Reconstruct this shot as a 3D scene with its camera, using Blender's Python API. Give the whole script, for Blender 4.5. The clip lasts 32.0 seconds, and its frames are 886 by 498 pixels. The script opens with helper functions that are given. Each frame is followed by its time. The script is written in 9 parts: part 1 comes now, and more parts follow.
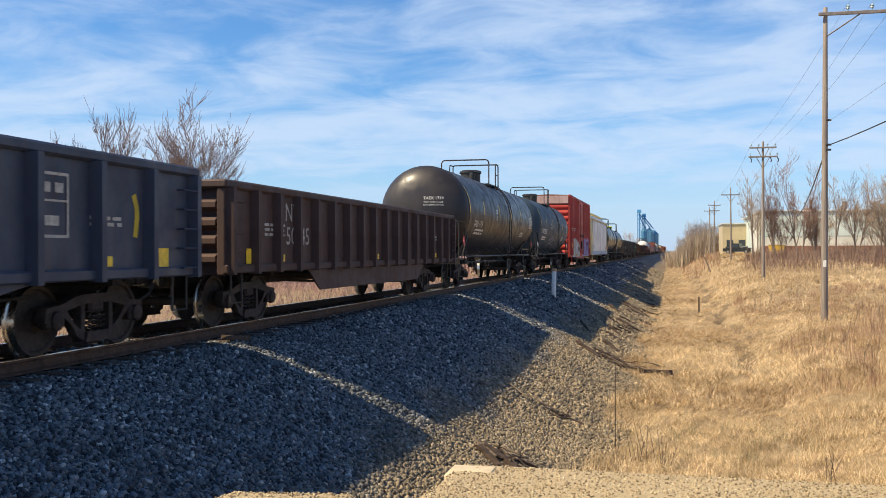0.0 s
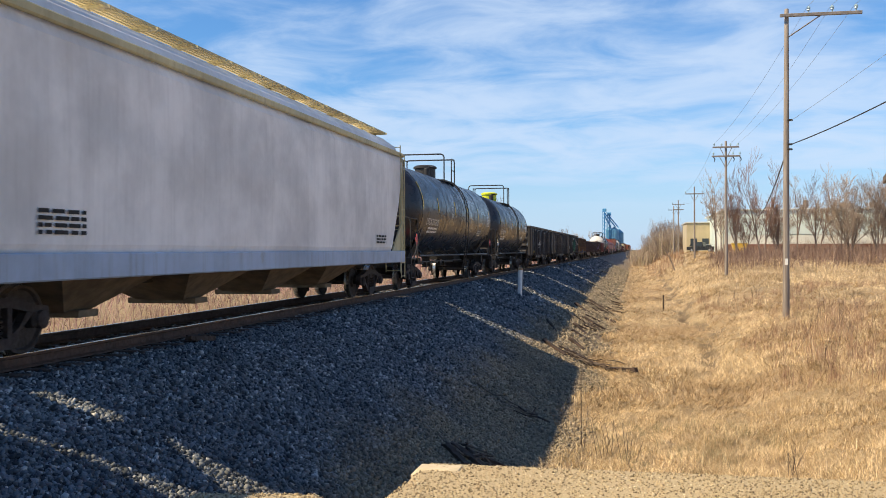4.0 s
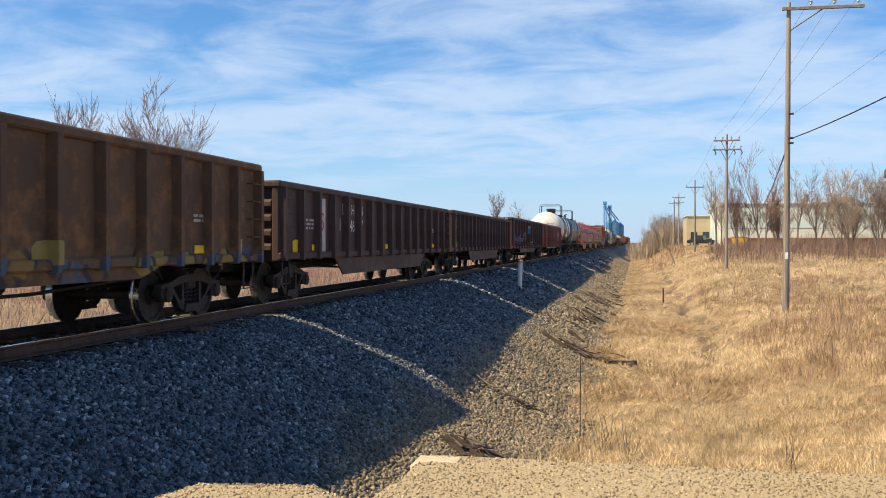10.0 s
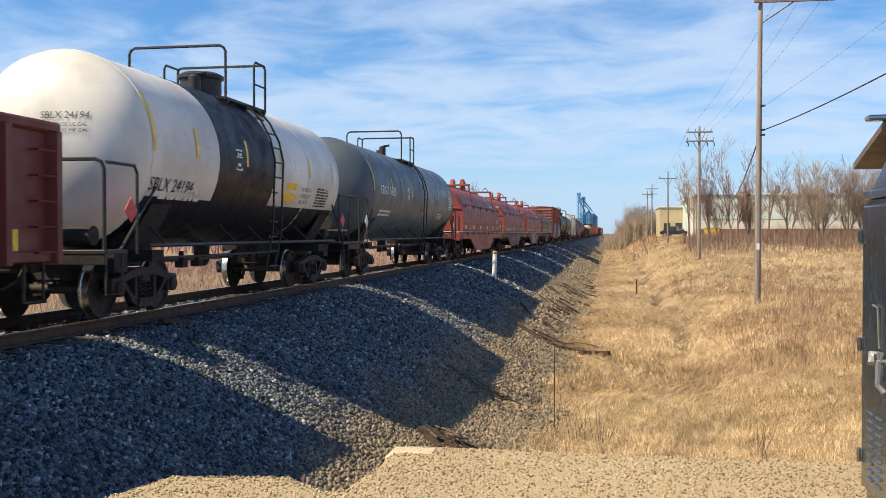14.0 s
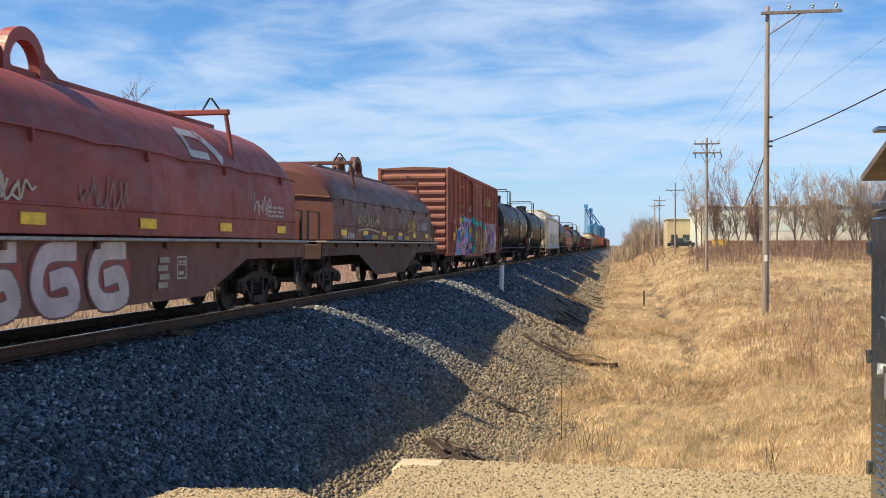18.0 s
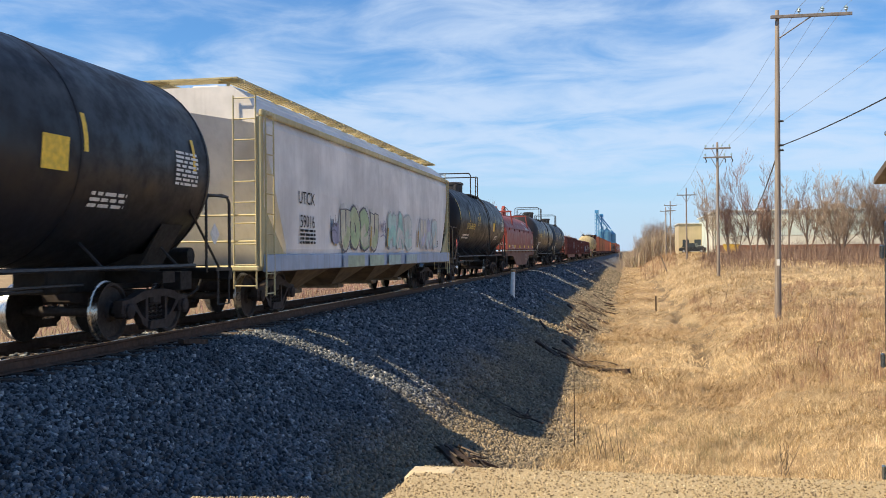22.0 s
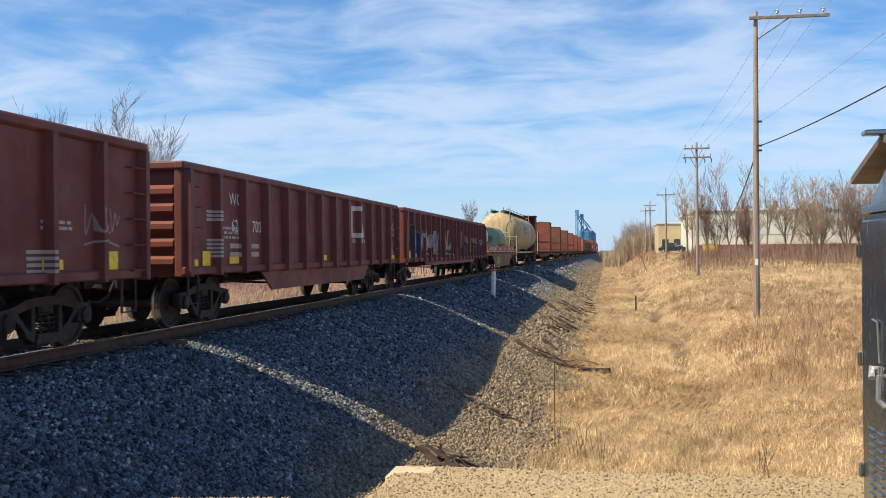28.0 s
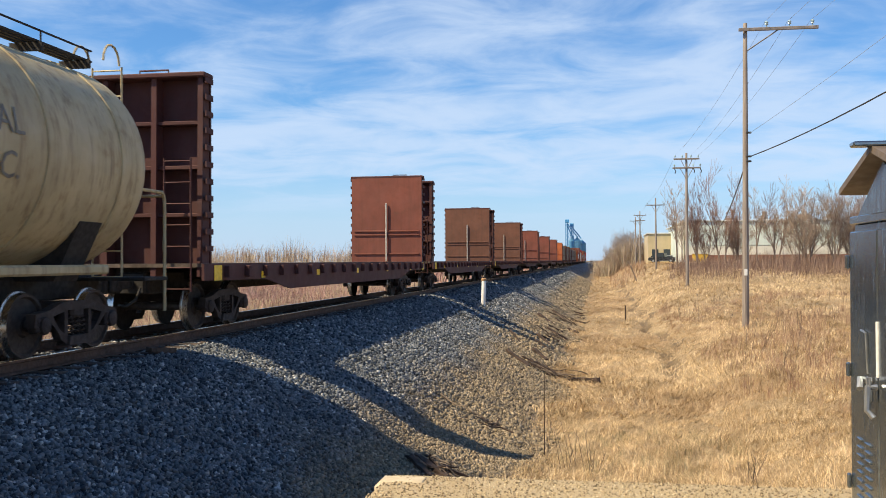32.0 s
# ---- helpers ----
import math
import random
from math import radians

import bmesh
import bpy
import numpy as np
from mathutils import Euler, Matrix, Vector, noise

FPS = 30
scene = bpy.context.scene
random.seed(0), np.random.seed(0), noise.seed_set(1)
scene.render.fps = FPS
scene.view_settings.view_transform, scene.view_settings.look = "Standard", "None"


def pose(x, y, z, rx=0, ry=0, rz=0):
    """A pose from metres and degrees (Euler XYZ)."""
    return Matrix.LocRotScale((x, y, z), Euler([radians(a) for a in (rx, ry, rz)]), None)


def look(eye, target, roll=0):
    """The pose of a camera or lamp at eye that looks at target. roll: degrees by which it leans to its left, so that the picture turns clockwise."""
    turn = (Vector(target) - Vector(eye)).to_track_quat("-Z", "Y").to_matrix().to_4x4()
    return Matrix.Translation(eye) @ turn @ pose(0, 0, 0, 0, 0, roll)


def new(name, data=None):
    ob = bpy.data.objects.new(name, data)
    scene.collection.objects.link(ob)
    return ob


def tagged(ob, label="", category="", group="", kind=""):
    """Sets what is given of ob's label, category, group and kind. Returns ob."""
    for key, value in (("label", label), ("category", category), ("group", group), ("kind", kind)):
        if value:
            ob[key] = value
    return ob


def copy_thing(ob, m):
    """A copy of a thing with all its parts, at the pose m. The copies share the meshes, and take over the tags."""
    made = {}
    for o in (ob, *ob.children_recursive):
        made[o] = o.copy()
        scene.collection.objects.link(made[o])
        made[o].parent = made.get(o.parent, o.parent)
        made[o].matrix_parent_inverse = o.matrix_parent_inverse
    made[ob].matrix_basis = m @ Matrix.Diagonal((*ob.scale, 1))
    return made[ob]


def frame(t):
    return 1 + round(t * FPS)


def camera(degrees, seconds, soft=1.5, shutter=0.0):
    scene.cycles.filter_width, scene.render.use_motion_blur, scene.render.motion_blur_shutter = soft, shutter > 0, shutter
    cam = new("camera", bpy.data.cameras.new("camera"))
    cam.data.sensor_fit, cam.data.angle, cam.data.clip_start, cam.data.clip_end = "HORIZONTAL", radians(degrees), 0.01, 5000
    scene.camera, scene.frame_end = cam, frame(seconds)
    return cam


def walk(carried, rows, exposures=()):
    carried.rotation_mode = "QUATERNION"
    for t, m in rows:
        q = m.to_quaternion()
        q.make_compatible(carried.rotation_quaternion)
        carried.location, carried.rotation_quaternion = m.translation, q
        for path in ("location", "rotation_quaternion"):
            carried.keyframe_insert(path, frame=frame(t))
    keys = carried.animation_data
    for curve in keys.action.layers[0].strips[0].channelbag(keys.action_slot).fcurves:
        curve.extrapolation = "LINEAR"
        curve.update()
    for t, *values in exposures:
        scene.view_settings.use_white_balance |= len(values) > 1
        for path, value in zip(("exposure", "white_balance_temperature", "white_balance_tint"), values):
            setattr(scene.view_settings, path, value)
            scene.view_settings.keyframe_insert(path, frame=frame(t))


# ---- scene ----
cam = camera(49.53, 32.0, soft=0.8, shutter=0.06)
EYE = (0.0, 0.0, 1.28)
# seconds, turn to the left of the track, tilt up, lean
TURNS = [
    (0, 13.440, 0.130, -0.120), (0.5, 13.081, 0.459, -0.002), (1, 12.839, 0.655, 0.041), (1.5, 12.659, 0.742, 0.086), (2, 12.505, 0.743, -0.066),
    (2.5, 12.324, 0.618, -0.112), (3, 12.037, 0.405, -0.158), (3.5, 11.752, 0.246, -0.230), (5.5, 10.699, -0.506, -0.076), (6, 10.663, -0.599, -0.024),
    (6.5, 10.720, -0.570, 0.058), (7, 10.896, -0.452, 0.102), (7.5, 11.136, -0.304, 0.063), (8, 11.393, -0.242, 0.015), (8.5, 11.583, -0.233, 0.043),
    (9, 11.666, -0.236, 0.000), (9.5, 11.618, -0.280, -0.026), (10, 11.449, -0.407, 0.055), (10.5, 11.262, -0.565, 0.108), (11, 11.003, -0.705, 0.160),
    (11.5, 10.771, -0.816, 0.227), (12, 10.490, -0.827, 0.211), (12.5, 10.257, -0.850, 0.098), (13, 10.110, -0.941, 0.067), (13.5, 9.991, -0.940, -0.063),
    (14, 9.928, -0.926, -0.014), (14.5, 9.849, -0.824, -0.017), (16.5, 9.785, -0.456, -0.033), (17, 9.934, -0.358, 0.031), (17.5, 10.137, -0.264, 0.024),
    (18, 10.350, -0.231, -0.009), (18.5, 10.584, -0.236, -0.062), (19, 10.792, -0.328, -0.045), (19.5, 10.892, -0.378, -0.052), (20, 10.939, -0.360, -0.123),
    (20.5, 10.938, -0.301, -0.071), (21, 10.967, -0.129, -0.188), (21.5, 10.988, 0.042, -0.329), (22, 10.996, 0.193, -0.495), (22.5, 10.984, 0.241, -0.520),
    (23, 10.925, 0.232, -0.501), (23.5, 10.795, 0.185, -0.467), (24, 10.616, 0.124, -0.487), (24.5, 10.433, 0.081, -0.486), (25, 10.281, 0.055, -0.455),
    (25.5, 10.143, 0.103, -0.480), (27.5, 9.845, 0.235, -0.454), (28, 9.847, 0.166, -0.529), (28.5, 9.884, 0.138, -0.554), (29, 9.864, 0.160, -0.502),
    (29.5, 9.709, 0.176, -0.398), (30, 9.417, 0.219, -0.348), (30.5, 9.071, 0.327, -0.180), (31, 8.880, 0.475, -0.223), (31.5, 8.972, 0.597, -0.157),
    (32, 9.262, 0.704, -0.280),
]


def aim(turn, tilt, lean):
    """A hand-held view from the crossing: turn, tilt and lean in degrees."""
    return pose(*EYE, 0, 0, turn) @ pose(0, 0, 0, 90 + tilt) @ pose(0, 0, 0, 0, 0, lean)


walk(cam, [(t, aim(a, b, c)) for t, a, b, c in TURNS])

# ---- light ----
SUN_WAY = Vector((1.0, 0.55, -1.32)).normalized()
SUN_TURN = math.atan2(-SUN_WAY.x, -SUN_WAY.y)
SUN_UP = math.asin(-SUN_WAY.z)

world = bpy.data.worlds.new("sky")
scene.world = world
world.use_nodes = True
wt = world.node_tree
wt.nodes.clear()


def wnode(kind, **kw):
    n = wt.nodes.new(kind)
    for k, v in kw.items():
        n.inputs[k].default_value = v
    return n


def wmath(op, a, b=None, clamp=False):
    n = wt.nodes.new("ShaderNodeMath")
    n.operation, n.use_clamp = op, clamp
    for i, v in enumerate((a, b)):
        if v is None:
            continue
        if isinstance(v, (int, float)):
            n.inputs[i].default_value = v
        else:
            wt.links.new(v, n.inputs[i])
    return n.outputs[0]


sky = wt.nodes.new("ShaderNodeTexSky")
sky.sky_type = "NISHITA"
sky.sun_disc = False
sky.sun_elevation, sky.sun_rotation = SUN_UP, SUN_TURN
sky.altitude, sky.air_density, sky.dust_density, sky.ozone_density = 200, 1.0, 0.6, 1.6
coord = wt.nodes.new("ShaderNodeTexCoord")
sep = wt.nodes.new("ShaderNodeSeparateXYZ")
wt.links.new(coord.outputs["Generated"], sep.inputs[0])


def wramp(v, low, high):
    r = wt.nodes.new("ShaderNodeMapRange")
    r.interpolation_type = "SMOOTHSTEP"
    wt.links.new(v, r.inputs[0])
    r.inputs[1].default_value, r.inputs[2].default_value = low, high
    return r.outputs[0]


# the clouds lie on a high flat layer, so they close up towards the horizon
height = sep.outputs[2]
over = wmath("MAXIMUM", wmath("ADD", height, 0.13), 0.05)
layer = wt.nodes.new("ShaderNodeCombineXYZ")
wt.links.new(wmath("DIVIDE", sep.outputs[0], over), layer.inputs[0])
wt.links.new(wmath("DIVIDE", sep.outputs[1], over), layer.inputs[1])


def cloud_layer(stretch, seed, detail=8.0, rough=0.6, bend=0.4, turn=0.0):
    mp = wt.nodes.new("ShaderNodeMapping")
    mp.inputs["Scale"].default_value = stretch
    mp.inputs["Location"].default_value = (seed, seed * 0.7, seed * 1.3)
    mp.inputs["Rotation"].default_value = (0.0, 0.0, turn)
    wt.links.new(layer.outputs[0], mp.inputs[0])
    n = wnode("ShaderNodeTexNoise", Scale=1.0, Detail=detail, Roughness=rough, Distortion=bend)
    wt.links.new(mp.outputs[0], n.inputs["Vector"])
    return n.outputs[0]


bands = cloud_layer((0.50, 1.1, 1.0), 4.1, 4.0, 0.5, 0.25, -0.08)
puffs = cloud_layer((2.3, 2.7, 1.0), 7.7, 9.0, 0.58, 0.5, -0.12)
both = wmath("ADD", wmath("MULTIPLY", bands, 0.48), wmath("MULTIPLY", puffs, 0.52))
# thickest in a belt a little above the horizon, broken higher up
both = wmath("ADD", both, wmath("MULTIPLY", wmath("MULTIPLY", wramp(height, 0.05, 0.12), wramp(height, 0.24, 0.15)), 0.07))
cover = wmath("MULTIPLY", wramp(both, 0.41, 0.66), wmath("MULTIPLY", wramp(height, 0.02, 0.10), wramp(height, 0.75, 0.40)))
cover = wmath("MULTIPLY", cover, 0.80)
mix = wt.nodes.new("ShaderNodeMix")
mix.data_type = "RGBA"
wt.links.new(cover, mix.inputs[0])
tint = wt.nodes.new("ShaderNodeMix")
tint.data_type, tint.blend_type = "RGBA", "MULTIPLY"
tint.inputs[0].default_value = 1.0
wt.links.new(sky.outputs[0], tint.inputs[6])
deep = wt.nodes.new("ShaderNodeMix")
deep.data_type = "RGBA"
wt.links.new(wramp(height, 0.30, 0.75), deep.inputs[0])
deep.inputs[6].default_value = (0.56, 0.93, 1.28, 1)
deep.inputs[7].default_value = (0.34, 0.77, 1.18, 1)
wt.links.new(deep.outputs[2], tint.inputs[7])
haze = wt.nodes.new("ShaderNodeMix")
haze.data_type = "RGBA"
wt.links.new(wmath("MULTIPLY", wramp(height, 0.16, -0.02), 0.8), haze.inputs[0])
wt.links.new(tint.outputs[2], haze.inputs[6])
haze.inputs[7].default_value = (5.0, 6.2, 8.1, 1)
wt.links.new(haze.outputs[2], mix.inputs[6])
mix.inputs[7].default_value = (5.25, 6.4, 8.1, 1)
back = wnode("ShaderNodeBackground", Strength=0.085)
wt.links.new(mix.outputs[2], back.inputs[0])
wout = wt.nodes.new("ShaderNodeOutputWorld")
wt.links.new(back.outputs[0], wout.inputs[0])

sun = new("sun", bpy.data.lights.new("sun", "SUN"))
sun.data.energy, sun.data.angle, sun.data.color = 5.3, radians(0.53), (1.0, 0.82, 0.55)
sun.matrix_world = look(-SUN_WAY * 100, (0, 0, 0))
scene.view_settings.exposure = 0.52

# ---- materials ----
def hexa(c):
    return (c[0], c[1], c[2], 1.0)


class Mat:
    """A node material with short ways to make its nodes."""

    def __init__(self, name, rough=0.6, metal=0.0):
        self.m = bpy.data.materials.new(name)
        self.m.use_nodes = True
        self.t = self.m.node_tree
        self.b = self.t.nodes["Principled BSDF"]
        self.b.inputs["Roughness"].default_value = rough
        self.b.inputs["Metallic"].default_value = metal
        self.c = self.t.nodes.new("ShaderNodeTexCoord").outputs["Object"]

    def put(self, v, socket):
        if isinstance(v, bpy.types.NodeSocket):
            self.t.links.new(v, socket)
        elif isinstance(v, tuple) and len(v) == 3 and socket.type == "RGBA":
            socket.default_value = hexa(v)
        else:
            socket.default_value = v

    def math(self, op, a, b=0.0, clamp=False):
        n = self.t.nodes.new("ShaderNodeMath")
        n.operation, n.use_clamp = op, clamp
        self.put(a, n.inputs[0]), self.put(b, n.inputs[1])
        return n.outputs[0]

    def noise(self, scale, detail=4.0, rough=0.55, stretch=(1, 1, 1), shift=(0, 0, 0), color=False):
        mp = self.t.nodes.new("ShaderNodeMapping")
        mp.inputs["Scale"].default_value, mp.inputs["Location"].default_value = stretch, shift
        self.t.links.new(self.c, mp.inputs[0])
        n = self.t.nodes.new("ShaderNodeTexNoise")
        n.inputs["Scale"].default_value, n.inputs["Detail"].default_value, n.inputs["Roughness"].default_value = scale, detail, rough
        self.t.links.new(mp.outputs[0], n.inputs["Vector"])
        return n.outputs[1 if color else 0]

    def cells(self, scale, stretch=(1, 1, 1), what="Distance", feature="F1"):
        mp = self.t.nodes.new("ShaderNodeMapping")
        mp.inputs["Scale"].default_value = stretch
        self.t.links.new(self.c, mp.inputs[0])
        n = self.t.nodes.new("ShaderNodeTexVoronoi")
        n.feature = feature
        n.inputs["Scale"].default_value = scale
        self.t.links.new(mp.outputs[0], n.inputs["Vector"])
        return n.outputs[what]

    def ramp(self, v, low, high, a=0.0, b=1.0):
        n = self.t.nodes.new("ShaderNodeMapRange")
        n.interpolation_type = "SMOOTHSTEP"
        for i, q in enumerate((v, low, high, a, b)):
            self.put(q, n.inputs[i])
        return n.outputs[0]

    def mix(self, k, a, b, mode="MIX"):
        n = self.t.nodes.new("ShaderNodeMix")
        n.data_type, n.blend_type = "RGBA", mode
        self.put(k, n.inputs[0]), self.put(a, n.inputs[6]), self.put(b, n.inputs[7])
        return n.outputs[2]

    def xyz(self):
        n = self.t.nodes.new("ShaderNodeSeparateXYZ")
        self.t.links.new(self.c, n.inputs[0])
        return n.outputs

    def rand(self):
        return self.t.nodes.new("ShaderNodeObjectInfo").outputs["Random"]

    def island(self):
        return self.t.nodes.new("ShaderNodeNewGeometry").outputs["Random Per Island"]

    def color(self, v):
        self.put(v, self.b.inputs["Base Color"])
        return self

    def rough(self, v):
        self.put(v, self.b.inputs["Roughness"])
        return self

    def bump(self, v, strength=0.3, distance=0.01):
        n = self.t.nodes.new("ShaderNodeBump")
        n.inputs["Strength"].default_value, n.inputs["Distance"].default_value = strength, distance
        self.put(v, n.inputs["Height"])
        self.t.links.new(n.outputs[0], self.b.inputs["Normal"])
        return self


def scaled(c, k):
    return tuple(min(1.0, v * k) for v in c)


def paint(name, c, rust=(0.10, 0.045, 0.025), wear=0.3, rough=0.5, grime=0.35, tags=(), dents=0.35, gloss=0.5, dusty=0.06):
    """Railcar paint with rust blooms, streaks that run down, and sprayed patches (y0, y1, z0, z1, colours)."""
    m = Mat(name, rough)
    big = m.noise(0.55, 5, 0.6)
    col = m.mix(m.ramp(big, 0.3, 0.7), scaled(c, 0.78), scaled(c, 1.16))
    streak = m.noise(7.0, 5, 0.65, (1, 1, 0.06))
    col = m.mix(m.math("MULTIPLY", m.ramp(streak, 0.45, 0.75), grime), col, scaled(rust, 0.75))
    for i, (y0, y1, z0, z1, tones) in enumerate(tags):
        o = m.xyz()
        wob = m.noise(1.6, 3, 0.6, shift=(3.0 * i, 1.7, 0.4))
        yy = m.math("ADD", o[1], m.math("MULTIPLY", m.math("SUBTRACT", wob, 0.5), 0.5))
        zz = m.math("ADD", o[2], m.math("MULTIPLY", m.math("SUBTRACT", m.noise(1.3, 3, 0.5, shift=(0, 7.0 * i, 2)), 0.5), 0.7))
        inside = m.math("MULTIPLY", m.math("MULTIPLY", m.ramp(yy, y0, y0 + 0.06), m.ramp(yy, y1, y1 - 0.06)), m.math("MULTIPLY", m.ramp(zz, z0, z0 + 0.05), m.ramp(zz, z1, z1 - 0.05)))
        inside = m.math("MULTIPLY", inside, m.ramp(o[0], 0.9, 1.0))
        cell = m.cells(1.0 + 0.25 * i, (0.1, 1.7, 0.9), "Color")
        sx = m.t.nodes.new("ShaderNodeSeparateColor")
        m.t.links.new(cell, sx.inputs[0])
        tag = tones[0]
        for k, q in enumerate(tones[1:], 1):
            tag = m.mix(m.ramp(sx.outputs[k % 3], 0.5, 0.53), tag, q)
        edge = m.cells(1.0 + 0.25 * i, (0.1, 1.7, 0.9), "Distance", "DISTANCE_TO_EDGE")
        tag = m.mix(m.ramp(edge, 0.035, 0.06), (0.02, 0.02, 0.03), tag)
        col = m.mix(m.math("MULTIPLY", inside, 0.85), col, tag)
    spots = m.noise(2.3, 8, 0.68)
    k = m.ramp(spots, 0.62 - 0.22 * wear, 0.78 - 0.1 * wear)
    col = m.mix(m.math("MULTIPLY", k, min(1.0, 0.35 + wear) if wear > 0.05 else 0.10), col, m.mix(m.noise(9.0, 4), rust, scaled(rust, 1.9)))
    dust = m.noise(1.1, 6, 0.7, (1, 1, 0.5), (5, 5, 5))
    col = m.mix(m.math("MULTIPLY", m.ramp(dust, 0.4, 0.8), dusty), col, (0.30, 0.25, 0.20))
    m.b.inputs["Specular IOR Level"].default_value = gloss
    m.color(col).rough(m.ramp(spots, 0.3, 0.8, rough - 0.08, min(0.95, rough + 0.3)))
    m.bump(m.math("ADD", m.math("MULTIPLY", m.noise(28.0, 4), 0.3), m.math("MULTIPLY", m.noise(1.7, 2), 1.4)), dents, 0.012)
    return m.m


def plain(name, c, rough=0.6, metal=0.0, vary=0.25, scale=6.0, bump=0.2):
    m = Mat(name, rough, metal)
    n = m.noise(scale, 6, 0.62)
    m.color(m.mix(m.ramp(n, 0.3, 0.7), scaled(c, 1 - vary), scaled(c, 1 + vary)))
    m.rough(m.ramp(m.noise(scale * 2.5, 4), 0.3, 0.7, max(0.05, rough - 0.12), min(1.0, rough + 0.12)))
    if bump:
        m.bump(m.noise(scale * 4, 4), bump, 0.006)
    return m.m


RUST = (0.085, 0.04, 0.025)
m_truck = plain("truck_iron", (0.036, 0.026, 0.023), 0.85, 0.0, 0.4, 5)
m_wheel = plain("wheel_steel", (0.040, 0.031, 0.027), 0.75, 0.2, 0.35, 8)
m_tread = plain("polished_tread", (0.55, 0.53, 0.50), 0.28, 1.0, 0.1, 20, 0.05)
m_black = plain("black_iron", (0.022, 0.021, 0.022), 0.55, 0.0, 0.3, 7)
m_under = plain("underframe_iron", (0.021, 0.018, 0.016), 0.85, 0.0, 0.35, 5)
m_white = plain("white_stencil", (0.75, 0.74, 0.70), 0.6, 0, 0.15, 12, 0)
m_dimwhite = plain("faded_stencil", (0.42, 0.40, 0.36), 0.7, 0, 0.25, 12, 0)
m_yellow = plain("reflective_yellow", (0.86, 0.56, 0.03), 0.45, 0, 0.18, 9, 0)
m_ystencil = plain("yellow_stencil", (0.70, 0.52, 0.10), 0.55, 0, 0.15, 10, 0)
# even pale coat standing in for sky reflected off the sill's top
m_sillpale = plain("sky_sheen_sill", (0.30, 0.29, 0.27), 0.5, 0, 0.3, 5, 0.05)
m_chute = plain("dusty_chute", (0.17, 0.13, 0.085), 0.8, 0, 0.3, 3)
m_red = plain("red_placard", (0.55, 0.05, 0.05), 0.5, 0, 0.15, 10, 0)
m_galv = plain("galvanised_steel", (0.42, 0.43, 0.44), 0.42, 0.85, 0.2, 4, 0.08)

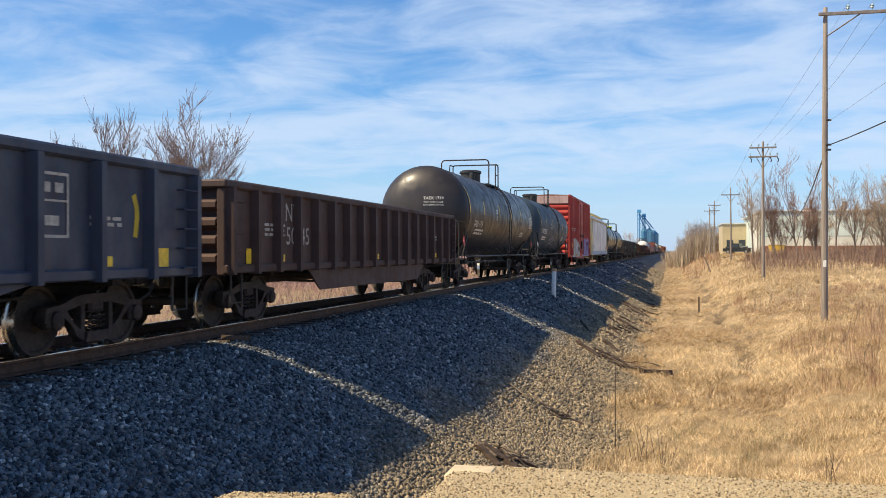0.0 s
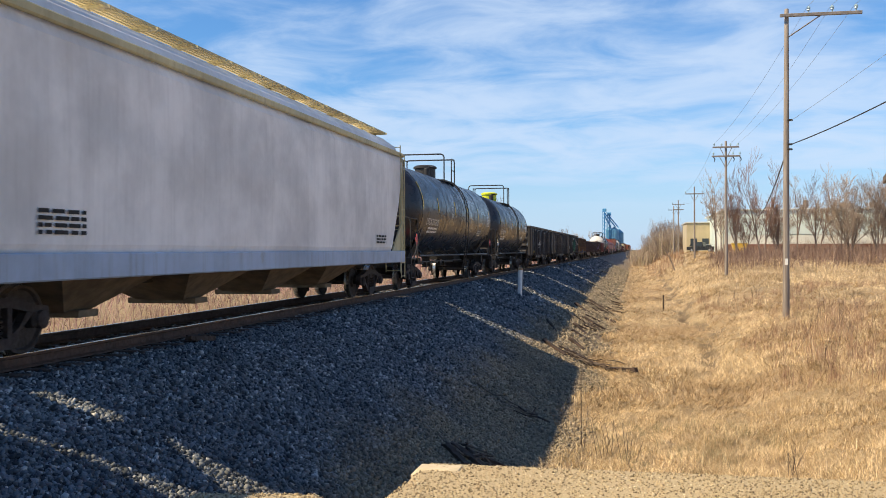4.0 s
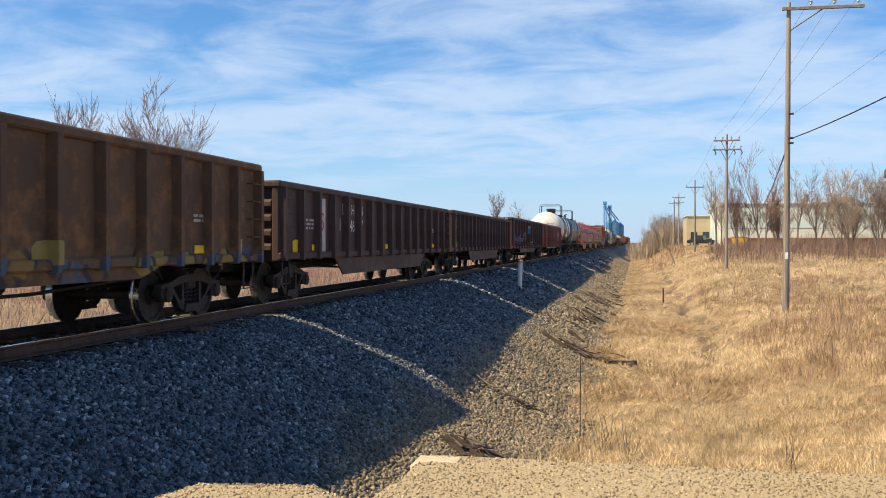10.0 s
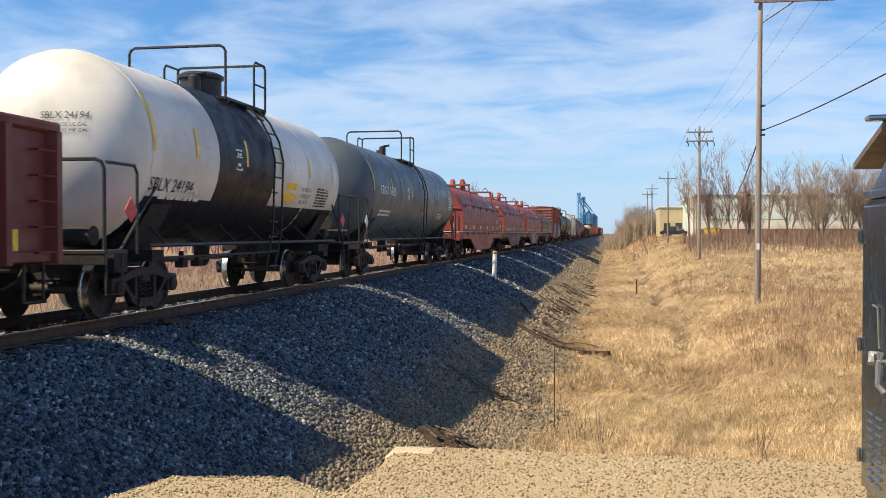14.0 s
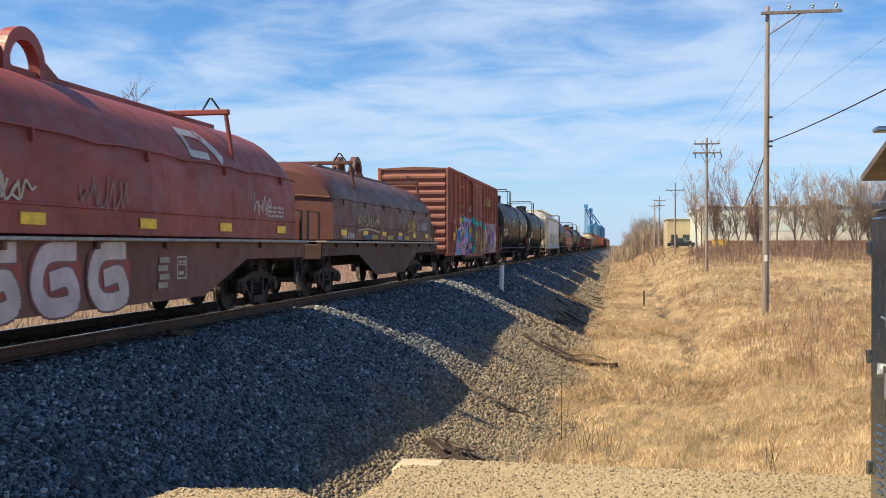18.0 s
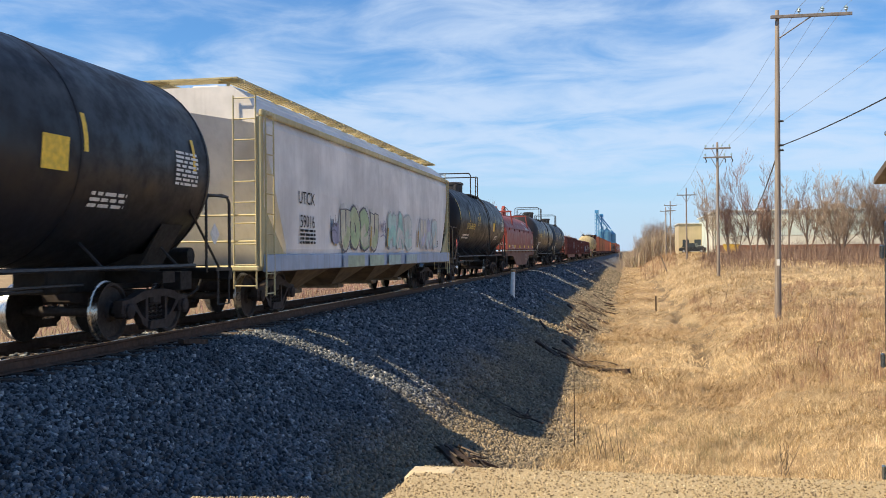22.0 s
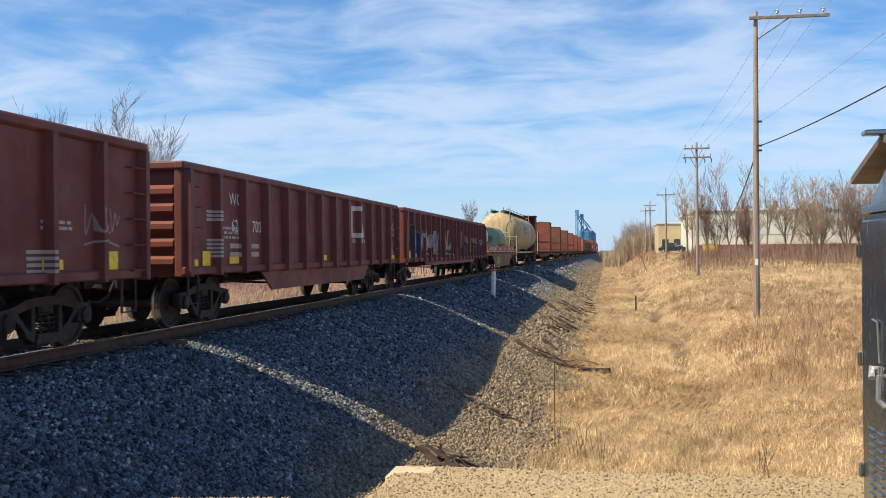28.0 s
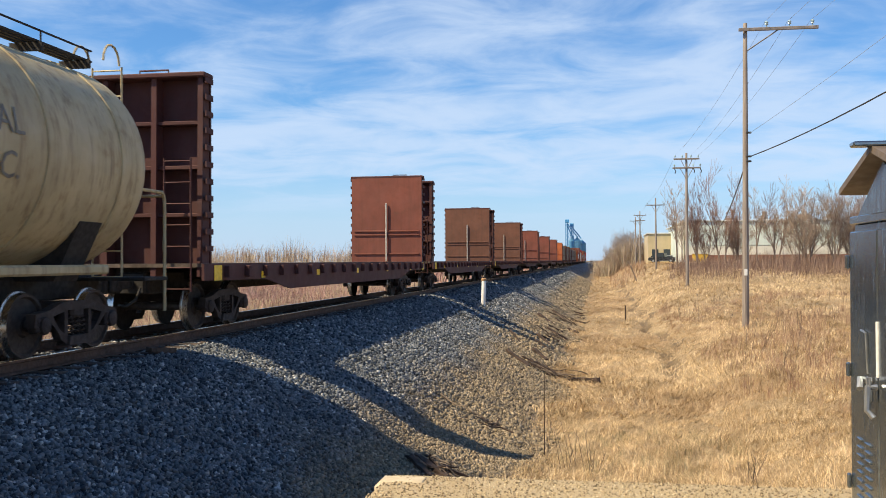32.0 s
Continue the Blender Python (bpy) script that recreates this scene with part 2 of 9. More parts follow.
# ---- mesh helpers ----
class Geo:
    """Collects vertices and faces for one mesh."""

    def __init__(self):
        self.v, self.f = [], []

    def add(self, verts, faces, m=None):
        n = len(self.v)
        self.v += [tuple(m @ Vector(p)) for p in verts] if m else [tuple(p) for p in verts]
        self.f += [tuple(n + i for i in q) for q in faces]
        return self

    def box(self, c, s, m=None):
        """A plain box: centre and size."""
        x, y, z = (q / 2 for q in s)
        vs = [(c[0] + a * x, c[1] + b * y, c[2] + d * z) for d in (-1, 1) for a, b in ((-1, -1), (1, -1), (1, 1), (-1, 1))]
        return self.add(vs, [(3, 2, 1, 0), (4, 5, 6, 7), (0, 1, 5, 4), (1, 2, 6, 5), (2, 3, 7, 6), (3, 0, 4, 7)], m)

    def block(self, c, s, e=0.015, m=None):
        """A box with chamfered edges."""
        h = [q / 2 for q in s]
        e = min(e, min(h) * 0.6)
        vs, idx = [], {}
        for sx in (-1, 1):
            for sy in (-1, 1):
                for sz in (-1, 1):
                    for ax in range(3):
                        p = [sx * (h[0] - e), sy * (h[1] - e), sz * (h[2] - e)]
                        p[ax] = (sx, sy, sz)[ax] * h[ax]
                        idx[sx, sy, sz, ax] = len(vs)
                        vs.append((c[0] + p[0], c[1] + p[1], c[2] + p[2]))
        fs = []
        for ax in range(3):
            u, w = [(1, 2), (2, 0), (0, 1)][ax]
            for s0 in (-1, 1):
                q = []
                for a, b in ((-1, -1), (1, -1), (1, 1), (-1, 1)):
                    k = [0, 0, 0]
                    k[ax], k[u], k[w] = s0, a, b
                    q.append(idx[(*k, ax)])
                fs.append(tuple(q if s0 > 0 else q[::-1]))
                for s1 in (-1, 1):
                    k, l = [0, 0, 0], [0, 0, 0]
                    k[ax], k[u], k[w] = s0, s1, -1
                    l[ax], l[u], l[w] = s0, s1, 1
                    q = [idx[(*k, ax)], idx[(*l, ax)], idx[(*l, u)], idx[(*k, u)]]
                    fs.append(tuple(q if s0 * s1 < 0 else q[::-1]))
        for sx in (-1, 1):
            for sy in (-1, 1):
                for sz in (-1, 1):
                    q = [idx[sx, sy, sz, i] for i in range(3)]
                    fs.append(tuple(q if sx * sy * sz > 0 else q[::-1]))
        return self.add(vs, fs, m)

    def prism(self, poly, axis, a, b, m=None):
        """A polygon in the plane across the axis, drawn out from a to b. For axis x the polygon is (y, z), for y (x, z), for z (x, y)."""
        def at(p, d):
            return {"x": (d, p[0], p[1]), "y": (p[0], d, p[1]), "z": (p[0], p[1], d)}[axis]
        n = len(poly)
        area = sum(poly[i][0] * poly[(i + 1) % n][1] - poly[(i + 1) % n][0] * poly[i][1] for i in range(n))
        if (area < 0) != (axis == "y"):
            poly = poly[::-1]
        vs = [at(p, a) for p in poly] + [at(p, b) for p in poly]
        fs = [tuple(range(n))[::-1], tuple(range(n, 2 * n))] + [(i, (i + 1) % n, n + (i + 1) % n, n + i) for i in range(n)]
        return self.add(vs, fs, m)

    def lathe(self, profile, axis="y", n=24, c=(0, 0, 0), m=None):
        """Rings (place along the axis, radius), turned about the axis through c."""
        vs, fs = [], []
        for d, r in profile:
            for i in range(n):
                a = 2 * math.pi * i / n
                u, w = r * math.cos(a), r * math.sin(a)
                p = {"y": (u, d, w), "x": (d, u, w), "z": (u, w, d)}[axis]
                vs.append((c[0] + p[0], c[1] + p[1], c[2] + p[2]))
        for k in range(len(profile) - 1):
            for i in range(n):
                j = (i + 1) % n
                q = (k * n + i, k * n + j, (k + 1) * n + j, (k + 1) * n + i)
                fs.append(q if axis != "y" else q[::-1])
        k = (len(profile) - 1) * n
        lo, hi = tuple(range(n)), tuple(range(k, k + n))
        fs += [lo[::-1], hi] if axis != "y" else [lo, hi[::-1]]
        return self.add(vs, fs, m)

    def tube(self, path, r=0.02, n=6, m=None, ends=True):
        """A round bar along a path; r may be one radius or one a point."""
        pts = [Vector(p) for p in path]
        rs = r if isinstance(r, (list, tuple)) else [r] * len(pts)
        vs, fs = [], []
        side = None
        for i, p in enumerate(pts):
            d = (pts[min(i + 1, len(pts) - 1)] - pts[max(i - 1, 0)]).normalized()
            if side is None:
                side = d.orthogonal().normalized()
            side = (side - d * side.dot(d)).normalized()
            w = d.cross(side)
            for k in range(n):
                a = 2 * math.pi * k / n
                vs.append(tuple(p + (side * math.cos(a) + w * math.sin(a)) * rs[i]))
        for i in range(len(pts) - 1):
            for k in range(n):
                j = (k + 1) % n
                fs.append((i * n + k, i * n + j, (i + 1) * n + j, (i + 1) * n + k))
        if ends:
            fs += [tuple(range(n))[::-1], tuple(range((len(pts) - 1) * n, len(pts) * n))]
        return self.add(vs, fs, m)

    def mesh(self, name, material, smooth=False):
        me = bpy.data.meshes.new(name)
        me.from_pydata(self.v, [], self.f)
        for q in material if isinstance(material, (list, tuple)) else (material,):
            me.materials.append(q)
        if smooth:
            me.polygons.foreach_set("use_smooth", [True] * len(self.f))
            me.set_sharp_from_angle(angle=radians(38))
        me.update()
        return me


def part(name, g, material, parent, label="", m=None, smooth=False):
    """One mesh object under a thing or a part; g is a Geo or a mesh."""
    me = g.mesh(name, material, smooth) if isinstance(g, Geo) else g
    ob = new(name, me)
    ob.parent = parent
    if m is not None:
        ob.matrix_basis = m
    return tagged(ob, label, "", "", "stuff" if name in ("stencil_lines", "data_panel", "graffiti", "stencil") else "")


def part_each(name, g, material, parent, label="", smooth=False):
    """Every separate piece of a Geo as a part of its own."""
    root = list(range(len(g.v)))

    def top(i):
        while root[i] != i:
            root[i] = root[root[i]]
            i = root[i]
        return i
    for q in g.f:
        for i in q[1:]:
            root[top(i)] = top(q[0])
    lots = {}
    for q in g.f:
        lots.setdefault(top(q[0]), []).append(q)
    for faces in lots.values():
        ids = sorted({i for q in faces for i in q})
        at = {i: k for k, i in enumerate(ids)}
        p = Geo()
        p.v, p.f = [g.v[i] for i in ids], [tuple(at[i] for i in q) for q in faces]
        part(name, p, material, parent, label, None, smooth)


def thing(name, label, category, m=None, group="", kind="", data=None):
    ob = new(name, data)
    if m is not None:
        ob.matrix_basis = m
    return tagged(ob, label, category, group, kind)


def words(text, height, material, place, wrap=None):
    """Flat lettering on a side that faces +x: text's middle at place (x, y, z), read from that side. wrap: (radius, centre height) bends it onto a tank."""
    cu = bpy.data.curves.new("lettering", "FONT")
    cu.body, cu.size, cu.align_x, cu.align_y, cu.resolution_u = text, height * 1.38, "CENTER", "CENTER", 2
    ob = bpy.data.objects.new("lettering", cu)
    me = bpy.data.meshes.new_from_object(ob)
    bpy.data.objects.remove(ob)
    bpy.data.curves.remove(cu)
    me.materials.clear()
    me.materials.append(material)
    x, y, z = place
    for v in me.vertices:
        a, b = v.co.x, v.co.y
        if wrap:
            r, cz = wrap
            t = (z + b - cz) / r
            base = math.asin(max(-1, min(1, (z - cz) / r)))
            t = base + b / r
            v.co = (math.cos(t) * (r + 0.014), y + a, cz + math.sin(t) * (r + 0.014))
        else:
            v.co = (x, y + a, z + b)
    return me


def head_words(text, height, material, place, radius, cz, e, bulge=0.74):
    """Lettering on the dished head that faces -y; place: (x, z)."""
    me = words(text, height, material, (0, 0, 0))
    for v in me.vertices:
        x, z = place[0] + v.co.y, place[1] + v.co.z
        q = max(0.0, 1 - (x * x + (z - cz) ** 2) / radius ** 2)
        v.co = (x, -(e - bulge) - bulge * math.sqrt(q) - 0.014, z)
    return me


def end_words(text, height, material, place):
    """Flat lettering on an end that faces -y."""
    me = words(text, height, material, (0, 0, 0))
    for v in me.vertices:
        v.co = (place[0] + v.co.y, place[1], place[2] + v.co.z)
    return me


def frame_lines(w, h, t):
    """A bordered data panel: four edge bars and a cross bar, for bars()."""
    return [(-w / 2, h / 2, w, t), (-w / 2, -h / 2, w, t), (-w / 2, 0, t, h), (w / 2 - t, 0, t, h), (-w / 2, 0.05, w, t * 0.7), (-w * 0.3, h * 0.28, w * 0.25, h * 0.16), (w * 0.08, h * 0.28, w * 0.25, h * 0.16), (-w * 0.3, -h * 0.25, w * 0.5, h * 0.16)]


def bars(rows, material, place, wrap=None):
    """Writing too small to read: bars (offset along y, offset up, length, height) on a side that faces +x."""
    g = Geo()
    x, y, z = place
    for a, b, l, h in rows:
        if wrap:
            r, cz = wrap
            vs = []
            for dz in (-h / 2, h / 2):
                t = math.asin(max(-1, min(1, (z - cz) / r))) + (b + dz) / r
                vs += [(math.cos(t) * (r + 0.012), y + a, cz + math.sin(t) * (r + 0.012)), (math.cos(t) * (r + 0.012), y + a + l, cz + math.sin(t) * (r + 0.012))]
            g.add(vs, [(0, 1, 3, 2)])
        else:
            g.add([(x, y + a, z + b - h / 2), (x, y + a + l, z + b - h / 2), (x, y + a + l, z + b + h / 2), (x, y + a, z + b + h / 2)], [(0, 1, 2, 3)])
    return g.mesh("stencil_lines", material)


def dashes(rng, rows, width, h):
    """Rows of broken bars like stencilled lines."""
    out = []
    for r in range(rows):
        a = 0.0
        while a < width:
            l = rng.uniform(0.08, 0.3)
            out.append((a - width / 2, -r * h * 1.7, min(l, width - a), h))
            a += l + rng.uniform(0.03, 0.07)
    return out

# ---- sprayed paint: flat shapes that follow the surface they lie on ----
SPRAYS = {}


def spray(c):
    """A dull sprayed paint of one colour, made once."""
    key = tuple(round(v, 3) for v in c)
    if key not in SPRAYS:
        m = Mat("sprayed_paint", 0.6)
        n = m.noise(2.2, 6, 0.65)
        col = m.mix(m.ramp(n, 0.3, 0.75), scaled(c, 0.72), scaled(c, 1.12))
        col = m.mix(m.math("MULTIPLY", m.ramp(m.noise(6.0, 6, 0.7, (1, 1, 0.15)), 0.5, 0.8), 0.22), col, (0.10, 0.055, 0.045))
        SPRAYS[key] = m.color(col).m
    return SPRAYS[key]


def ribbed(flat, proud, places, foot=0.10, crown=0.055):
    """The outline of a ribbed side as (y, x) pairs."""
    out = []
    for y in sorted(places):
        out += [(y - foot, flat), (y - crown, proud), (y + crown, proud), (y + foot, flat)]
    return [(-50.0, flat)] + out + [(50.0, flat)]


class Spray:
    """Collects layers of shapes on a side; shape points are (y, z)."""

    def __init__(self, profile=None, wrap=None, place=None):
        self.prof, self.wrap, self.place = profile, wrap, place
        self.g, self.mats, self.idx, self.lift = Geo(), [], [], 0.003

    def at(self, y, z):
        if self.place:
            x, z = self.place(y, z)
            return (x + self.lift, y, z)
        if self.wrap:
            r, cz = self.wrap
            a = math.asin(max(-0.98, min(0.98, (z - cz) / r)))
            return (math.cos(a) * (r + 0.008 + self.lift), y, cz + math.sin(a) * (r + 0.008 + self.lift))
        p = self.prof
        for i in range(len(p) - 1):
            if p[i][0] <= y <= p[i + 1][0]:
                k = (y - p[i][0]) / max(1e-6, p[i + 1][0] - p[i][0])
                return (p[i][1] + (p[i + 1][1] - p[i][1]) * k + self.lift, y, z)
        return (p[-1][1] + self.lift, y, z)

    def face(self, poly, c):
        """One convex shape, cut where the side bends."""
        m = spray(c)
        if m not in self.mats:
            self.mats.append(m)
        k = self.mats.index(m)
        lo, hi = min(p[0] for p in poly), max(p[0] for p in poly)
        cuts = [lo] + ([b[0] for b in self.prof if lo < b[0] < hi] if self.prof else []) + [hi]
        for a, b in zip(cuts, cuts[1:]):
            piece = poly
            for lim, s in ((a, 1), (b, -1)):
                out = []
                for i, p in enumerate(piece):
                    q = piece[i - 1]
                    ip, iq = s * (p[0] - lim) >= -1e-9, s * (q[0] - lim) >= -1e-9
                    if ip != iq:
                        t = (lim - q[0]) / (p[0] - q[0])
                        out.append((lim, q[1] + (p[1] - q[1]) * t))
                    if ip:
                        out.append(p)
                piece = out
            if len(piece) > 2:
                self.g.add([self.at(min(max(y, a + 1e-5), b - 1e-5), z) for y, z in piece], [tuple(range(len(piece)))])
                self.idx.append(k)

    def blob(self, poly, c):
        """A shape that can be seen whole from its middle."""
        cy, cz = sum(p[0] for p in poly) / len(poly), sum(p[1] for p in poly) / len(poly)
        for i, p in enumerate(poly):
            self.face([(cy, cz), poly[i - 1], p], c)

    def stroke(self, pts, w, c):
        if self.prof is None:
            fine = [pts[0]]
            for (a, b), (d, e) in zip(pts, pts[1:]):
                n = max(1, math.ceil(abs(e - b) / 0.10))
                fine += [(a + (d - a) * i / n, b + (e - b) * i / n) for i in range(1, n + 1)]
            pts = fine
        for (a, b), (d, e) in zip(pts, pts[1:]):
            l = math.hypot(d - a, e - b) or 1
            ny, nz = -(e - b) / l * w / 2, (d - a) / l * w / 2
            u, v = (d - a) / l * w * 0.3, (e - b) / l * w * 0.3
            self.face([(a - u + ny, b - v + nz), (d + u + ny, e + v + nz), (d + u - ny, e + v - nz), (a - u - ny, b - v - nz)], c)
            self.lift += 0.0001

    def bar(self, y, z, w, h, c):
        self.face([(y, z), (y + w, z), (y + w, z + h), (y, z + h)], c)

    def up(self):
        self.lift += 0.0025
        return self

    def finish(self, car, label, name="graffiti"):
        me = self.g.mesh(name, self.mats)
        me.polygons.foreach_set("material_index", self.idx)
        return part(name, me, None, car, label)


def bubble(rng, y0, y1, z0, z1, grow=0.0, n=26, lumps=None):
    """A fat letter-like shape that fills a box, with notches."""
    cy, cz, hy, hz = (y0 + y1) / 2, (z0 + z1) / 2, (y1 - y0) / 2 + grow, (z1 - z0) / 2 + grow
    out = []
    for i in range(n):
        a = 2 * math.pi * i / n
        ca, sa = math.cos(a), math.sin(a)
        k = (abs(ca) ** 3.2 + abs(sa) ** 3.2) ** (-1 / 3.2)
        k *= lumps[i % len(lumps)] if lumps else 1.0
        out.append((cy + hy * k * ca, cz + hz * k * sa))
    return out


def curve_pts(pts, n=5):
    out = []
    for i in range(len(pts) - 1):
        p0, p1, p2, p3 = pts[max(0, i - 1)], pts[i], pts[i + 1], pts[min(len(pts) - 1, i + 2)]
        for k in range(n):
            t = k / n
            out.append(tuple(0.5 * (2 * b + (c - a) * t + (2 * a - 5 * b + 4 * c - d) * t * t + (3 * b - a - 3 * c + d) * t ** 3) for a, b, c, d in zip(p0, p1, p2, p3)))
    return out + [pts[-1]]


BONES = (
    ((0.2, 0.0), (0.2, 0.5), (0.2, 1.0), (0.8, 0.95), (0.85, 0.65), (0.25, 0.5), (0.85, 0.0)),
    ((0.15, 0.0), (0.2, 1.0), (0.5, 0.45), (0.8, 1.0), (0.85, 0.0)),
    ((0.9, 0.85), (0.55, 1.0), (0.15, 0.7), (0.15, 0.25), (0.5, 0.0), (0.9, 0.15), (0.85, 0.5)),
    ((0.9, 0.9), (0.4, 1.0), (0.15, 0.75), (0.5, 0.52), (0.88, 0.28), (0.6, 0.0), (0.1, 0.08)),
    ((0.05, 0.0), (0.35, 0.6), (0.5, 1.0), (0.65, 0.6), (0.95, 0.0)),
    ((0.2, 1.0), (0.15, 0.3), (0.45, 0.0), (0.8, 0.25), (0.85, 1.0)))


def throw_up(sp, rng, y0, y1, z0, z1, letters, fills, outline, inner=None, gleam=None):
    """A row of fat sprayed shapes that overlap: a dark cloud behind, thick bent strokes with an outline, a second tone low down, thin gleams."""
    w, h = (y1 - y0) / letters, z1 - z0
    fat = min(0.42 * w, 0.36 * h)
    for i in range(letters):
        a, d = y0 + w * i - 0.05 * w, w * 1.06
        bone = [(1 - u, v) for u, v in rng.choice(BONES)]
        lean = rng.uniform(-0.12, 0.16)
        lo, hh = z0 + fat * 0.5 + rng.uniform(-0.05, 0.05), (h - fat) * rng.uniform(0.88, 1.06)
        pts = curve_pts([(a + fat * 0.4 + (d - fat * 0.8) * u + lean * v + rng.gauss(0, 0.02), lo + hh * v) for u, v in bone], 4)
        sp.lift = 0.003 + 0.003 * i
        sp.blob(bubble(rng, a, a + d, z0, z1, 0.03, 20, [rng.uniform(0.9, 1.05) for k in range(20)]), inner or outline)
        sp.up().stroke(pts, fat + 0.10, outline)
        sp.up().stroke(pts, fat, fills[i % len(fills)])
        sp.lift += 0.0012
        n = len(pts)
        q = fills[(i + 1) % len(fills)]
        sp.stroke([p for p in pts if p[1] < lo + hh * rng.uniform(0.35, 0.6)][:max(3, n // 2)], fat * 0.72, q)
        sp.lift += 0.0012
        if gleam:
            k = rng.randint(0, n // 2)
            sp.stroke([(y - fat * 0.28, z + fat * 0.12) for y, z in pts[k:k + n // 3]], 0.04, gleam)
            sp.blob(bubble(rng, a + d * 0.3, a + d * 0.3 + 0.12, z1 - 0.25, z1 - 0.13, 0, 8), gleam)


def scrawl(sp, rng, y, z, w, h, c, strokes=4, width=0.028):
    """A hand-sprayed tag that nobody can read: loops and slashes, leaning."""
    for i in range(strokes):
        u = y + w * (i + 0.1) / strokes
        d = w / strokes
        pts = [(u + rng.uniform(-0.2, 0.3) * d, z + h * rng.uniform(0.6, 1.0)), (u + rng.uniform(0.0, 0.5) * d, z + h * rng.uniform(0, 0.25)), (u + rng.uniform(0.5, 1.1) * d, z + h * rng.uniform(0.35, 0.9)), (u + rng.uniform(0.4, 1.2) * d, z + h * rng.uniform(0.0, 0.5)), (u + rng.uniform(0.9, 1.4) * d, z + h * rng.uniform(0.1, 0.7))]
        sp.stroke(curve_pts(pts, 4), width, c)
    if rng.random() < 0.5:
        sp.stroke(curve_pts([(y, z - 0.08), (y + w * 0.5, z - 0.02), (y + w, z - 0.10)], 4), width, c)



def shards(sp, rng, y0, y1, z0, z1, tones, n, size=(0.22, 0.6), skew=0.3):
    """A wild piece: many slanting scraps of bright paint laid over one another."""
    for i in range(n):
        w, h = rng.uniform(*size) * 0.7, rng.uniform(*size) * 1.5
        z = rng.uniform(z0 + h * 0.3, z1 - h * 0.4)
        inset = skew * (z - z0) / (z1 - z0)
        y = rng.uniform(y0 + inset + w / 2, y1 - w / 2)
        lo, hi = max(z0, z - h / 2), min(z1, z + h / 2)
        a, b = rng.uniform(-0.25, 0.3), rng.uniform(0.3, 1.0)
        sp.face([(y - w / 2, lo), (y + w / 2 * b, lo + rng.uniform(0, 0.1)), (y + w / 2 + a, hi), (y - w / 2 * b + a, hi - rng.uniform(0, 0.12))], rng.choice(tones))
        sp.lift += 0.00025


def streaks(sp, rng, y0, y1, z0, z1, tones, n, width=(0.02, 0.09)):
    """Upright sprayed streaks of uneven length."""
    for i in range(n):
        y, lo = rng.uniform(y0, y1), rng.uniform(z0, z0 + 0.35 * (z1 - z0))
        hi = rng.uniform(lo + 0.3 * (z1 - z0), z1)
        sp.stroke([(y, lo), (y + rng.uniform(-0.05, 0.05), (lo + hi) / 2), (y + rng.uniform(-0.08, 0.08), hi)], rng.uniform(*width), rng.choice(tones))

# ---- the freight train ----
TRACK_X, SPEED = -8.35, 19.024
CARS = []          # (car, place of its middle along the train)
WHEELS = []        # (wheelset, place along the train)
WHEEL_R = 0.44


def wheelset_mesh():
    g = Geo()
    r = WHEEL_R
    g.lathe([(-0.95, 0.06), (-0.80, 0.08), (-0.79, 0.075), (0.79, 0.075), (0.80, 0.08), (0.95, 0.06)], "x", 10)
    for s in (-1, 1):
        prof = [(0.66, r + 0.025), (0.69, r + 0.025), (0.70, r), (0.80, r - 0.006), (0.80, r - 0.05), (0.765, r - 0.075), (0.755, 0.16), (0.80, 0.13), (0.80, 0.06), (0.66, 0.06), (0.66, 0.14), (0.70, 0.17), (0.70, r - 0.08), (0.66, r - 0.05), (0.66, r + 0.025)]
        g.lathe([(s * a, b) for a, b in (prof if s > 0 else prof)], "x", 28)
    me = g.mesh("wheelset", [m_wheel, m_tread], True)
    for p in me.polygons:
        c = p.center
        d = math.hypot(c.y, c.z)
        if d > r - 0.015 and abs(c.x) > 0.6:
            p.material_index = 1
    return me


def side_frame_mesh():
    """A cast truck side: arched top, window openings, pedestal jaws and bearing caps."""
    g = Geo()
    y = 0.889
    top = [(-y - 0.20, 0.42), (-y - 0.17, 0.60), (-y + 0.12, 0.63), (-0.45, 0.72), (-0.25, 0.74), (0.25, 0.74), (0.45, 0.72), (y - 0.12, 0.63), (y + 0.17, 0.60), (y + 0.20, 0.42)]
    bot = [(y - 0.02, 0.42), (y - 0.10, 0.52), (0.50, 0.58), (0.28, 0.62), (-0.28, 0.62), (-0.50, 0.58), (-y + 0.10, 0.52), (-y + 0.02, 0.42)]
    g.prism(top + bot, "x", -0.07, 0.07)
    for s in (-1, 1):
        g.prism([(s * (y - 0.10), 0.55), (s * (y - 0.24), 0.56), (s * 0.44, 0.22), (s * 0.28, 0.14), (s * 0.28, 0.26), (s * 0.40, 0.32)], "x", -0.06, 0.06)
        g.prism([(s * 0.27, 0.24), (s * 0.35, 0.26), (s * 0.35, 0.64), (s * 0.27, 0.66)], "x", -0.06, 0.06)
        g.block((0, s * y, 0.45), (0.17, 0.30, 0.22), 0.03)
        g.lathe([(0.05, 0.12), (0.12, 0.115), (0.14, 0.08), (0.15, 0.03)], "x", 12, (0.0, s * y, WHEEL_R))
    g.prism([(-0.30, 0.13), (0.30, 0.13), (0.26, 0.26), (-0.26, 0.26)], "x", -0.10, 0.10)
    return g.mesh("side_frame", m_truck)


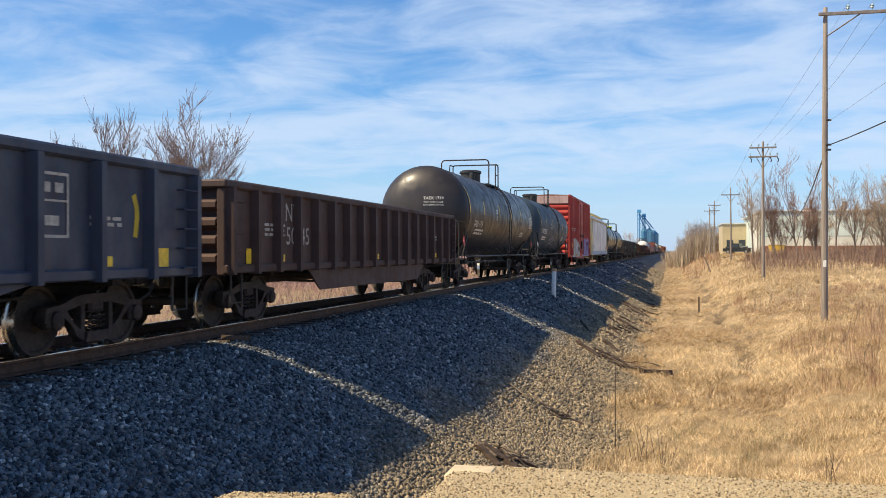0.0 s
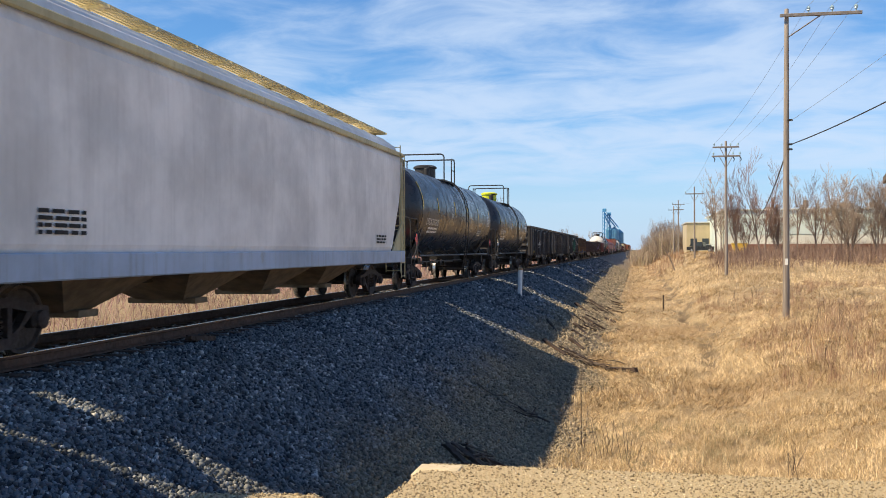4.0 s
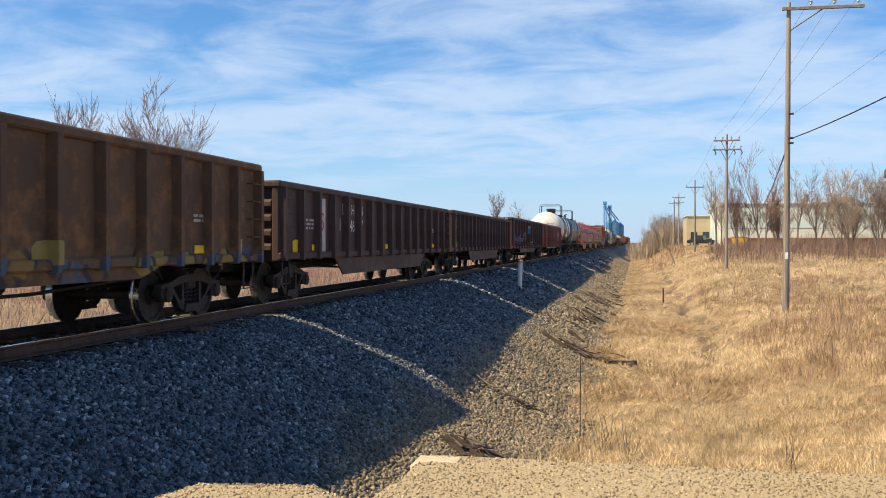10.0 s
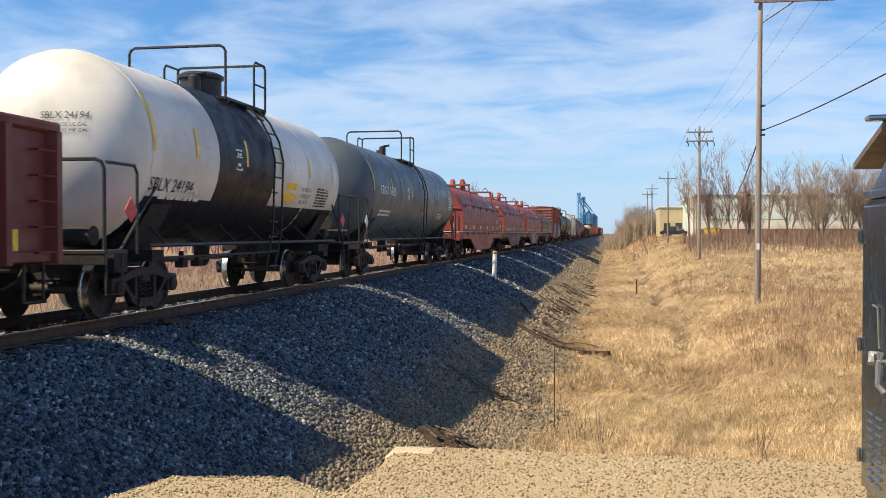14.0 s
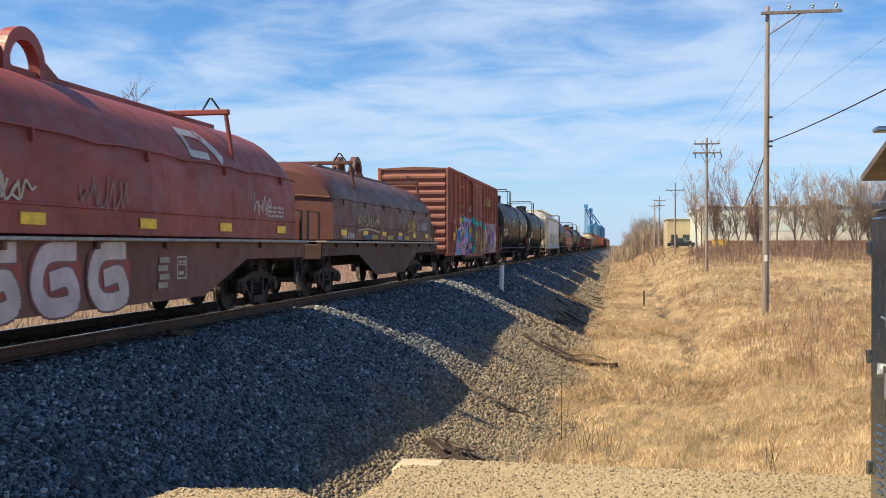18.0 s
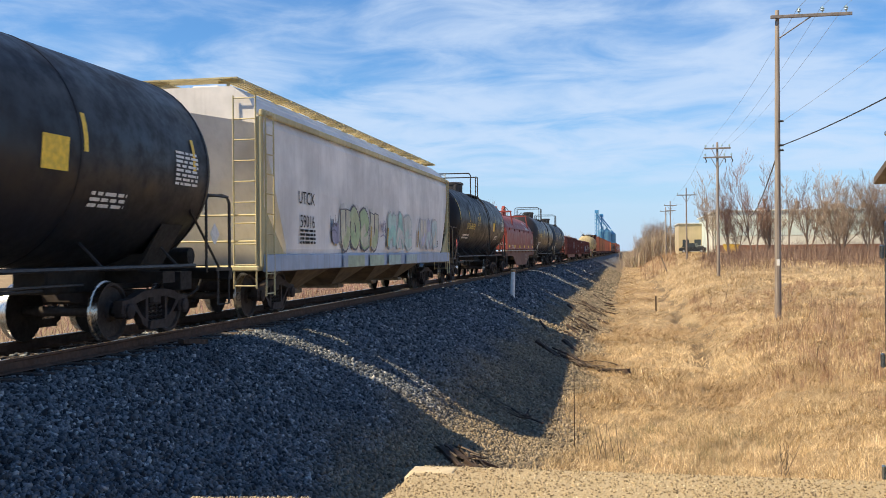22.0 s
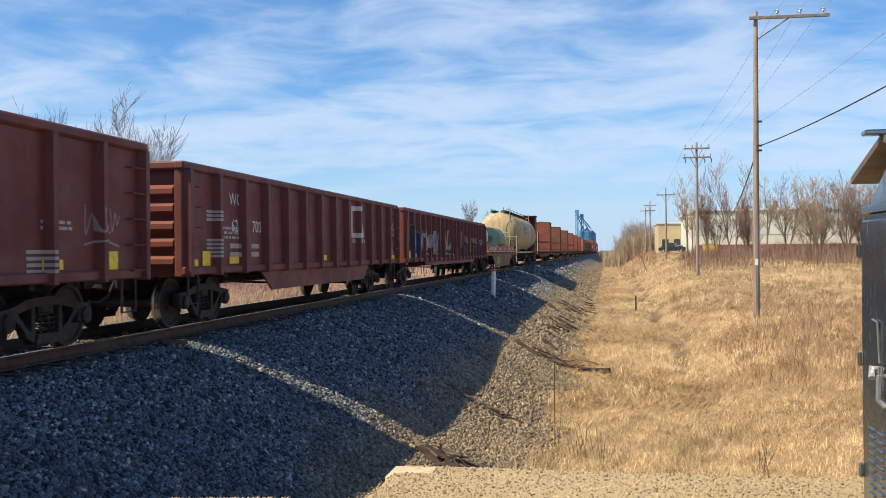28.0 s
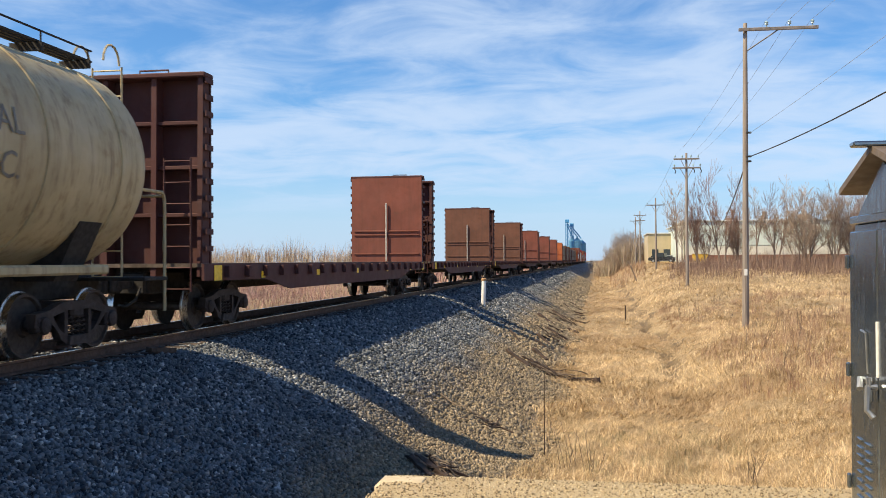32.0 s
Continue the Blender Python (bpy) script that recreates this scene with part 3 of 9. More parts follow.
def spring_mesh():
    g = Geo()
    for dy in (-0.15, 0.0, 0.15):
        path = [(0.055 * math.cos(a), dy + 0.055 * math.sin(a), 0.26 + 0.26 * a / (2 * math.pi * 4)) for a in [2 * math.pi * i / 8 for i in range(33)]]
        g.tube(path, 0.014, 4)
    return g.mesh("spring_nest", m_truck)


def bolster_mesh():
    g = Geo()
    g.block((0, 0, 0.62), (2.1, 0.32, 0.24), 0.04)
    g.lathe([(0.70, 0.2), (0.80, 0.2)], "z", 14)
    for s in (-1, 1):
        g.block((0.0, s * 0.42, 0.42), (1.5, 0.07, 0.10), 0.02)
    return g.mesh("truck", m_truck)


def coupler_mesh():
    g = Geo()
    g.block((0, 0.30, 0.88), (0.15, 0.75, 0.16), 0.02)
    g.block((0.02, -0.10, 0.88), (0.26, 0.26, 0.28), 0.05)
    g.block((-0.13, -0.22, 0.88), (0.10, 0.20, 0.24), 0.04)
    g.tube([(0.35, 0.25, 0.82), (0.36, 0.05, 0.62), (0.32, -0.22, 0.52), (0.25, -0.34, 0.55)], 0.025, 6)
    g.box((0, 0.62, 0.9), (0.5, 0.16, 0.34))
    return g.mesh("coupler", m_under)


ME = dict(wheelset=wheelset_mesh(), side_frame=side_frame_mesh(), spring=spring_mesh(), bolster=bolster_mesh(), coupler=coupler_mesh())


def running_gear(car, length, centres, s_mid, far=False):
    """Two trucks with their wheelsets, and a coupler at either end."""
    for s in (-1, 1):
        t = part("truck", ME["bolster"], None, car, "dark cast iron truck with two axles", pose(0, s * centres / 2, 0))
        for k in (-1, 1):
            w = part("wheelset", ME["wheelset"], None, t, "", pose(0, k * 0.889, WHEEL_R))
            if not far:
                WHEELS.append((w, s_mid + s * centres / 2 + k * 0.889, k * 0.889))
            part("side_frame", ME["side_frame"], None, t, "", pose(k * 0.98, 0, 0))
            if not far:
                part("spring_nest", ME["spring"], None, t, "", pose(k * 0.98, 0, 0))
        if not far:
            part("coupler", ME["coupler"], None, car, "", pose(0, s * (length / 2 + 0.42), 0, 0, 0, 0 if s < 0 else 180))


def car_thing(name, label, near, farend):
    mid = (near + farend) / 2
    car = thing(name, label, "railcar", pose(TRACK_X, mid, 0), "cars of the freight train")
    CARS.append((car, mid))
    return car, mid, farend - near


def ladder(car, x, y, z0, z1, material, width=0.42, step=0.38, along="y", name="ladder"):
    g = Geo()
    d = (0, width / 2, 0) if along == "y" else (width / 2, 0, 0)
    for s in (-1, 1):
        g.tube([(x + s * d[0], y + s * d[1], z0), (x + s * d[0], y + s * d[1], z1)], 0.018, 5)
    n = max(2, int((z1 - z0) / step))
    for i in range(n + 1):
        z = z0 + 0.05 + (z1 - z0 - 0.1) * i / n
        g.tube([(x - d[0], y - d[1], z), (x + d[0], y + d[1], z)], 0.014, 5)
    return part(name, g, material, car)


SIDES = {}         # outlines of the ribbed sides, for sprayed paint


def gondola(near, farend, top, material, label, ribs=14, belly=0.35, style="rib", end_paint=None, marks=(), seed=1, far=False, rib_material=None, end_text="", panel=None):
    """An open gondola: thin ribbed sides, corrugated ends, floor, sills."""
    car, mid, L = car_thing("gondola_car", label, near, farend)
    rng = random.Random(seed)
    h, w = L / 2, 1.42
    zf = 1.12
    places = [-h + 0.12 + (L - 0.24) * i / ribs for i in range(ribs + 1)]
    if style == "tooth":
        places = [-h + 0.12] + [s * q for s, q in ((-1, 6.7), (-1, 5.3), (-1, 4.05), (-1, 3), (-1, 2), (-1, 1), (1, 0), (1, 1), (1, 2), (1, 3), (1, 4.05), (1, 5.3), (1, 6.7))] + [h - 0.12]
        SIDES[car.name] = ribbed(w + 0.035, w + 0.15, places, 0.092, 0.088)
    else:
        SIDES[car.name] = ribbed(w + 0.035, w + 0.184, places, 0.085, 0.055)
    for s in (-1, 1):
        # side sheet, deeper between the trucks
        low = 0.86
        poly = [(-h, low + 0.08), (-h + 3.6, low + 0.08), (-h + 4.3, low - belly), (h - 4.3, low - belly), (h - 3.6, low + 0.08), (h, low + 0.08), (h, top), (-h, top)]
        if style == "tooth":
            poly = [(-h, 1.05)]
            for a, b in zip(places, places[1:]):
                truck = abs((a + b) / 2) > h - 3.6
                d = 1.02 if truck else 0.72
                poly += [(a + 0.28, d), (b - 0.28, d), (b - 0.12, 1.05)] if not truck else [(b, 1.05)]
            poly[-1] = (h, 1.05)
            poly += [(h, top), (-h, top)]
        g = Geo()
        g.prism(poly, "x", s * w, s * (w + 0.035))
        part("side", g, material, car)
        g = Geo()
        g.block((s * (w + 0.02), 0, top), (0.17, L + 0.1, 0.14), 0.03)
        part("top_chord", g, material, car)
        if style == "rib":
            g = Geo()
            g.block((s * (w + 0.06), 0, low + 0.14), (0.10, L, 0.14), 0.02)
            part("side_sill", g, material, car)
        # ribs
        key = (round(top, 2), style, s)
        g = Geo()
        if style == "tooth":
            g.prism([(s * (w + 0.03), 0.86), (s * (w + 0.15), 1.0), (s * (w + 0.15), top - 0.3), (s * (w + 0.08), top - 0.05), (s * (w + 0.03), top - 0.05)], "y", -0.09, 0.09)
        else:
            g.prism([(-0.085, s * 0.0), (-0.055, s * 0.15), (0.055, s * 0.15), (0.085, s * 0.0)], "z", low + 0.05, top - 0.06, Matrix(((0, 1, 0, s * (w + 0.033)), (1, 0, 0, 0), (0, 0, 1, 0), (0, 0, 0, 1))))
        rib_mesh = g.mesh("rib", rib_material or material)
        for i, y in enumerate(places):
            if far and i % 2:
                continue
            part("rib", rib_mesh, None, car, "", pose(0, y, 0))
    # ends with pressed corrugations
    for s in (-1, 1):
        g = Geo()
        g.box((0, s * (h - 0.13), (top + 0.9) / 2), (2 * w, 0.05, top - 0.9))
        corr = Geo()
        corr.prism([(s * (h - 0.104), 0), (s * (h - 0.01), 0.07), (s * (h - 0.01), 0.15), (s * (h - 0.104), 0.22)], "x", -w + 0.12, w - 0.12)
        corr = corr.mesh("corrugation", end_paint or material)
        z = 1.05
        while z < top - 0.25:
            part("corrugation", corr, None, car, "", pose(0, 0, z))
            z += 0.42 if style == "tooth" else 0.29
        g.block((0, s * (h - 0.06), top), (2 * w + 0.1, 0.16, 0.14), 0.03)
        for q in (-1, 1):
            g.block((q * (w - 0.02), s * (h - 0.06), (top + 0.9) / 2), (0.14, 0.12, top - 0.9), 0.02)
        part("end", g, end_paint or material, car)
        if not far:
            for q in (1,):
                for i in range(5):
                    gg = Geo()
                    zz = 1.05 + i * (top - 1.2) / 4.5
                    gg.tube([(q * (w + 0.05), s * (h - 0.12), zz), (q * (w + 0.16), s * (h - 0.12), zz), (q * (w + 0.16), s * (h - 0.55), zz), (q * (w + 0.05), s * (h - 0.55), zz)], 0.014, 5)
                    part("grab_iron", gg, material, car)
            gg = Geo()
            gg.tube([(1.45, s * (h - 0.25), 0.95), (1.45, s * (h - 0.25), 0.45), (1.45, s * (h - 0.65), 0.45), (1.45, s * (h - 0.65), 0.95)], 0.02, 5)
            part("stirrup_step", gg, m_black, car)
            gg = Geo()
            gg.block((w + 0.05, s * (h - 0.95), 1.2), (0.012, 0.32, 0.26), 0.004)
            part("reflector", gg, m_yellow, car, "yellow reflective panel")
    g = Geo()
    g.box((0, 0, zf), (2 * w - 0.02, L - 0.1, 0.06))
    part("floor", g, m_under, car)
    g = Geo()
    g.block((0, 0, 0.86), (0.5, L - 0.6, 0.36), 0.03)
    for k in range(-3, 4):
        g.box((0, k * L / 8, 0.95), (2 * w - 0.04, 0.12, 0.2))
    g.lathe([(-0.5, 0.18), (0.5, 0.18)], "y", 12, (0.75, 1.0, 0.78))
    g.tube([(0.9, -h + 3, 0.75), (0.9, -2, 0.62), (0.9, 2, 0.62), (0.9, h - 3, 0.75)], 0.025, 5)
    part("centre_sill", g, m_under, car)
    if not far:
        for i in range(3):
            y = (-h + 2.2, -0.1, h - 2.4)[i]
            g = Geo()
            g.block((w + 0.05, y, 1.16), (0.012, 0.45, 0.13), 0.004)
            part("reflector", g, m_yellow, car, "yellow reflective strip")
        part("stencil_lines", bars(dashes(rng, 3, 0.9, 0.05), m_dimwhite, (w + 0.045, -h + 2.0, 1.75)), None, car)
        part("stencil_lines", bars(dashes(rng, 2, 0.7, 0.045), m_dimwhite, (w + 0.045, h - 2.3, 1.7)), None, car)
    for text, hh, y, z, mat in marks:
        part("lettering", words(text, hh, mat, (w + 0.048, y, z)), None, car)
    if end_text:
        part("lettering", end_words(end_text, 0.13, m_dimwhite, (0.75, -h - 0.145, top)), None, car)
    if panel is not None:
        part("data_panel", bars(frame_lines(0.62, 0.72, 0.035), m_dimwhite, (w + 0.047, panel[0], panel[1])), None, car, "white bordered data panel")
    running_gear(car, L, L - 3.7, mid, far)
    return car


def tank_car(near, farend, material, label, radius=1.52, dome="black", marks=(), stripe=m_yellow, rail=None, seed=2, far=False, half=None, inset=0.62, head_text="", head_tone=None, warning=False, bonnet=True):
    """A tank car: shell with dished heads, seams, manway with railed platform, end platforms, ladder, stub sills."""
    car, mid, L = car_thing("tank_car", label, near, farend)
    rng = random.Random(seed)
    h = L / 2
    cz = 1.08 + radius
    e = h - inset
    rail = rail or m_black
    g = Geo()
    head = [(math.sin(a) * 0.74, math.cos(a)) for a in [math.pi / 2 * i / 7 for i in range(7, -1, -1)]]
    prof = [(-e + 0.74 - d, max(0.02, radius * r)) for d, r in head] + [(e - 0.74 + d, max(0.02, radius * r)) for d, r in head[::-1]]
    g.lathe(prof, "y", 48, (0, 0, cz))
    part("shell", g, material, car, "", None, True)
    if half:
        # a darker coat on the lower half, laid over the shell
        g = Geo()
        for a0, a1 in ((-95, -29), (209, 275)):
            vs, fs = [], []
            n = 14
            for i in range(n + 1):
                a = radians(a0 + (a1 - a0) * i / n)
                for y in (-e + 0.74, e - 0.74):
                    vs.append((math.cos(a) * (radius + 0.006), y, cz + math.sin(a) * (radius + 0.006)))
            fs = [(2 * i, 2 * i + 1, 2 * i + 3, 2 * i + 2) for i in range(n)]
            g.add(vs, fs)
        part("lower_coat", g, half, car, "black lower coat of paint", None, True)
        g = Geo()
        g.lathe([(-2.5, radius + 0.01), (0.3, radius + 0.01)], "y", 48, (0, 0, cz))
        part("spill_band", g, half, car, "black band round the manway", None, True)
    g = Geo()
    for y in (-e + 0.74, -e * 0.42, 0.2, e * 0.45, e - 0.74):
        g.lathe([(y - 0.03, radius), (y - 0.02, radius + 0.008), (y + 0.02, radius + 0.008), (y + 0.03, radius)], "y", 48, (0, 0, cz))
    part_each("seam", g, material, car, "", True)
    # manway, platform and railing
    dm = m_black if dome == "black" else dome
    g = Geo()
    zt = cz + radius
    g.lathe([(zt - 0.1, 0.42), (zt + 0.32, 0.42), (zt + 0.33, 0.47), (zt + 0.40, 0.47), (zt + 0.46, 0.36), (zt + 0.48, 0.05)], "z", 20, (0, 0.1, 0))
    if bonnet:
        part("manway", g, dm, car, "", None, True)
    if not far:
        g = Geo()
        g.lathe([(zt - 0.05, 0.12), (zt + 0.25, 0.12), (zt + 0.30, 0.07)], "z", 12, (0.25, -0.75, 0))
        g.lathe([(zt - 0.05, 0.1), (zt + 0.3, 0.1)], "z", 12, (-0.3, 0.95, 0))
        g.tube([(0.25, -0.75, zt + 0.28), (0.5, -0.75, zt + 0.32)], 0.04, 6)
        part_each("valve", g, m_black, car, "", True)
    g = Geo()
    for s in (-1, 1):
        for k in range(6):
            g.box((s * (0.66 + 0.06 * k), 0.1, zt - 0.20), (0.035, 2.15, 0.05))
        for y in (-0.9, 0.1, 1.1):
            g.prism([(s * 0.55, zt - 0.12), (s * 1.02, zt - 0.23), (s * 1.02, zt - 0.29), (s * 0.80, zt - 0.45), (s * 0.72, zt - 0.35)], "y", y - 0.03, y + 0.03)
    part_each("walkway_slat", g, rail, car)
    g = Geo()
    for y, k in ((-1.0, 0.0), (1.15, 0.03)):
        g.tube([(1.0, y, zt - 0.24), (1.0, y, zt + 0.68), (0.96, y, zt + 0.76), (0.88, y, zt + 0.80 - k), (-0.88, y, zt + 0.80 - k), (-0.96, y, zt + 0.76), (-1.0, y, zt + 0.68), (-1.0, y, zt - 0.24)], 0.028, 6)
    for x in (-1.0, 1.0):
        g.tube([(x, 0.5, zt - 0.22), (x, 0.5, zt + 0.66), (x, 0.58, zt + 0.74), (x, 1.12, zt + 0.74)], 0.026, 6)
        g.tube([(x, 0.5, zt + 0.28), (x, 1.13, zt + 0.28)], 0.02, 6)
    part_each("handrail", g, rail, car)
    # side ladder that follows the curve
    g = Geo()
    for y in (-0.1, 0.4):
        pts = [(math.cos(a) * (radius + 0.16), y, cz + math.sin(a) * (radius + 0.16)) for a in [radians(q) for q in (50, 35, 20, 5, -10)]]
        g.tube(pts + [(radius + 0.10, y, 1.3), (radius - 0.05, y, 0.55)], 0.022, 5)
    for i in range(12):
        z = 0.62 + i * 0.30
        t = (z - cz) / radius
        x = math.sqrt(max(0.0, 1 - t * t)) * (radius + 0.16) if t > -0.2 else radius + 0.02
        if t < 0.8:
            g.tube([(x, -0.1, z), (x, 0.4, z)], 0.018, 5)
    part("ladder", g, rail, car)
    # stub sills, saddles, end platforms and railings
    for s in (-1, 1):
        g = Geo()
        g.block((0, s * (h - 1.9), 0.90), (0.55, 3.7, 0.36), 0.03)
        g.prism([(-0.9, 1.02), (0.9, 1.02), (1.32, 1.75), (1.0, 1.30), (-1.0, 1.30), (-1.32, 1.75)], "y", s * (h - 2.0) - 0.35, s * (h - 2.0) + 0.35)
        g.box((0, s * (h - 2.0), 0.93), (2.5, 0.4, 0.18))
        part("stub_sill", g, m_under, car)
        g = Geo()
        g.block((0, s * (h - 0.34), 1.02), (2.9, 0.66, 0.06), 0.01)
        g.block((0, s * (h - 0.05), 0.94), (2.9, 0.06, 0.2), 0.01)
        part("end_platform", g, rail, car)
        g = Geo()
        for q in (-1, 1):
            x = q * 1.42
            g.tube([(x, s * (h - 1.0), 0.98), (x, s * (h - 1.0), 2.18), (x, s * (h - 0.92), 2.28), (x, s * (h - 0.12), 2.28)], 0.024, 6)
            g.tube([(x, s * (h - 0.06), 1.0), (x, s * (h - 0.5), 1.05), (x, s * (h - 1.6), 2.0)], 0.022, 5)
            g.tube([(x, s * (h - 0.1), 1.0), (x, s * (h - 0.1), 0.42), (x, s * (h - 0.55), 0.42), (x, s * (h - 0.55), 1.0)], 0.02, 5)
        g.tube([(-1.42, s * (h - 0.06), 0.95), (-1.42, s * (h - 0.06), 2.18), (-1.38, s * (h - 0.06), 2.28), (-1.28, s * (h - 0.06), 2.32), (1.28, s * (h - 0.06), 2.32), (1.38, s * (h - 0.06), 2.28), (1.42, s * (h - 0.06), 2.18), (1.42, s * (h - 0.06), 0.95)], 0.028, 6)
        part_each("end_rail", g, rail, car)
        g = Geo()
        g.lathe([(-0.35, 0.15), (0.35, 0.15)], "x", 12, (0.6, s * (h - 0.6), 1.25))
        g.lathe([(0, 0.24), (0.04, 0.24)], "y", 14, (0.35, s * (h - 0.25), 1.6))
        g.box((0.95, s * (h - 1.1), 0.85), (0.3, 0.4, 0.3))
        part_each("brake_gear", g, m_under, car)
        if not far:
            # placard hung on the end railing
            g = Geo()
            g.prism([(0, -0.19), (0.19, 0), (0, 0.19), (-0.19, 0)], "x", 1.45, 1.46, pose(0, s * (h - 0.75), 1.62))
            part("placard", g, m_red if seed % 2 else m_white, car, "diamond hazard placard")
    # side rail and rods under the belly
    g = Geo()
    for s in (-1, 1):
        g.tube([(s * 1.40, -h + 1.4, 1.10), (s * 1.40, h - 1.4, 1.10)], 0.035, 6)
        for i in range(7):
            y = -h + 2.0 + (L - 4.0) * i / 6
            g.tube([(s * 1.40, y, 1.10), (s * 1.05, y, 1.45)], 0.022, 5)
    g.tube([(0.5, -h + 3.2, 0.85), (0.5, h - 3.2, 0.85)], 0.025, 5)
    g.tube([(0.2, -h + 3.2, 0.78), (0.2, h - 3.2, 0.78)], 0.03, 5)
    part("side_rail", g, rail, car)
    g = Geo()
    g.lathe([(0.62, 0.10), (0.72, 0.16), (0.95, 0.16), (1.12, 0.2)], "z", 12, (0, 0.1, 0))
    for y in (-1.6, -0.9, 1.1, 1.9):
        g.lathe([(0.66, 0.05), (0.95, 0.05)], "z", 8, (0.35, y, 0))
        g.box((0.35, y, 0.70), (0.16, 0.22, 0.12))
    part_each("outlet_valve", g, m_under, car)
    # reflective strips, stencils
    if not far:
        for y in (-e + 0.75, -e * 0.6, -e * 0.21, e * 0.13, e * 0.46, e - 1.25):
            g = Geo()
            n = 4
            long = 0.95 if abs(y) > e - 1 else 0.5
            vs = []
            for i in range(n + 1):
                a = (-0.05 + long * i / n) / radius
                for dy in (-0.05, 0.05):
                    vs.append((math.cos(a) * (radius + 0.012), y + dy, cz + math.sin(a) * (radius + 0.012)))
            g.add(vs, [(2 * i, 2 * i + 1, 2 * i + 3, 2 * i + 2) for i in range(n)])
            part("reflector", g, stripe, car, "yellow reflective strip")
        tone = m_white
        part("stencil_lines", bars(dashes(rng, 2, 1.5, 0.075), tone, (0, -e * 0.66, cz - 0.62), (radius, cz)), None, car)
        part("stencil_lines", bars(dashes(rng, 8, 0.75, 0.04), tone, (0, e - 1.5, cz + 0.2), (radius, cz)), None, car, "white data panel of fine lines")
        part("stencil_lines", bars(dashes(rng, 3, 0.9, 0.05), tone, (0, e * 0.55, cz - 0.55), (radius, cz)), None, car)
        if warning:
            part("warning_panel", bars([(-0.28, 0, 0.56, 0.42)], m_yellow, (0, e * 0.38, cz - 0.12), (radius, cz)), None, car, "yellow warning panel")
    for text, hh, y, z, mat in marks:
        part("lettering", words(text, hh * 0.84, mat, (0, y - 0.4, z - 0.25), (radius, cz)), None, car)
    if head_text:
        tone = head_tone or m_white
        part("lettering", head_words(head_text, 0.105, tone, (0.45, cz + 0.42), radius, cz, e), None, car)
        part("lettering", head_words("CAPY 30135 US GAL", 0.055, tone, (0.45, cz + 0.28), radius, cz, e), None, car)
        part("lettering", head_words("CAPY 25093 IMP GAL", 0.055, tone, (0.45, cz + 0.19), radius, cz, e), None, car)
    if not far:
        part("data_panel", bars(frame_lines(0.30, 0.36, 0.03), m_white if stripe is m_yellow else stripe, (0, -e * 0.28, cz + 0.05), (radius, cz)), None, car, "small bordered data panel")
    running_gear(car, L, L - 4.0, mid, far)
    return car


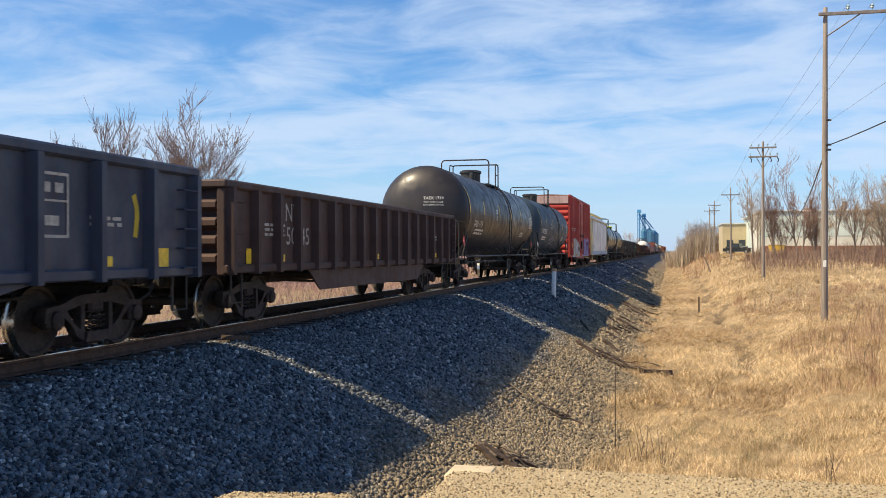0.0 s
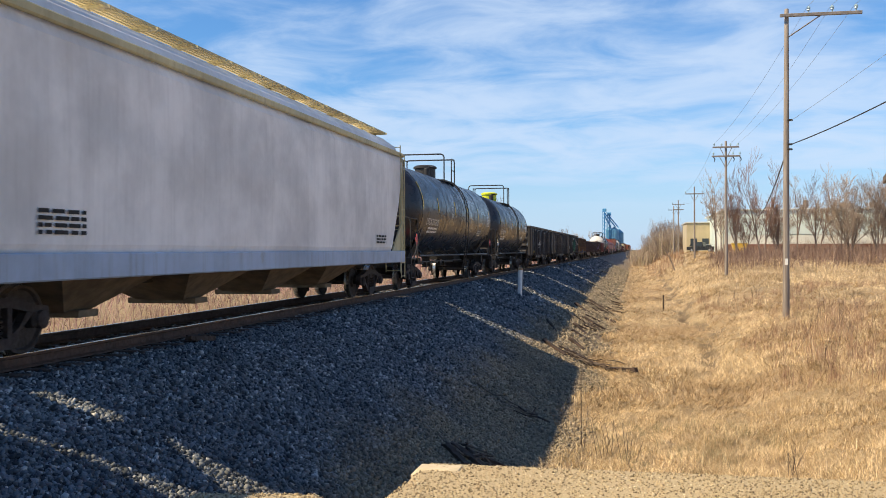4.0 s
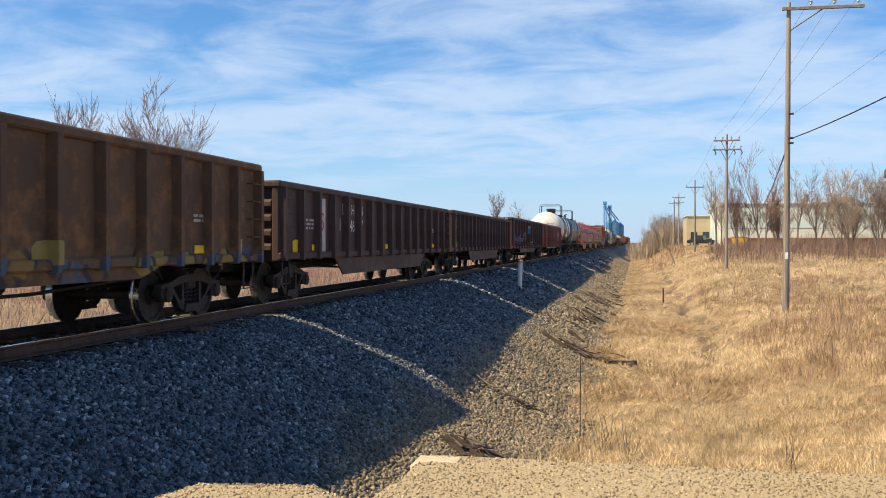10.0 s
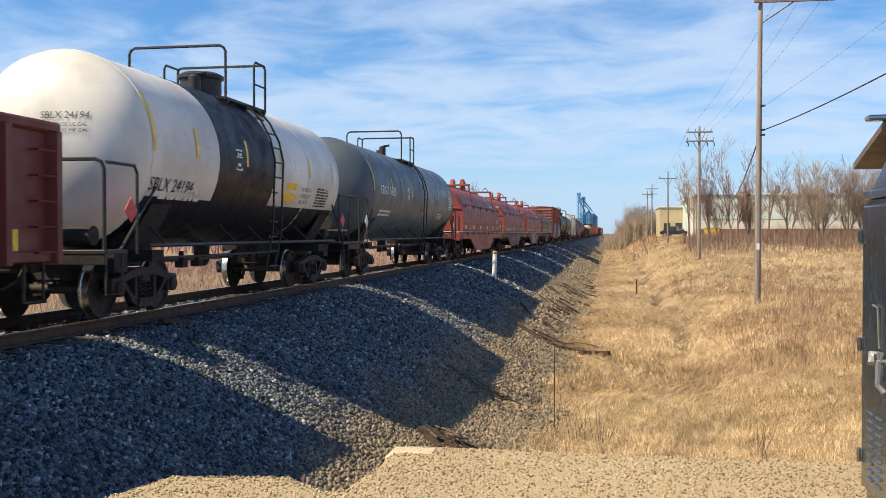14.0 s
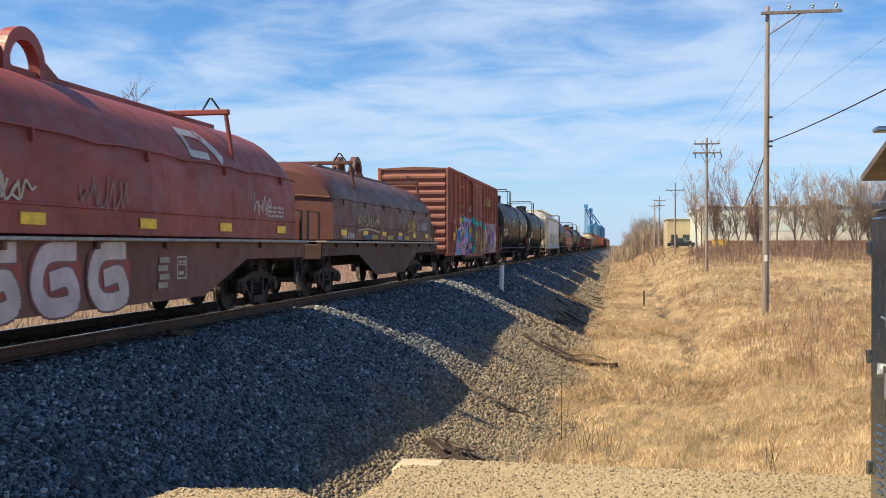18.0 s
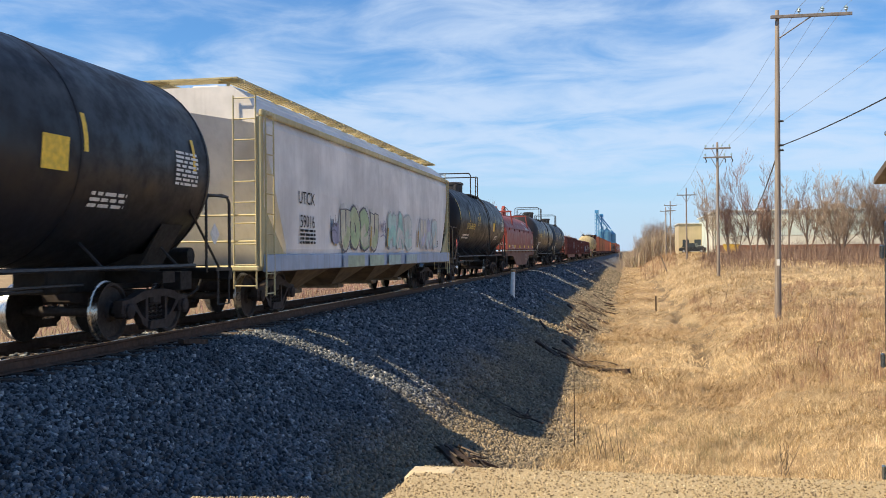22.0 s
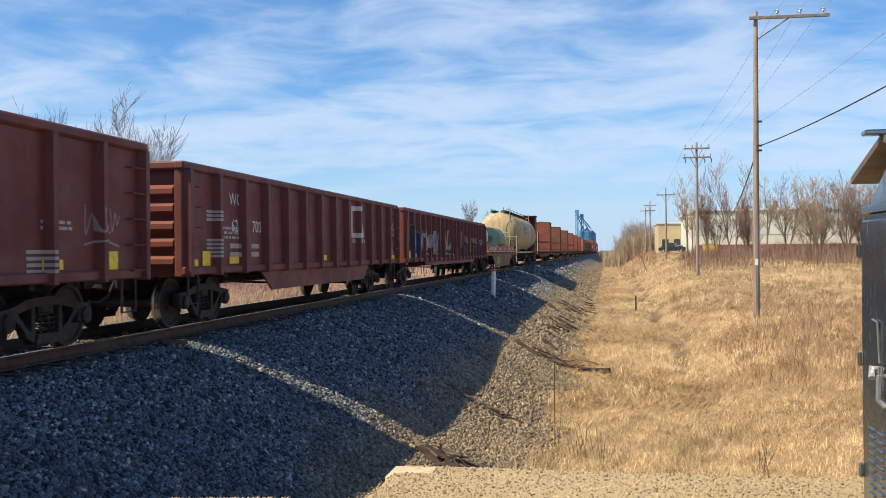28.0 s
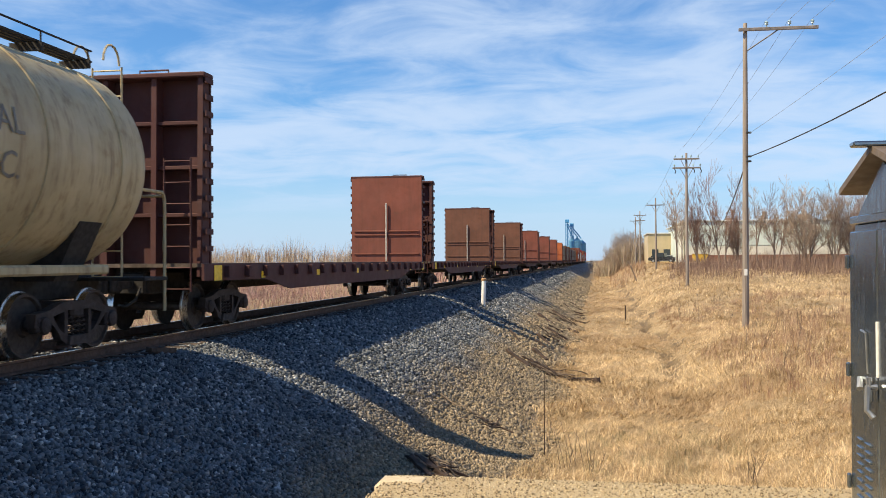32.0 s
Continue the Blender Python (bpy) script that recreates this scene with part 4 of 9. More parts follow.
def box_car(near, farend, top, material, label, roof, ribs=18, marks=(), door=(-1.0, 2.4), end_paint=None, far=False, peak=0.07):
    """A boxcar: ribbed sides, one plug door, corrugated ends, shallow peaked roof with a cap."""
    car, mid, L = car_thing("boxcar", label, near, farend)
    h, w, low = L / 2, 1.44, 0.90
    places = [-h + 0.1 + (L - 0.2) * i / ribs for i in range(ribs + 1)]
    places = [y for y in places if not door[0] - 0.1 < y < door[1] + 0.1]
    prof = ribbed(w + 0.006, w + 0.107, places, 0.09, 0.04)
    SIDES[car.name] = sorted([q for q in prof if not door[0] - 0.02 < q[0] < door[1] + 0.02] + [(door[0] - 0.01, w + 0.006), (door[0], w + 0.097), (door[1], w + 0.097), (door[1] + 0.01, w + 0.006)])
    for s in (-1, 1):
        g = Geo()
        g.box((s * (w - 0.02), 0, (low + top) / 2), (0.05, L, top - low))
        part("side", g, material, car)
        g = Geo()
        g.prism([(s * (w), -0.09), (s * (w + 0.105), -0.04), (s * (w + 0.105), 0.04), (s * w, 0.09)], "z", low + 0.1, top - 0.08)
        rib = g.mesh("rib", material)
        for y in places:
            part("rib", rib, None, car, "", pose(0, y, 0))
        g = Geo()
        g.block((s * (w - 0.056), 0, low + 0.03), (0.12, L, 0.20), 0.02)
        part("side_sill", g, material, car)
        g = Geo()
        g.block((s * (w + 0.03), 0, top - 0.02), (0.12, L + 0.05, 0.12), 0.02)
        part("eave", g, material, car)
        a, b = door
        g = Geo()
        g.block((s * (w + 0.06), (a + b) / 2, (low + top) / 2 + 0.05), (0.07, b - a, top - low - 0.35), 0.02)
        for z in (low + 0.35, (low + top) / 2, top - 0.75):
            g.block((s * (w + 0.10), (a + b) / 2, z), (0.05, b - a - 0.3, 0.08), 0.015)
        d = part("door", g, material, car, "closed sliding door")
        g = Geo()
        for y in (a + 0.25, (a + b) / 2, b - 0.25):
            g.tube([(s * (w + 0.15), y, low + 0.2), (s * (w + 0.15), y, top - 0.35)], 0.022, 6)
        part_each("lock_rod", g, material, d)
        g = Geo()
        g.tube([(s * (w + 0.12), a - 2.4, top - 0.14), (s * (w + 0.12), b + 0.2, top - 0.14)], 0.04, 6)
        g.block((s * (w + 0.11), (a + b) / 2 - 1.2, low - 0.10), (0.07, b - a + 2.6, 0.10), 0.02)
        part_each("door_track", g, material, car)
        for q in (-1, 1):
            ladder(car, s * (w + 0.13), q * (h - 0.35), low - 0.45, low + 1.5 if q > 0 else top - 2.2, material)
    for s in (-1, 1):
        g = Geo()
        g.box((0, s * (h - 0.03), (low + top) / 2), (2 * w - 0.06, 0.05, top - low))
        n = 10
        hh = (top - low - 0.3) / n
        corr = Geo()
        corr.prism([(s * (h - 0.01), 0), (s * (h + 0.09), hh * 0.28), (s * (h + 0.09), hh * 0.55), (s * (h - 0.01), hh * 0.83)], "x", -w + 0.1, w - 0.1)
        corr = corr.mesh("corrugation", end_paint or material)
        for i in range(n):
            part("corrugation", corr, None, car, "", pose(0, 0, low + 0.12 + hh * i))
        for q in (-1, 1):
            g.block((q * (w - 0.02), s * (h + 0.0), (low + top) / 2), (0.12, 0.12, top - low), 0.02)
        part("end", g, end_paint or material, car)
        ladder(car, -0.95, s * (h + 0.14), low - 0.2, low + 1.6, material, 0.45, 0.38, "x")
        g = Geo()
        g.block((0, s * (h + 0.14), low + 0.55), (1.6, 0.16, 0.05), 0.01)
        g.tube([(0.55, s * (h + 0.14), low + 0.4), (0.55, s * (h + 0.14), low + 1.15)], 0.02, 5)
        g.lathe([(0, 0.25), (0.05, 0.25)], "y", 16, (0.55, s * (h + 0.16), low + 1.15))
        part("brake_wheel", g, m_under, car)
    g = Geo()
    g.prism([(-w - 0.06, top), (0, top + peak), (w + 0.06, top), (w + 0.06, top - 0.06), (-w - 0.06, top - 0.06)], "y", -h - 0.05, h + 0.05)
    for i in range(12):
        y = -h + L * (i + 0.5) / 12
        g.prism([(-w - 0.05, top + 0.01), (0, top + peak + 0.03), (w + 0.05, top + 0.01)], "y", y - 0.05, y + 0.05)
    part("roof", g, roof, car)
    g = Geo()
    g.block((0, 0, 0.86), (0.55, L - 0.4, 0.36), 0.03)
    for k in range(-3, 4):
        g.box((0, k * L / 8, 0.96), (2.7, 0.14, 0.18))
    g.lathe([(-0.5, 0.2), (0.5, 0.2)], "y", 12, (0.8, 0.5, 0.74))
    g.prism([(-4.6, 1.0), (4.6, 1.0), (3.4, 0.62), (-3.4, 0.62)], "x", 1.30, 1.36)
    part("underframe", g, m_under, car)
    if not far:
        for y in (-h + 0.9, h - 0.9):
            g = Geo()
            g.block((w + 0.10, y, low + 0.75), (0.012, 0.4, 0.34), 0.004)
            part("reflector", g, m_yellow, car, "yellow reflective panel")
    for text, hh, y, z, mat in marks:
        part("lettering", words(text, hh, mat, (w + 0.112, y, z)), None, car)
    running_gear(car, L, L - 3.9, mid, far)
    return car


def hopper_car(near, farend, top, material, label, trim, marks=(), stripe=None, far=False):
    """A covered hopper: smooth curved sides, sloped ends with open platforms, roof walk, chutes below."""
    car, mid, L = car_thing("covered_hopper", label, near, farend)
    h, w, low = L / 2, 1.5, 1.02
    sec = [(-w + 0.12, low), (-w, low + 0.35), (-w - 0.02, low + 1.6), (-w, top - 0.75), (-w + 0.25, top - 0.25), (-w + 0.6, top), (w - 0.6, top), (w - 0.25, top - 0.25), (w, top - 0.75), (w + 0.02, low + 1.6), (w, low + 0.35), (w - 0.12, low)]
    g = Geo()
    n = len(sec)
    # the ends slope in below the roof
    rings = []
    for y, cut in ((-h + 0.05, 0), (h - 0.05, 0)):
        s = -1 if y < 0 else 1
        ring = []
        for x, z in sec:
            t = max(0.0, (top - 0.9 - z) / (top - 0.9 - low))
            ring.append((x, y - s * 1.5 * t, z))
        rings.append(ring)
    g.add(rings[0] + rings[1], [(i, (i + 1) % n, n + (i + 1) % n, n + i) for i in range(n)] + [tuple(range(n))[::-1], tuple(range(n, 2 * n))])
    part("body", g, material, car)
    for s in (-1, 1):
        g = Geo()
        g.block((s * (w + 0.02), 0, low + 0.08), (0.10, L - 0.2, 0.34), 0.02)
        part("side_sill", g, stripe or material, car)
        g = Geo()
        g.block((s * (w - 0.02), 0, top - 0.52), (0.09, L - 0.1, 0.13), 0.02)
        part("eave_angle", g, trim, car)
    for s in (-1, 1):
        g = Geo()
        for q in (-1, 1):
            g.block((q * (w - 0.05), s * (h - 0.06), (low + top) / 2 - 0.3), (0.12, 0.12, top - low - 0.6), 0.02)
            g.prism([(s * (h - 0.1), low + 0.2), (s * (h - 0.1), low + 1.2), (s * (h - 1.3), low + 0.2)], "x", q * (w - 0.02) - 0.02, q * (w - 0.02) + 0.02)
        g.block((0, s * (h - 0.5), low - 0.02), (2.9, 1.1, 0.1), 0.02)
        part_each("end_post", g, trim, car)
        ladder(car, w - 0.32, s * (h + 0.02), low - 0.4, top - 0.2, trim, 0.45, 0.4, "x")
        ladder(car, w + 0.06, s * (h - 0.3), low - 0.55, top - 0.5, trim)
        g = Geo()
        for z in (low + 0.5, low + 1.0):
            g.tube([(-1.4, s * (h - 0.02), z), (1.4, s * (h - 0.02), z)], 0.022, 5)
        part_each("end_rail", g, trim, car)
    # roof walk and hatches
    g = Geo()
    for s in (-1, 1):
        for k in range(5):
            g.box((s * (0.62 + 0.09 * k), 0, top + 0.16), (0.05, L - 0.1, 0.03))
        for i in range(15):
            y = -h + 0.3 + (L - 0.6) * i / 14
            g.box((s * 0.8, y, top + 0.12), (0.55, 0.05, 0.05))
            g.box((s * 0.72, y, top + 0.04), (0.05, 0.05, 0.16))
    for s in (-1, 1):
        for k in range(6):
            g.box((0, s * (h - 0.08 - 0.09 * k), top + 0.16), (1.9, 0.05, 0.03))
    part("roof_walk", g, trim, car)
    g = Geo()
    g.block((0, 0, top + 0.09), (0.62, L - 1.6, 0.16), 0.05)
    for i in range(9):
        g.block((0, -h + 1.4 + (L - 2.8) * i / 8, top + 0.14), (0.72, 0.10, 0.18), 0.03)
    part("hatch", g, material, car)
    for k in (-1.5, -0.5, 0.5, 1.5):
        g = Geo()
        y = k * (L - 5.5) / 4
        a = (L - 5.5) / 8 - 0.15
        vs = [(-1.3, y - a, low + 0.1), (1.3, y - a, low + 0.1), (1.3, y + a, low + 0.1), (-1.3, y + a, low + 0.1), (-0.45, y - 0.3, 0.42), (0.45, y - 0.3, 0.42), (0.45, y + 0.3, 0.42), (-0.45, y + 0.3, 0.42)]
        g.add(vs, [(4, 5, 1, 0), (5, 6, 2, 1), (6, 7, 3, 2), (7, 4, 0, 3), (7, 6, 5, 4)])
        g.box((0, y, 0.40), (1.3, 0.5, 0.10))
        part("chute", g, m_chute, car)
    g = Geo()
    g.block((0, 0, 0.9), (0.5, L - 0.3, 0.3), 0.03)
    part("centre_sill", g, m_under, car)
    for text, hh, y, z, mat in marks:
        part("lettering", words(text, hh, mat, (w + 0.035, y, z)), None, car)
    rng = random.Random(5)
    if not far:
        part("stencil_lines", bars(dashes(rng, 4, 1.0, 0.05), m_under, (w + 0.03, -h + 2.6, low + 0.75)), None, car)
        part("stencil_lines", bars(dashes(rng, 3, 1.0, 0.05), m_under, (w + 0.03, h - 2.6, low + 0.65)), None, car)
    running_gear(car, L, L - 3.9, mid, far)
    return car


def coil_body(car, L, material, top_z=1.34, depth=0.42, foot=5.3, knee=3.4):
    """The low fishbelly body of a coil car, its sills and end decks."""
    h = L / 2
    for s in (-1, 1):
        g = Geo()
        g.prism([(-h, 1.02), (-h, top_z), (h, top_z), (h, 1.02), (h - knee, 1.02), (h - foot, depth), (-h + foot, depth), (-h + knee, 1.02)], "x", s * 1.40, s * 1.45)
        part("side", g, material, car)
        g = Geo()
        g.block((s * 1.46, 0, top_z + 0.02), (0.24, L, 0.05), 0.012)
        part("side_sill", g, m_sillpale, car, "side sill edge with sky sheen painted pale")
        for i in range(7):
            g = Geo()
            y = -6.0 + 2.0 * i
            g.block((s * 1.49, y, top_z - 0.06), (0.06, 0.08, 0.11), 0.012)
            part("bracket", g, material, car)
    for s in (-1, 1):
        g = Geo()
        g.block((0, s * (h - 0.5), 1.22), (2.8, 1.0, 0.16), 0.02)
        g.block((0, s * (h - 0.04), 1.12), (2.9, 0.08, 0.36), 0.02)
        part("end_deck", g, material, car)
        g = Geo()
        for q in (-1, 1):
            g.tube([(q * 1.38, s * (h - 0.05), 1.2), (q * 1.38, s * (h - 0.05), 2.05), (q * 1.1, s * (h - 0.05), 2.1), (q * 1.1, s * (h - 0.05), 1.2)], 0.04, 6)
            g.tube([(q * 1.44, s * (h - 0.2), 1.2), (q * 1.44, s * (h - 0.2), 0.45), (q * 1.44, s * (h - 0.65), 0.45), (q * 1.44, s * (h - 0.65), 1.2)], 0.022, 5)
        part_each("end_rail", g, m_black, car)
        g = Geo()
        g.lathe([(0, 0.26), (0.05, 0.26)], "y", 16, (0.2, s * (h - 0.3), 1.9))
        g.tube([(0.2, s * (h - 0.3), 1.2), (0.2, s * (h - 0.3), 1.9)], 0.05, 6)
        part("brake_wheel", g, m_under, car)
    g = Geo()
    g.block((0, 0, 0.95), (0.8, L - 1.2, 0.5), 0.04)
    g.box((0, 0, 1.2), (2.78, L - 2.2, 0.06))
    part("centre_sill", g, m_under, car)


def coil_car(near, farend, material, label, cover_top=3.65, body=None, marks=(), hoops=True, seed=3, inset=0.7):
    """A coil car under a long rounded cover with lifting hoops and a centre stacking bar."""
    car, mid, L = car_thing("coil_car", label, near, farend)
    h = L / 2
    coil_body(car, L, body or material)
    c0, c1 = -h + inset, h - inset
    g = Geo()
    zt, w = cover_top, 1.47
    zb = 1.42
    rise = zt - 2.32
    arc = [(w * math.cos(a), zt - rise + rise * math.sin(a)) for a in [math.pi * i / 18 for i in range(19)]]
    sec = [(w, zb)] + arc + [(-w, zb)]
    n = len(sec)
    rings = []
    for y, k in ((c0, 0.86), (c0 + 0.18, 0.94), (c0 + 0.55, 0.99), (c0 + 0.9, 1.0), (c1 - 0.9, 1.0), (c1 - 0.55, 0.99), (c1 - 0.18, 0.94), (c1, 0.86)):
        rings += [(x * (0.985 + 0.015 * k), y, zb + (z - zb) * k) for x, z in sec]
    fs = []
    for r in range(7):
        fs += [(r * n + i, r * n + i + 1, (r + 1) * n + i + 1, (r + 1) * n + i) for i in range(n - 1)]
    fs += [tuple(range(n)), tuple(range(7 * n, 8 * n))[::-1]]
    g.add(rings, fs)
    part("cover", g, material, car, "", None, True)
    for s in (-1, 1):
        g = Geo()
        sag = [(s * (w - 0.005), c0 + 0.06 + (c1 - c0 - 0.12) * i / 24, 2.66 + (zt - 3.65) + (0.03 if i % 4 else -0.01)) for i in range(25)]
        g.tube(sag, 0.022, 5)
        part("tie_rod", g, material, car)
        for i in range(6):
            g = Geo()
            g.block((s * (w + 0.0), c0 + 0.9 + (c1 - c0 - 1.8) * i / 5, 2.60 + (zt - 3.65)), (0.06, 0.05, 0.16), 0.01)
            part("rod_clip", g, material, car)
        g = Geo()
        g.block((s * (w + 0.012), (c0 + c1) / 2, zb + 0.36), (0.03, c1 - c0, 0.035), 0.008)
        part("cover_seam", g, material, car)
    for y in (c0 - 0.02, c1 + 0.02):
        g = Geo()
        g.tube([(-1.4, y, 2.45), (-0.7, y, 2.50), (0.7, y, 2.50), (1.4, y, 2.45)], 0.03, 6)
        part("tie_rod", g, material, car)
    if hoops:
        for dx in (-0.27, 0.27):
            g = Geo()
            y = 0.1
            ring = [(math.cos(a), math.sin(a)) for a in [math.pi * i / 14 for i in range(15)]]
            outer = [(y + 0.48 * a, zt + 0.10 + 0.52 * b) for a, b in ring]
            inner = [(y + 0.34 * a, zt + 0.08 + 0.36 * b) for a, b in ring]
            g.prism([(y + 0.48, zt - 0.1)] + outer + [(y - 0.48, zt - 0.1), (y - 0.34, zt - 0.1)] + inner[::-1] + [(y + 0.34, zt - 0.1)], "x", dx - 0.09, dx + 0.09)
            hoop = part("lifting_hoop", g, material, car, "thick steel lifting hoop")
            for q in (-1, 1):
                g = Geo()
                g.prism([(y + q * 0.46, zt - 0.05), (y + q * 0.46, zt + 0.3), (y + q * 1.0, zt + 0.02), (y + q * 1.0, zt - 0.05)], "x", dx - 0.02, dx + 0.02)
                part("gusset", g, material, hoop)
        for y in (-3.7, 5.0):
            g = Geo()
            g.block((0, y, zt + 0.10), (2.5, 0.10, 0.10), 0.015)
            bar = part("stacking_bar", g, material, car)
            for q in (-1, 1):
                g = Geo()
                g.tube([(q * 1.18, y, zt + 0.06), (q * 1.33, y, zt - 0.85)], 0.045, 6)
                part("post", g, material, bar)
            g = Geo()
            g.tube([(0.72, y, zt + 0.14), (0.86, y, zt + 0.36), (0.90, y, zt + 0.36), (1.06, y, zt + 0.14)], 0.02, 5)
            part("loop", g, m_black, bar)
        for dx in (-0.27, 0.27):
            g = Geo()
            g.block((dx, 0.4, zt + 0.01), (0.10, c1 - c0 - 4.0, 0.10), 0.015)
            part("ridge_beam", g, material, car)
    rng = random.Random(seed)
    SIDES[car.name] = lambda y, z: (w + 0.006 if z < zt - rise else w * math.sqrt(max(0.05, 1 - ((z - zt + rise) / rise) ** 2)) + 0.008, z)
    for i in range(6):
        g = Geo()
        g.block((w + 0.015, c0 + 0.9 + (c1 - c0 - 1.8) * i / 5, zb + 0.18), (0.012, 0.5, 0.15), 0.004)
        part("reflector", g, m_yellow, car, "yellow reflective strip")
    part("stencil_lines", bars(dashes(rng, 3, 0.9, 0.05), m_dimwhite, (w + 0.012, c1 - 1.2, zb + 0.62)), None, car)
    for text, hh, y, z, mat in marks:
        part("lettering", words(text, hh, mat, (w + 0.014, y, z)), None, car)
    running_gear(car, L, L - 3.6, mid)
    return car


def bulkhead_flat(near, farend, top, material, label, panel, far=False):
    """An empty bulkhead flat: deck with stake pockets and a tall framed bulkhead at either end."""
    car, mid, L = car_thing("bulkhead_flatcar", label, near, farend)
    h, w = L / 2, 1.42
    dz = 1.22
    g = Geo()
    g.box((0, 0, dz), (2 * w - 0.04, L - 0.1, 0.07))
    part("deck", g, plain_deck, car)
    for s in (-1, 1):
        g = Geo()
        g.prism([(-h, 0.95), (-h, dz + 0.03), (h, dz + 0.03), (h, 0.95), (h - 3.2, 0.92), (h - 4.8, 0.68), (-h + 4.8, 0.68), (-h + 3.2, 0.92)], "x", s * w, s * (w + 0.05))
        part("side_sill", g, material, car)
        if s > 0 or not far:
            g = Geo()
            g.block((s * (w + 0.10), 0, dz - 0.12), (0.10, 0.16, 0.22), 0.01)
            pocket = g.mesh("stake_pocket", material)
            n = 20
            for i in range(n):
                part("stake_pocket", pocket, None, car, "", pose(0, -h + 1.0 + (L - 2.0) * i / (n - 1), 0))
    for s in (-1, 1):
        y = s * (h - 0.12)
        g = Geo()
        g.box((0, y - s * 0.30, (dz + top) / 2), (2 * w, 0.05, top - dz))
        bh = part("bulkhead", g, panel if s > 0 else p_flat, car, "tall steel bulkhead sheet")
        for z in (dz + 0.35, dz + 1.1, dz + 1.25):
            g = Geo()
            g.block((0, y - s * 0.34, z), (2 * w - 0.2, 0.05, 0.06), 0.01)
            part("ridge", g, panel, bh)
        for x in (-w + 0.07, -0.47, 0.47, w - 0.07):
            g = Geo()
            g.prism([(y - s * 0.26, top), (y, top), (y + s * 0.05, dz - 0.2), (y - s * 0.26, dz - 0.2)], "x", x - 0.05, x + 0.05)
            part("post", g, material, bh)
        for z in (dz + 0.9, dz + 1.75, dz + 2.55):
            g = Geo()
            g.block((0, y - s * 0.15, z), (2 * w - 0.1, 0.22, 0.07), 0.01)
            part("crossbar", g, material, bh)
        g = Geo()
        g.block((0, y - s * 0.13, top), (2 * w + 0.08, 0.40, 0.09), 0.02)
        g.tube([(0.2, y, top), (0.2, y, top + 0.1), (0.75, y, top + 0.1), (0.75, y, top)], 0.018, 5)
        part("top_cap", g, material, bh)
        g = Geo()
        g.block((0, y - s * 0.385, dz + 1.2), (0.06, 0.05, 2.3), 0.01)
        part("rub_bar", g, m_dimwhite, bh)
        for q in (-1, 1):
            g = Geo()
            for i in range(11):
                g.box((q * (w + 0.045), y - s * 0.12, dz + 0.3 + i * 0.3), (0.03, 0.30, 0.10))
            part_each("stake", g, material, bh)
        if not far:
            ladder(car, -s * 0.98, y + s * 0.14, 0.75, dz + 1.9, material, 0.5, 0.35, "x")
            g = Geo()
            g.block((w + 0.06, s * (h - 0.6), 1.08), (0.012, 0.35, 0.28), 0.004)
            part("reflector", g, m_yellow, car, "yellow reflective panel")
    for i in range(5):
        g = Geo()
        g.block((w + 0.056, -h + 3 + (L - 6) * i / 4, 1.02), (0.01, 0.22, 0.14), 0.003)
        part("reflector", g, m_yellow, car, "yellow reflective strip")
    g = Geo()
    g.block((0, 0, 0.9), (0.6, L - 0.5, 0.4), 0.03)
    for k in range(-5, 6):
        g.box((0, k * L / 12, 1.05), (2.7, 0.12, 0.22))
    part("centre_sill", g, m_under, car)
    running_gear(car, L, L - 4.2, mid, far)
    return car

# ---- the cars in their order ----
plain_deck = plain("worn_deck", (0.10, 0.075, 0.06), 0.9, 0, 0.4, 4)
W, DW, YS = m_white, m_dimwhite, m_ystencil
p_navy = paint("navy_paint", (0.030, 0.042, 0.075), wear=0.12)
p_soot = paint("sooty_brown_paint", (0.060, 0.032, 0.027), wear=0.25, rough=0.7)
p_soot2 = paint("dark_brown_paint", (0.062, 0.031, 0.026), wear=0.3, rough=0.7)
p_coal = paint("black_gondola_paint", (0.036, 0.034, 0.036), wear=0.15, rough=0.6)
p_rust = paint("rusted_brown_paint", (0.095, 0.050, 0.026), rust=(0.16, 0.075, 0.03), wear=0.75, rough=0.8, tags=(
    (-7.4, 7.6, 0.75, 1.15, ((0.12, 0.07, 0.03), (0.04, 0.09, 0.16), (0.28, 0.20, 0.04))),))
p_brown = paint("brown_gondola_paint", (0.066, 0.027, 0.021), wear=0.35, rough=0.7)
p_maroon = paint("maroon_paint", (0.155, 0.028, 0.023), wear=0.15)
p_wc = paint("oxide_maroon_paint", (0.150, 0.035, 0.029), wear=0.22, rough=0.6)
p_red = paint("red_boxcar_paint", (0.41, 0.040, 0.028), wear=0.08, grime=0.18, dusty=0.02)
p_wcbox = paint("brown_boxcar_paint", (0.36, 0.094, 0.056), wear=0.2, rough=0.65)
p_wcend = paint("sunned_brown_paint", (0.25, 0.095, 0.068), wear=0.2, rough=0.65)
p_coil = paint("red_oxide_coil_paint", (0.285, 0.054, 0.042), wear=0.32, rough=0.5)
p_coil_body = paint("faded_brown_body_paint", (0.165, 0.076, 0.056), wear=0.25, rough=0.7)
p_coil_dark = paint("dark_brown_coil_paint", (0.115, 0.040, 0.030), wear=0.2, rough=0.5)
p_tank = paint("black_tank_paint", (0.018, 0.021, 0.030), rust=(0.10, 0.07, 0.05), wear=0.02, rough=0.26, grime=0.04, dents=0.003, gloss=0.5, dusty=0.02)
p_tank2 = paint("blue_black_tank_paint", (0.042, 0.066, 0.092), rust=(0.10, 0.07, 0.05), wear=0.02, rough=0.50, grime=0.04, dents=0.003, gloss=0.3, dusty=0.02)
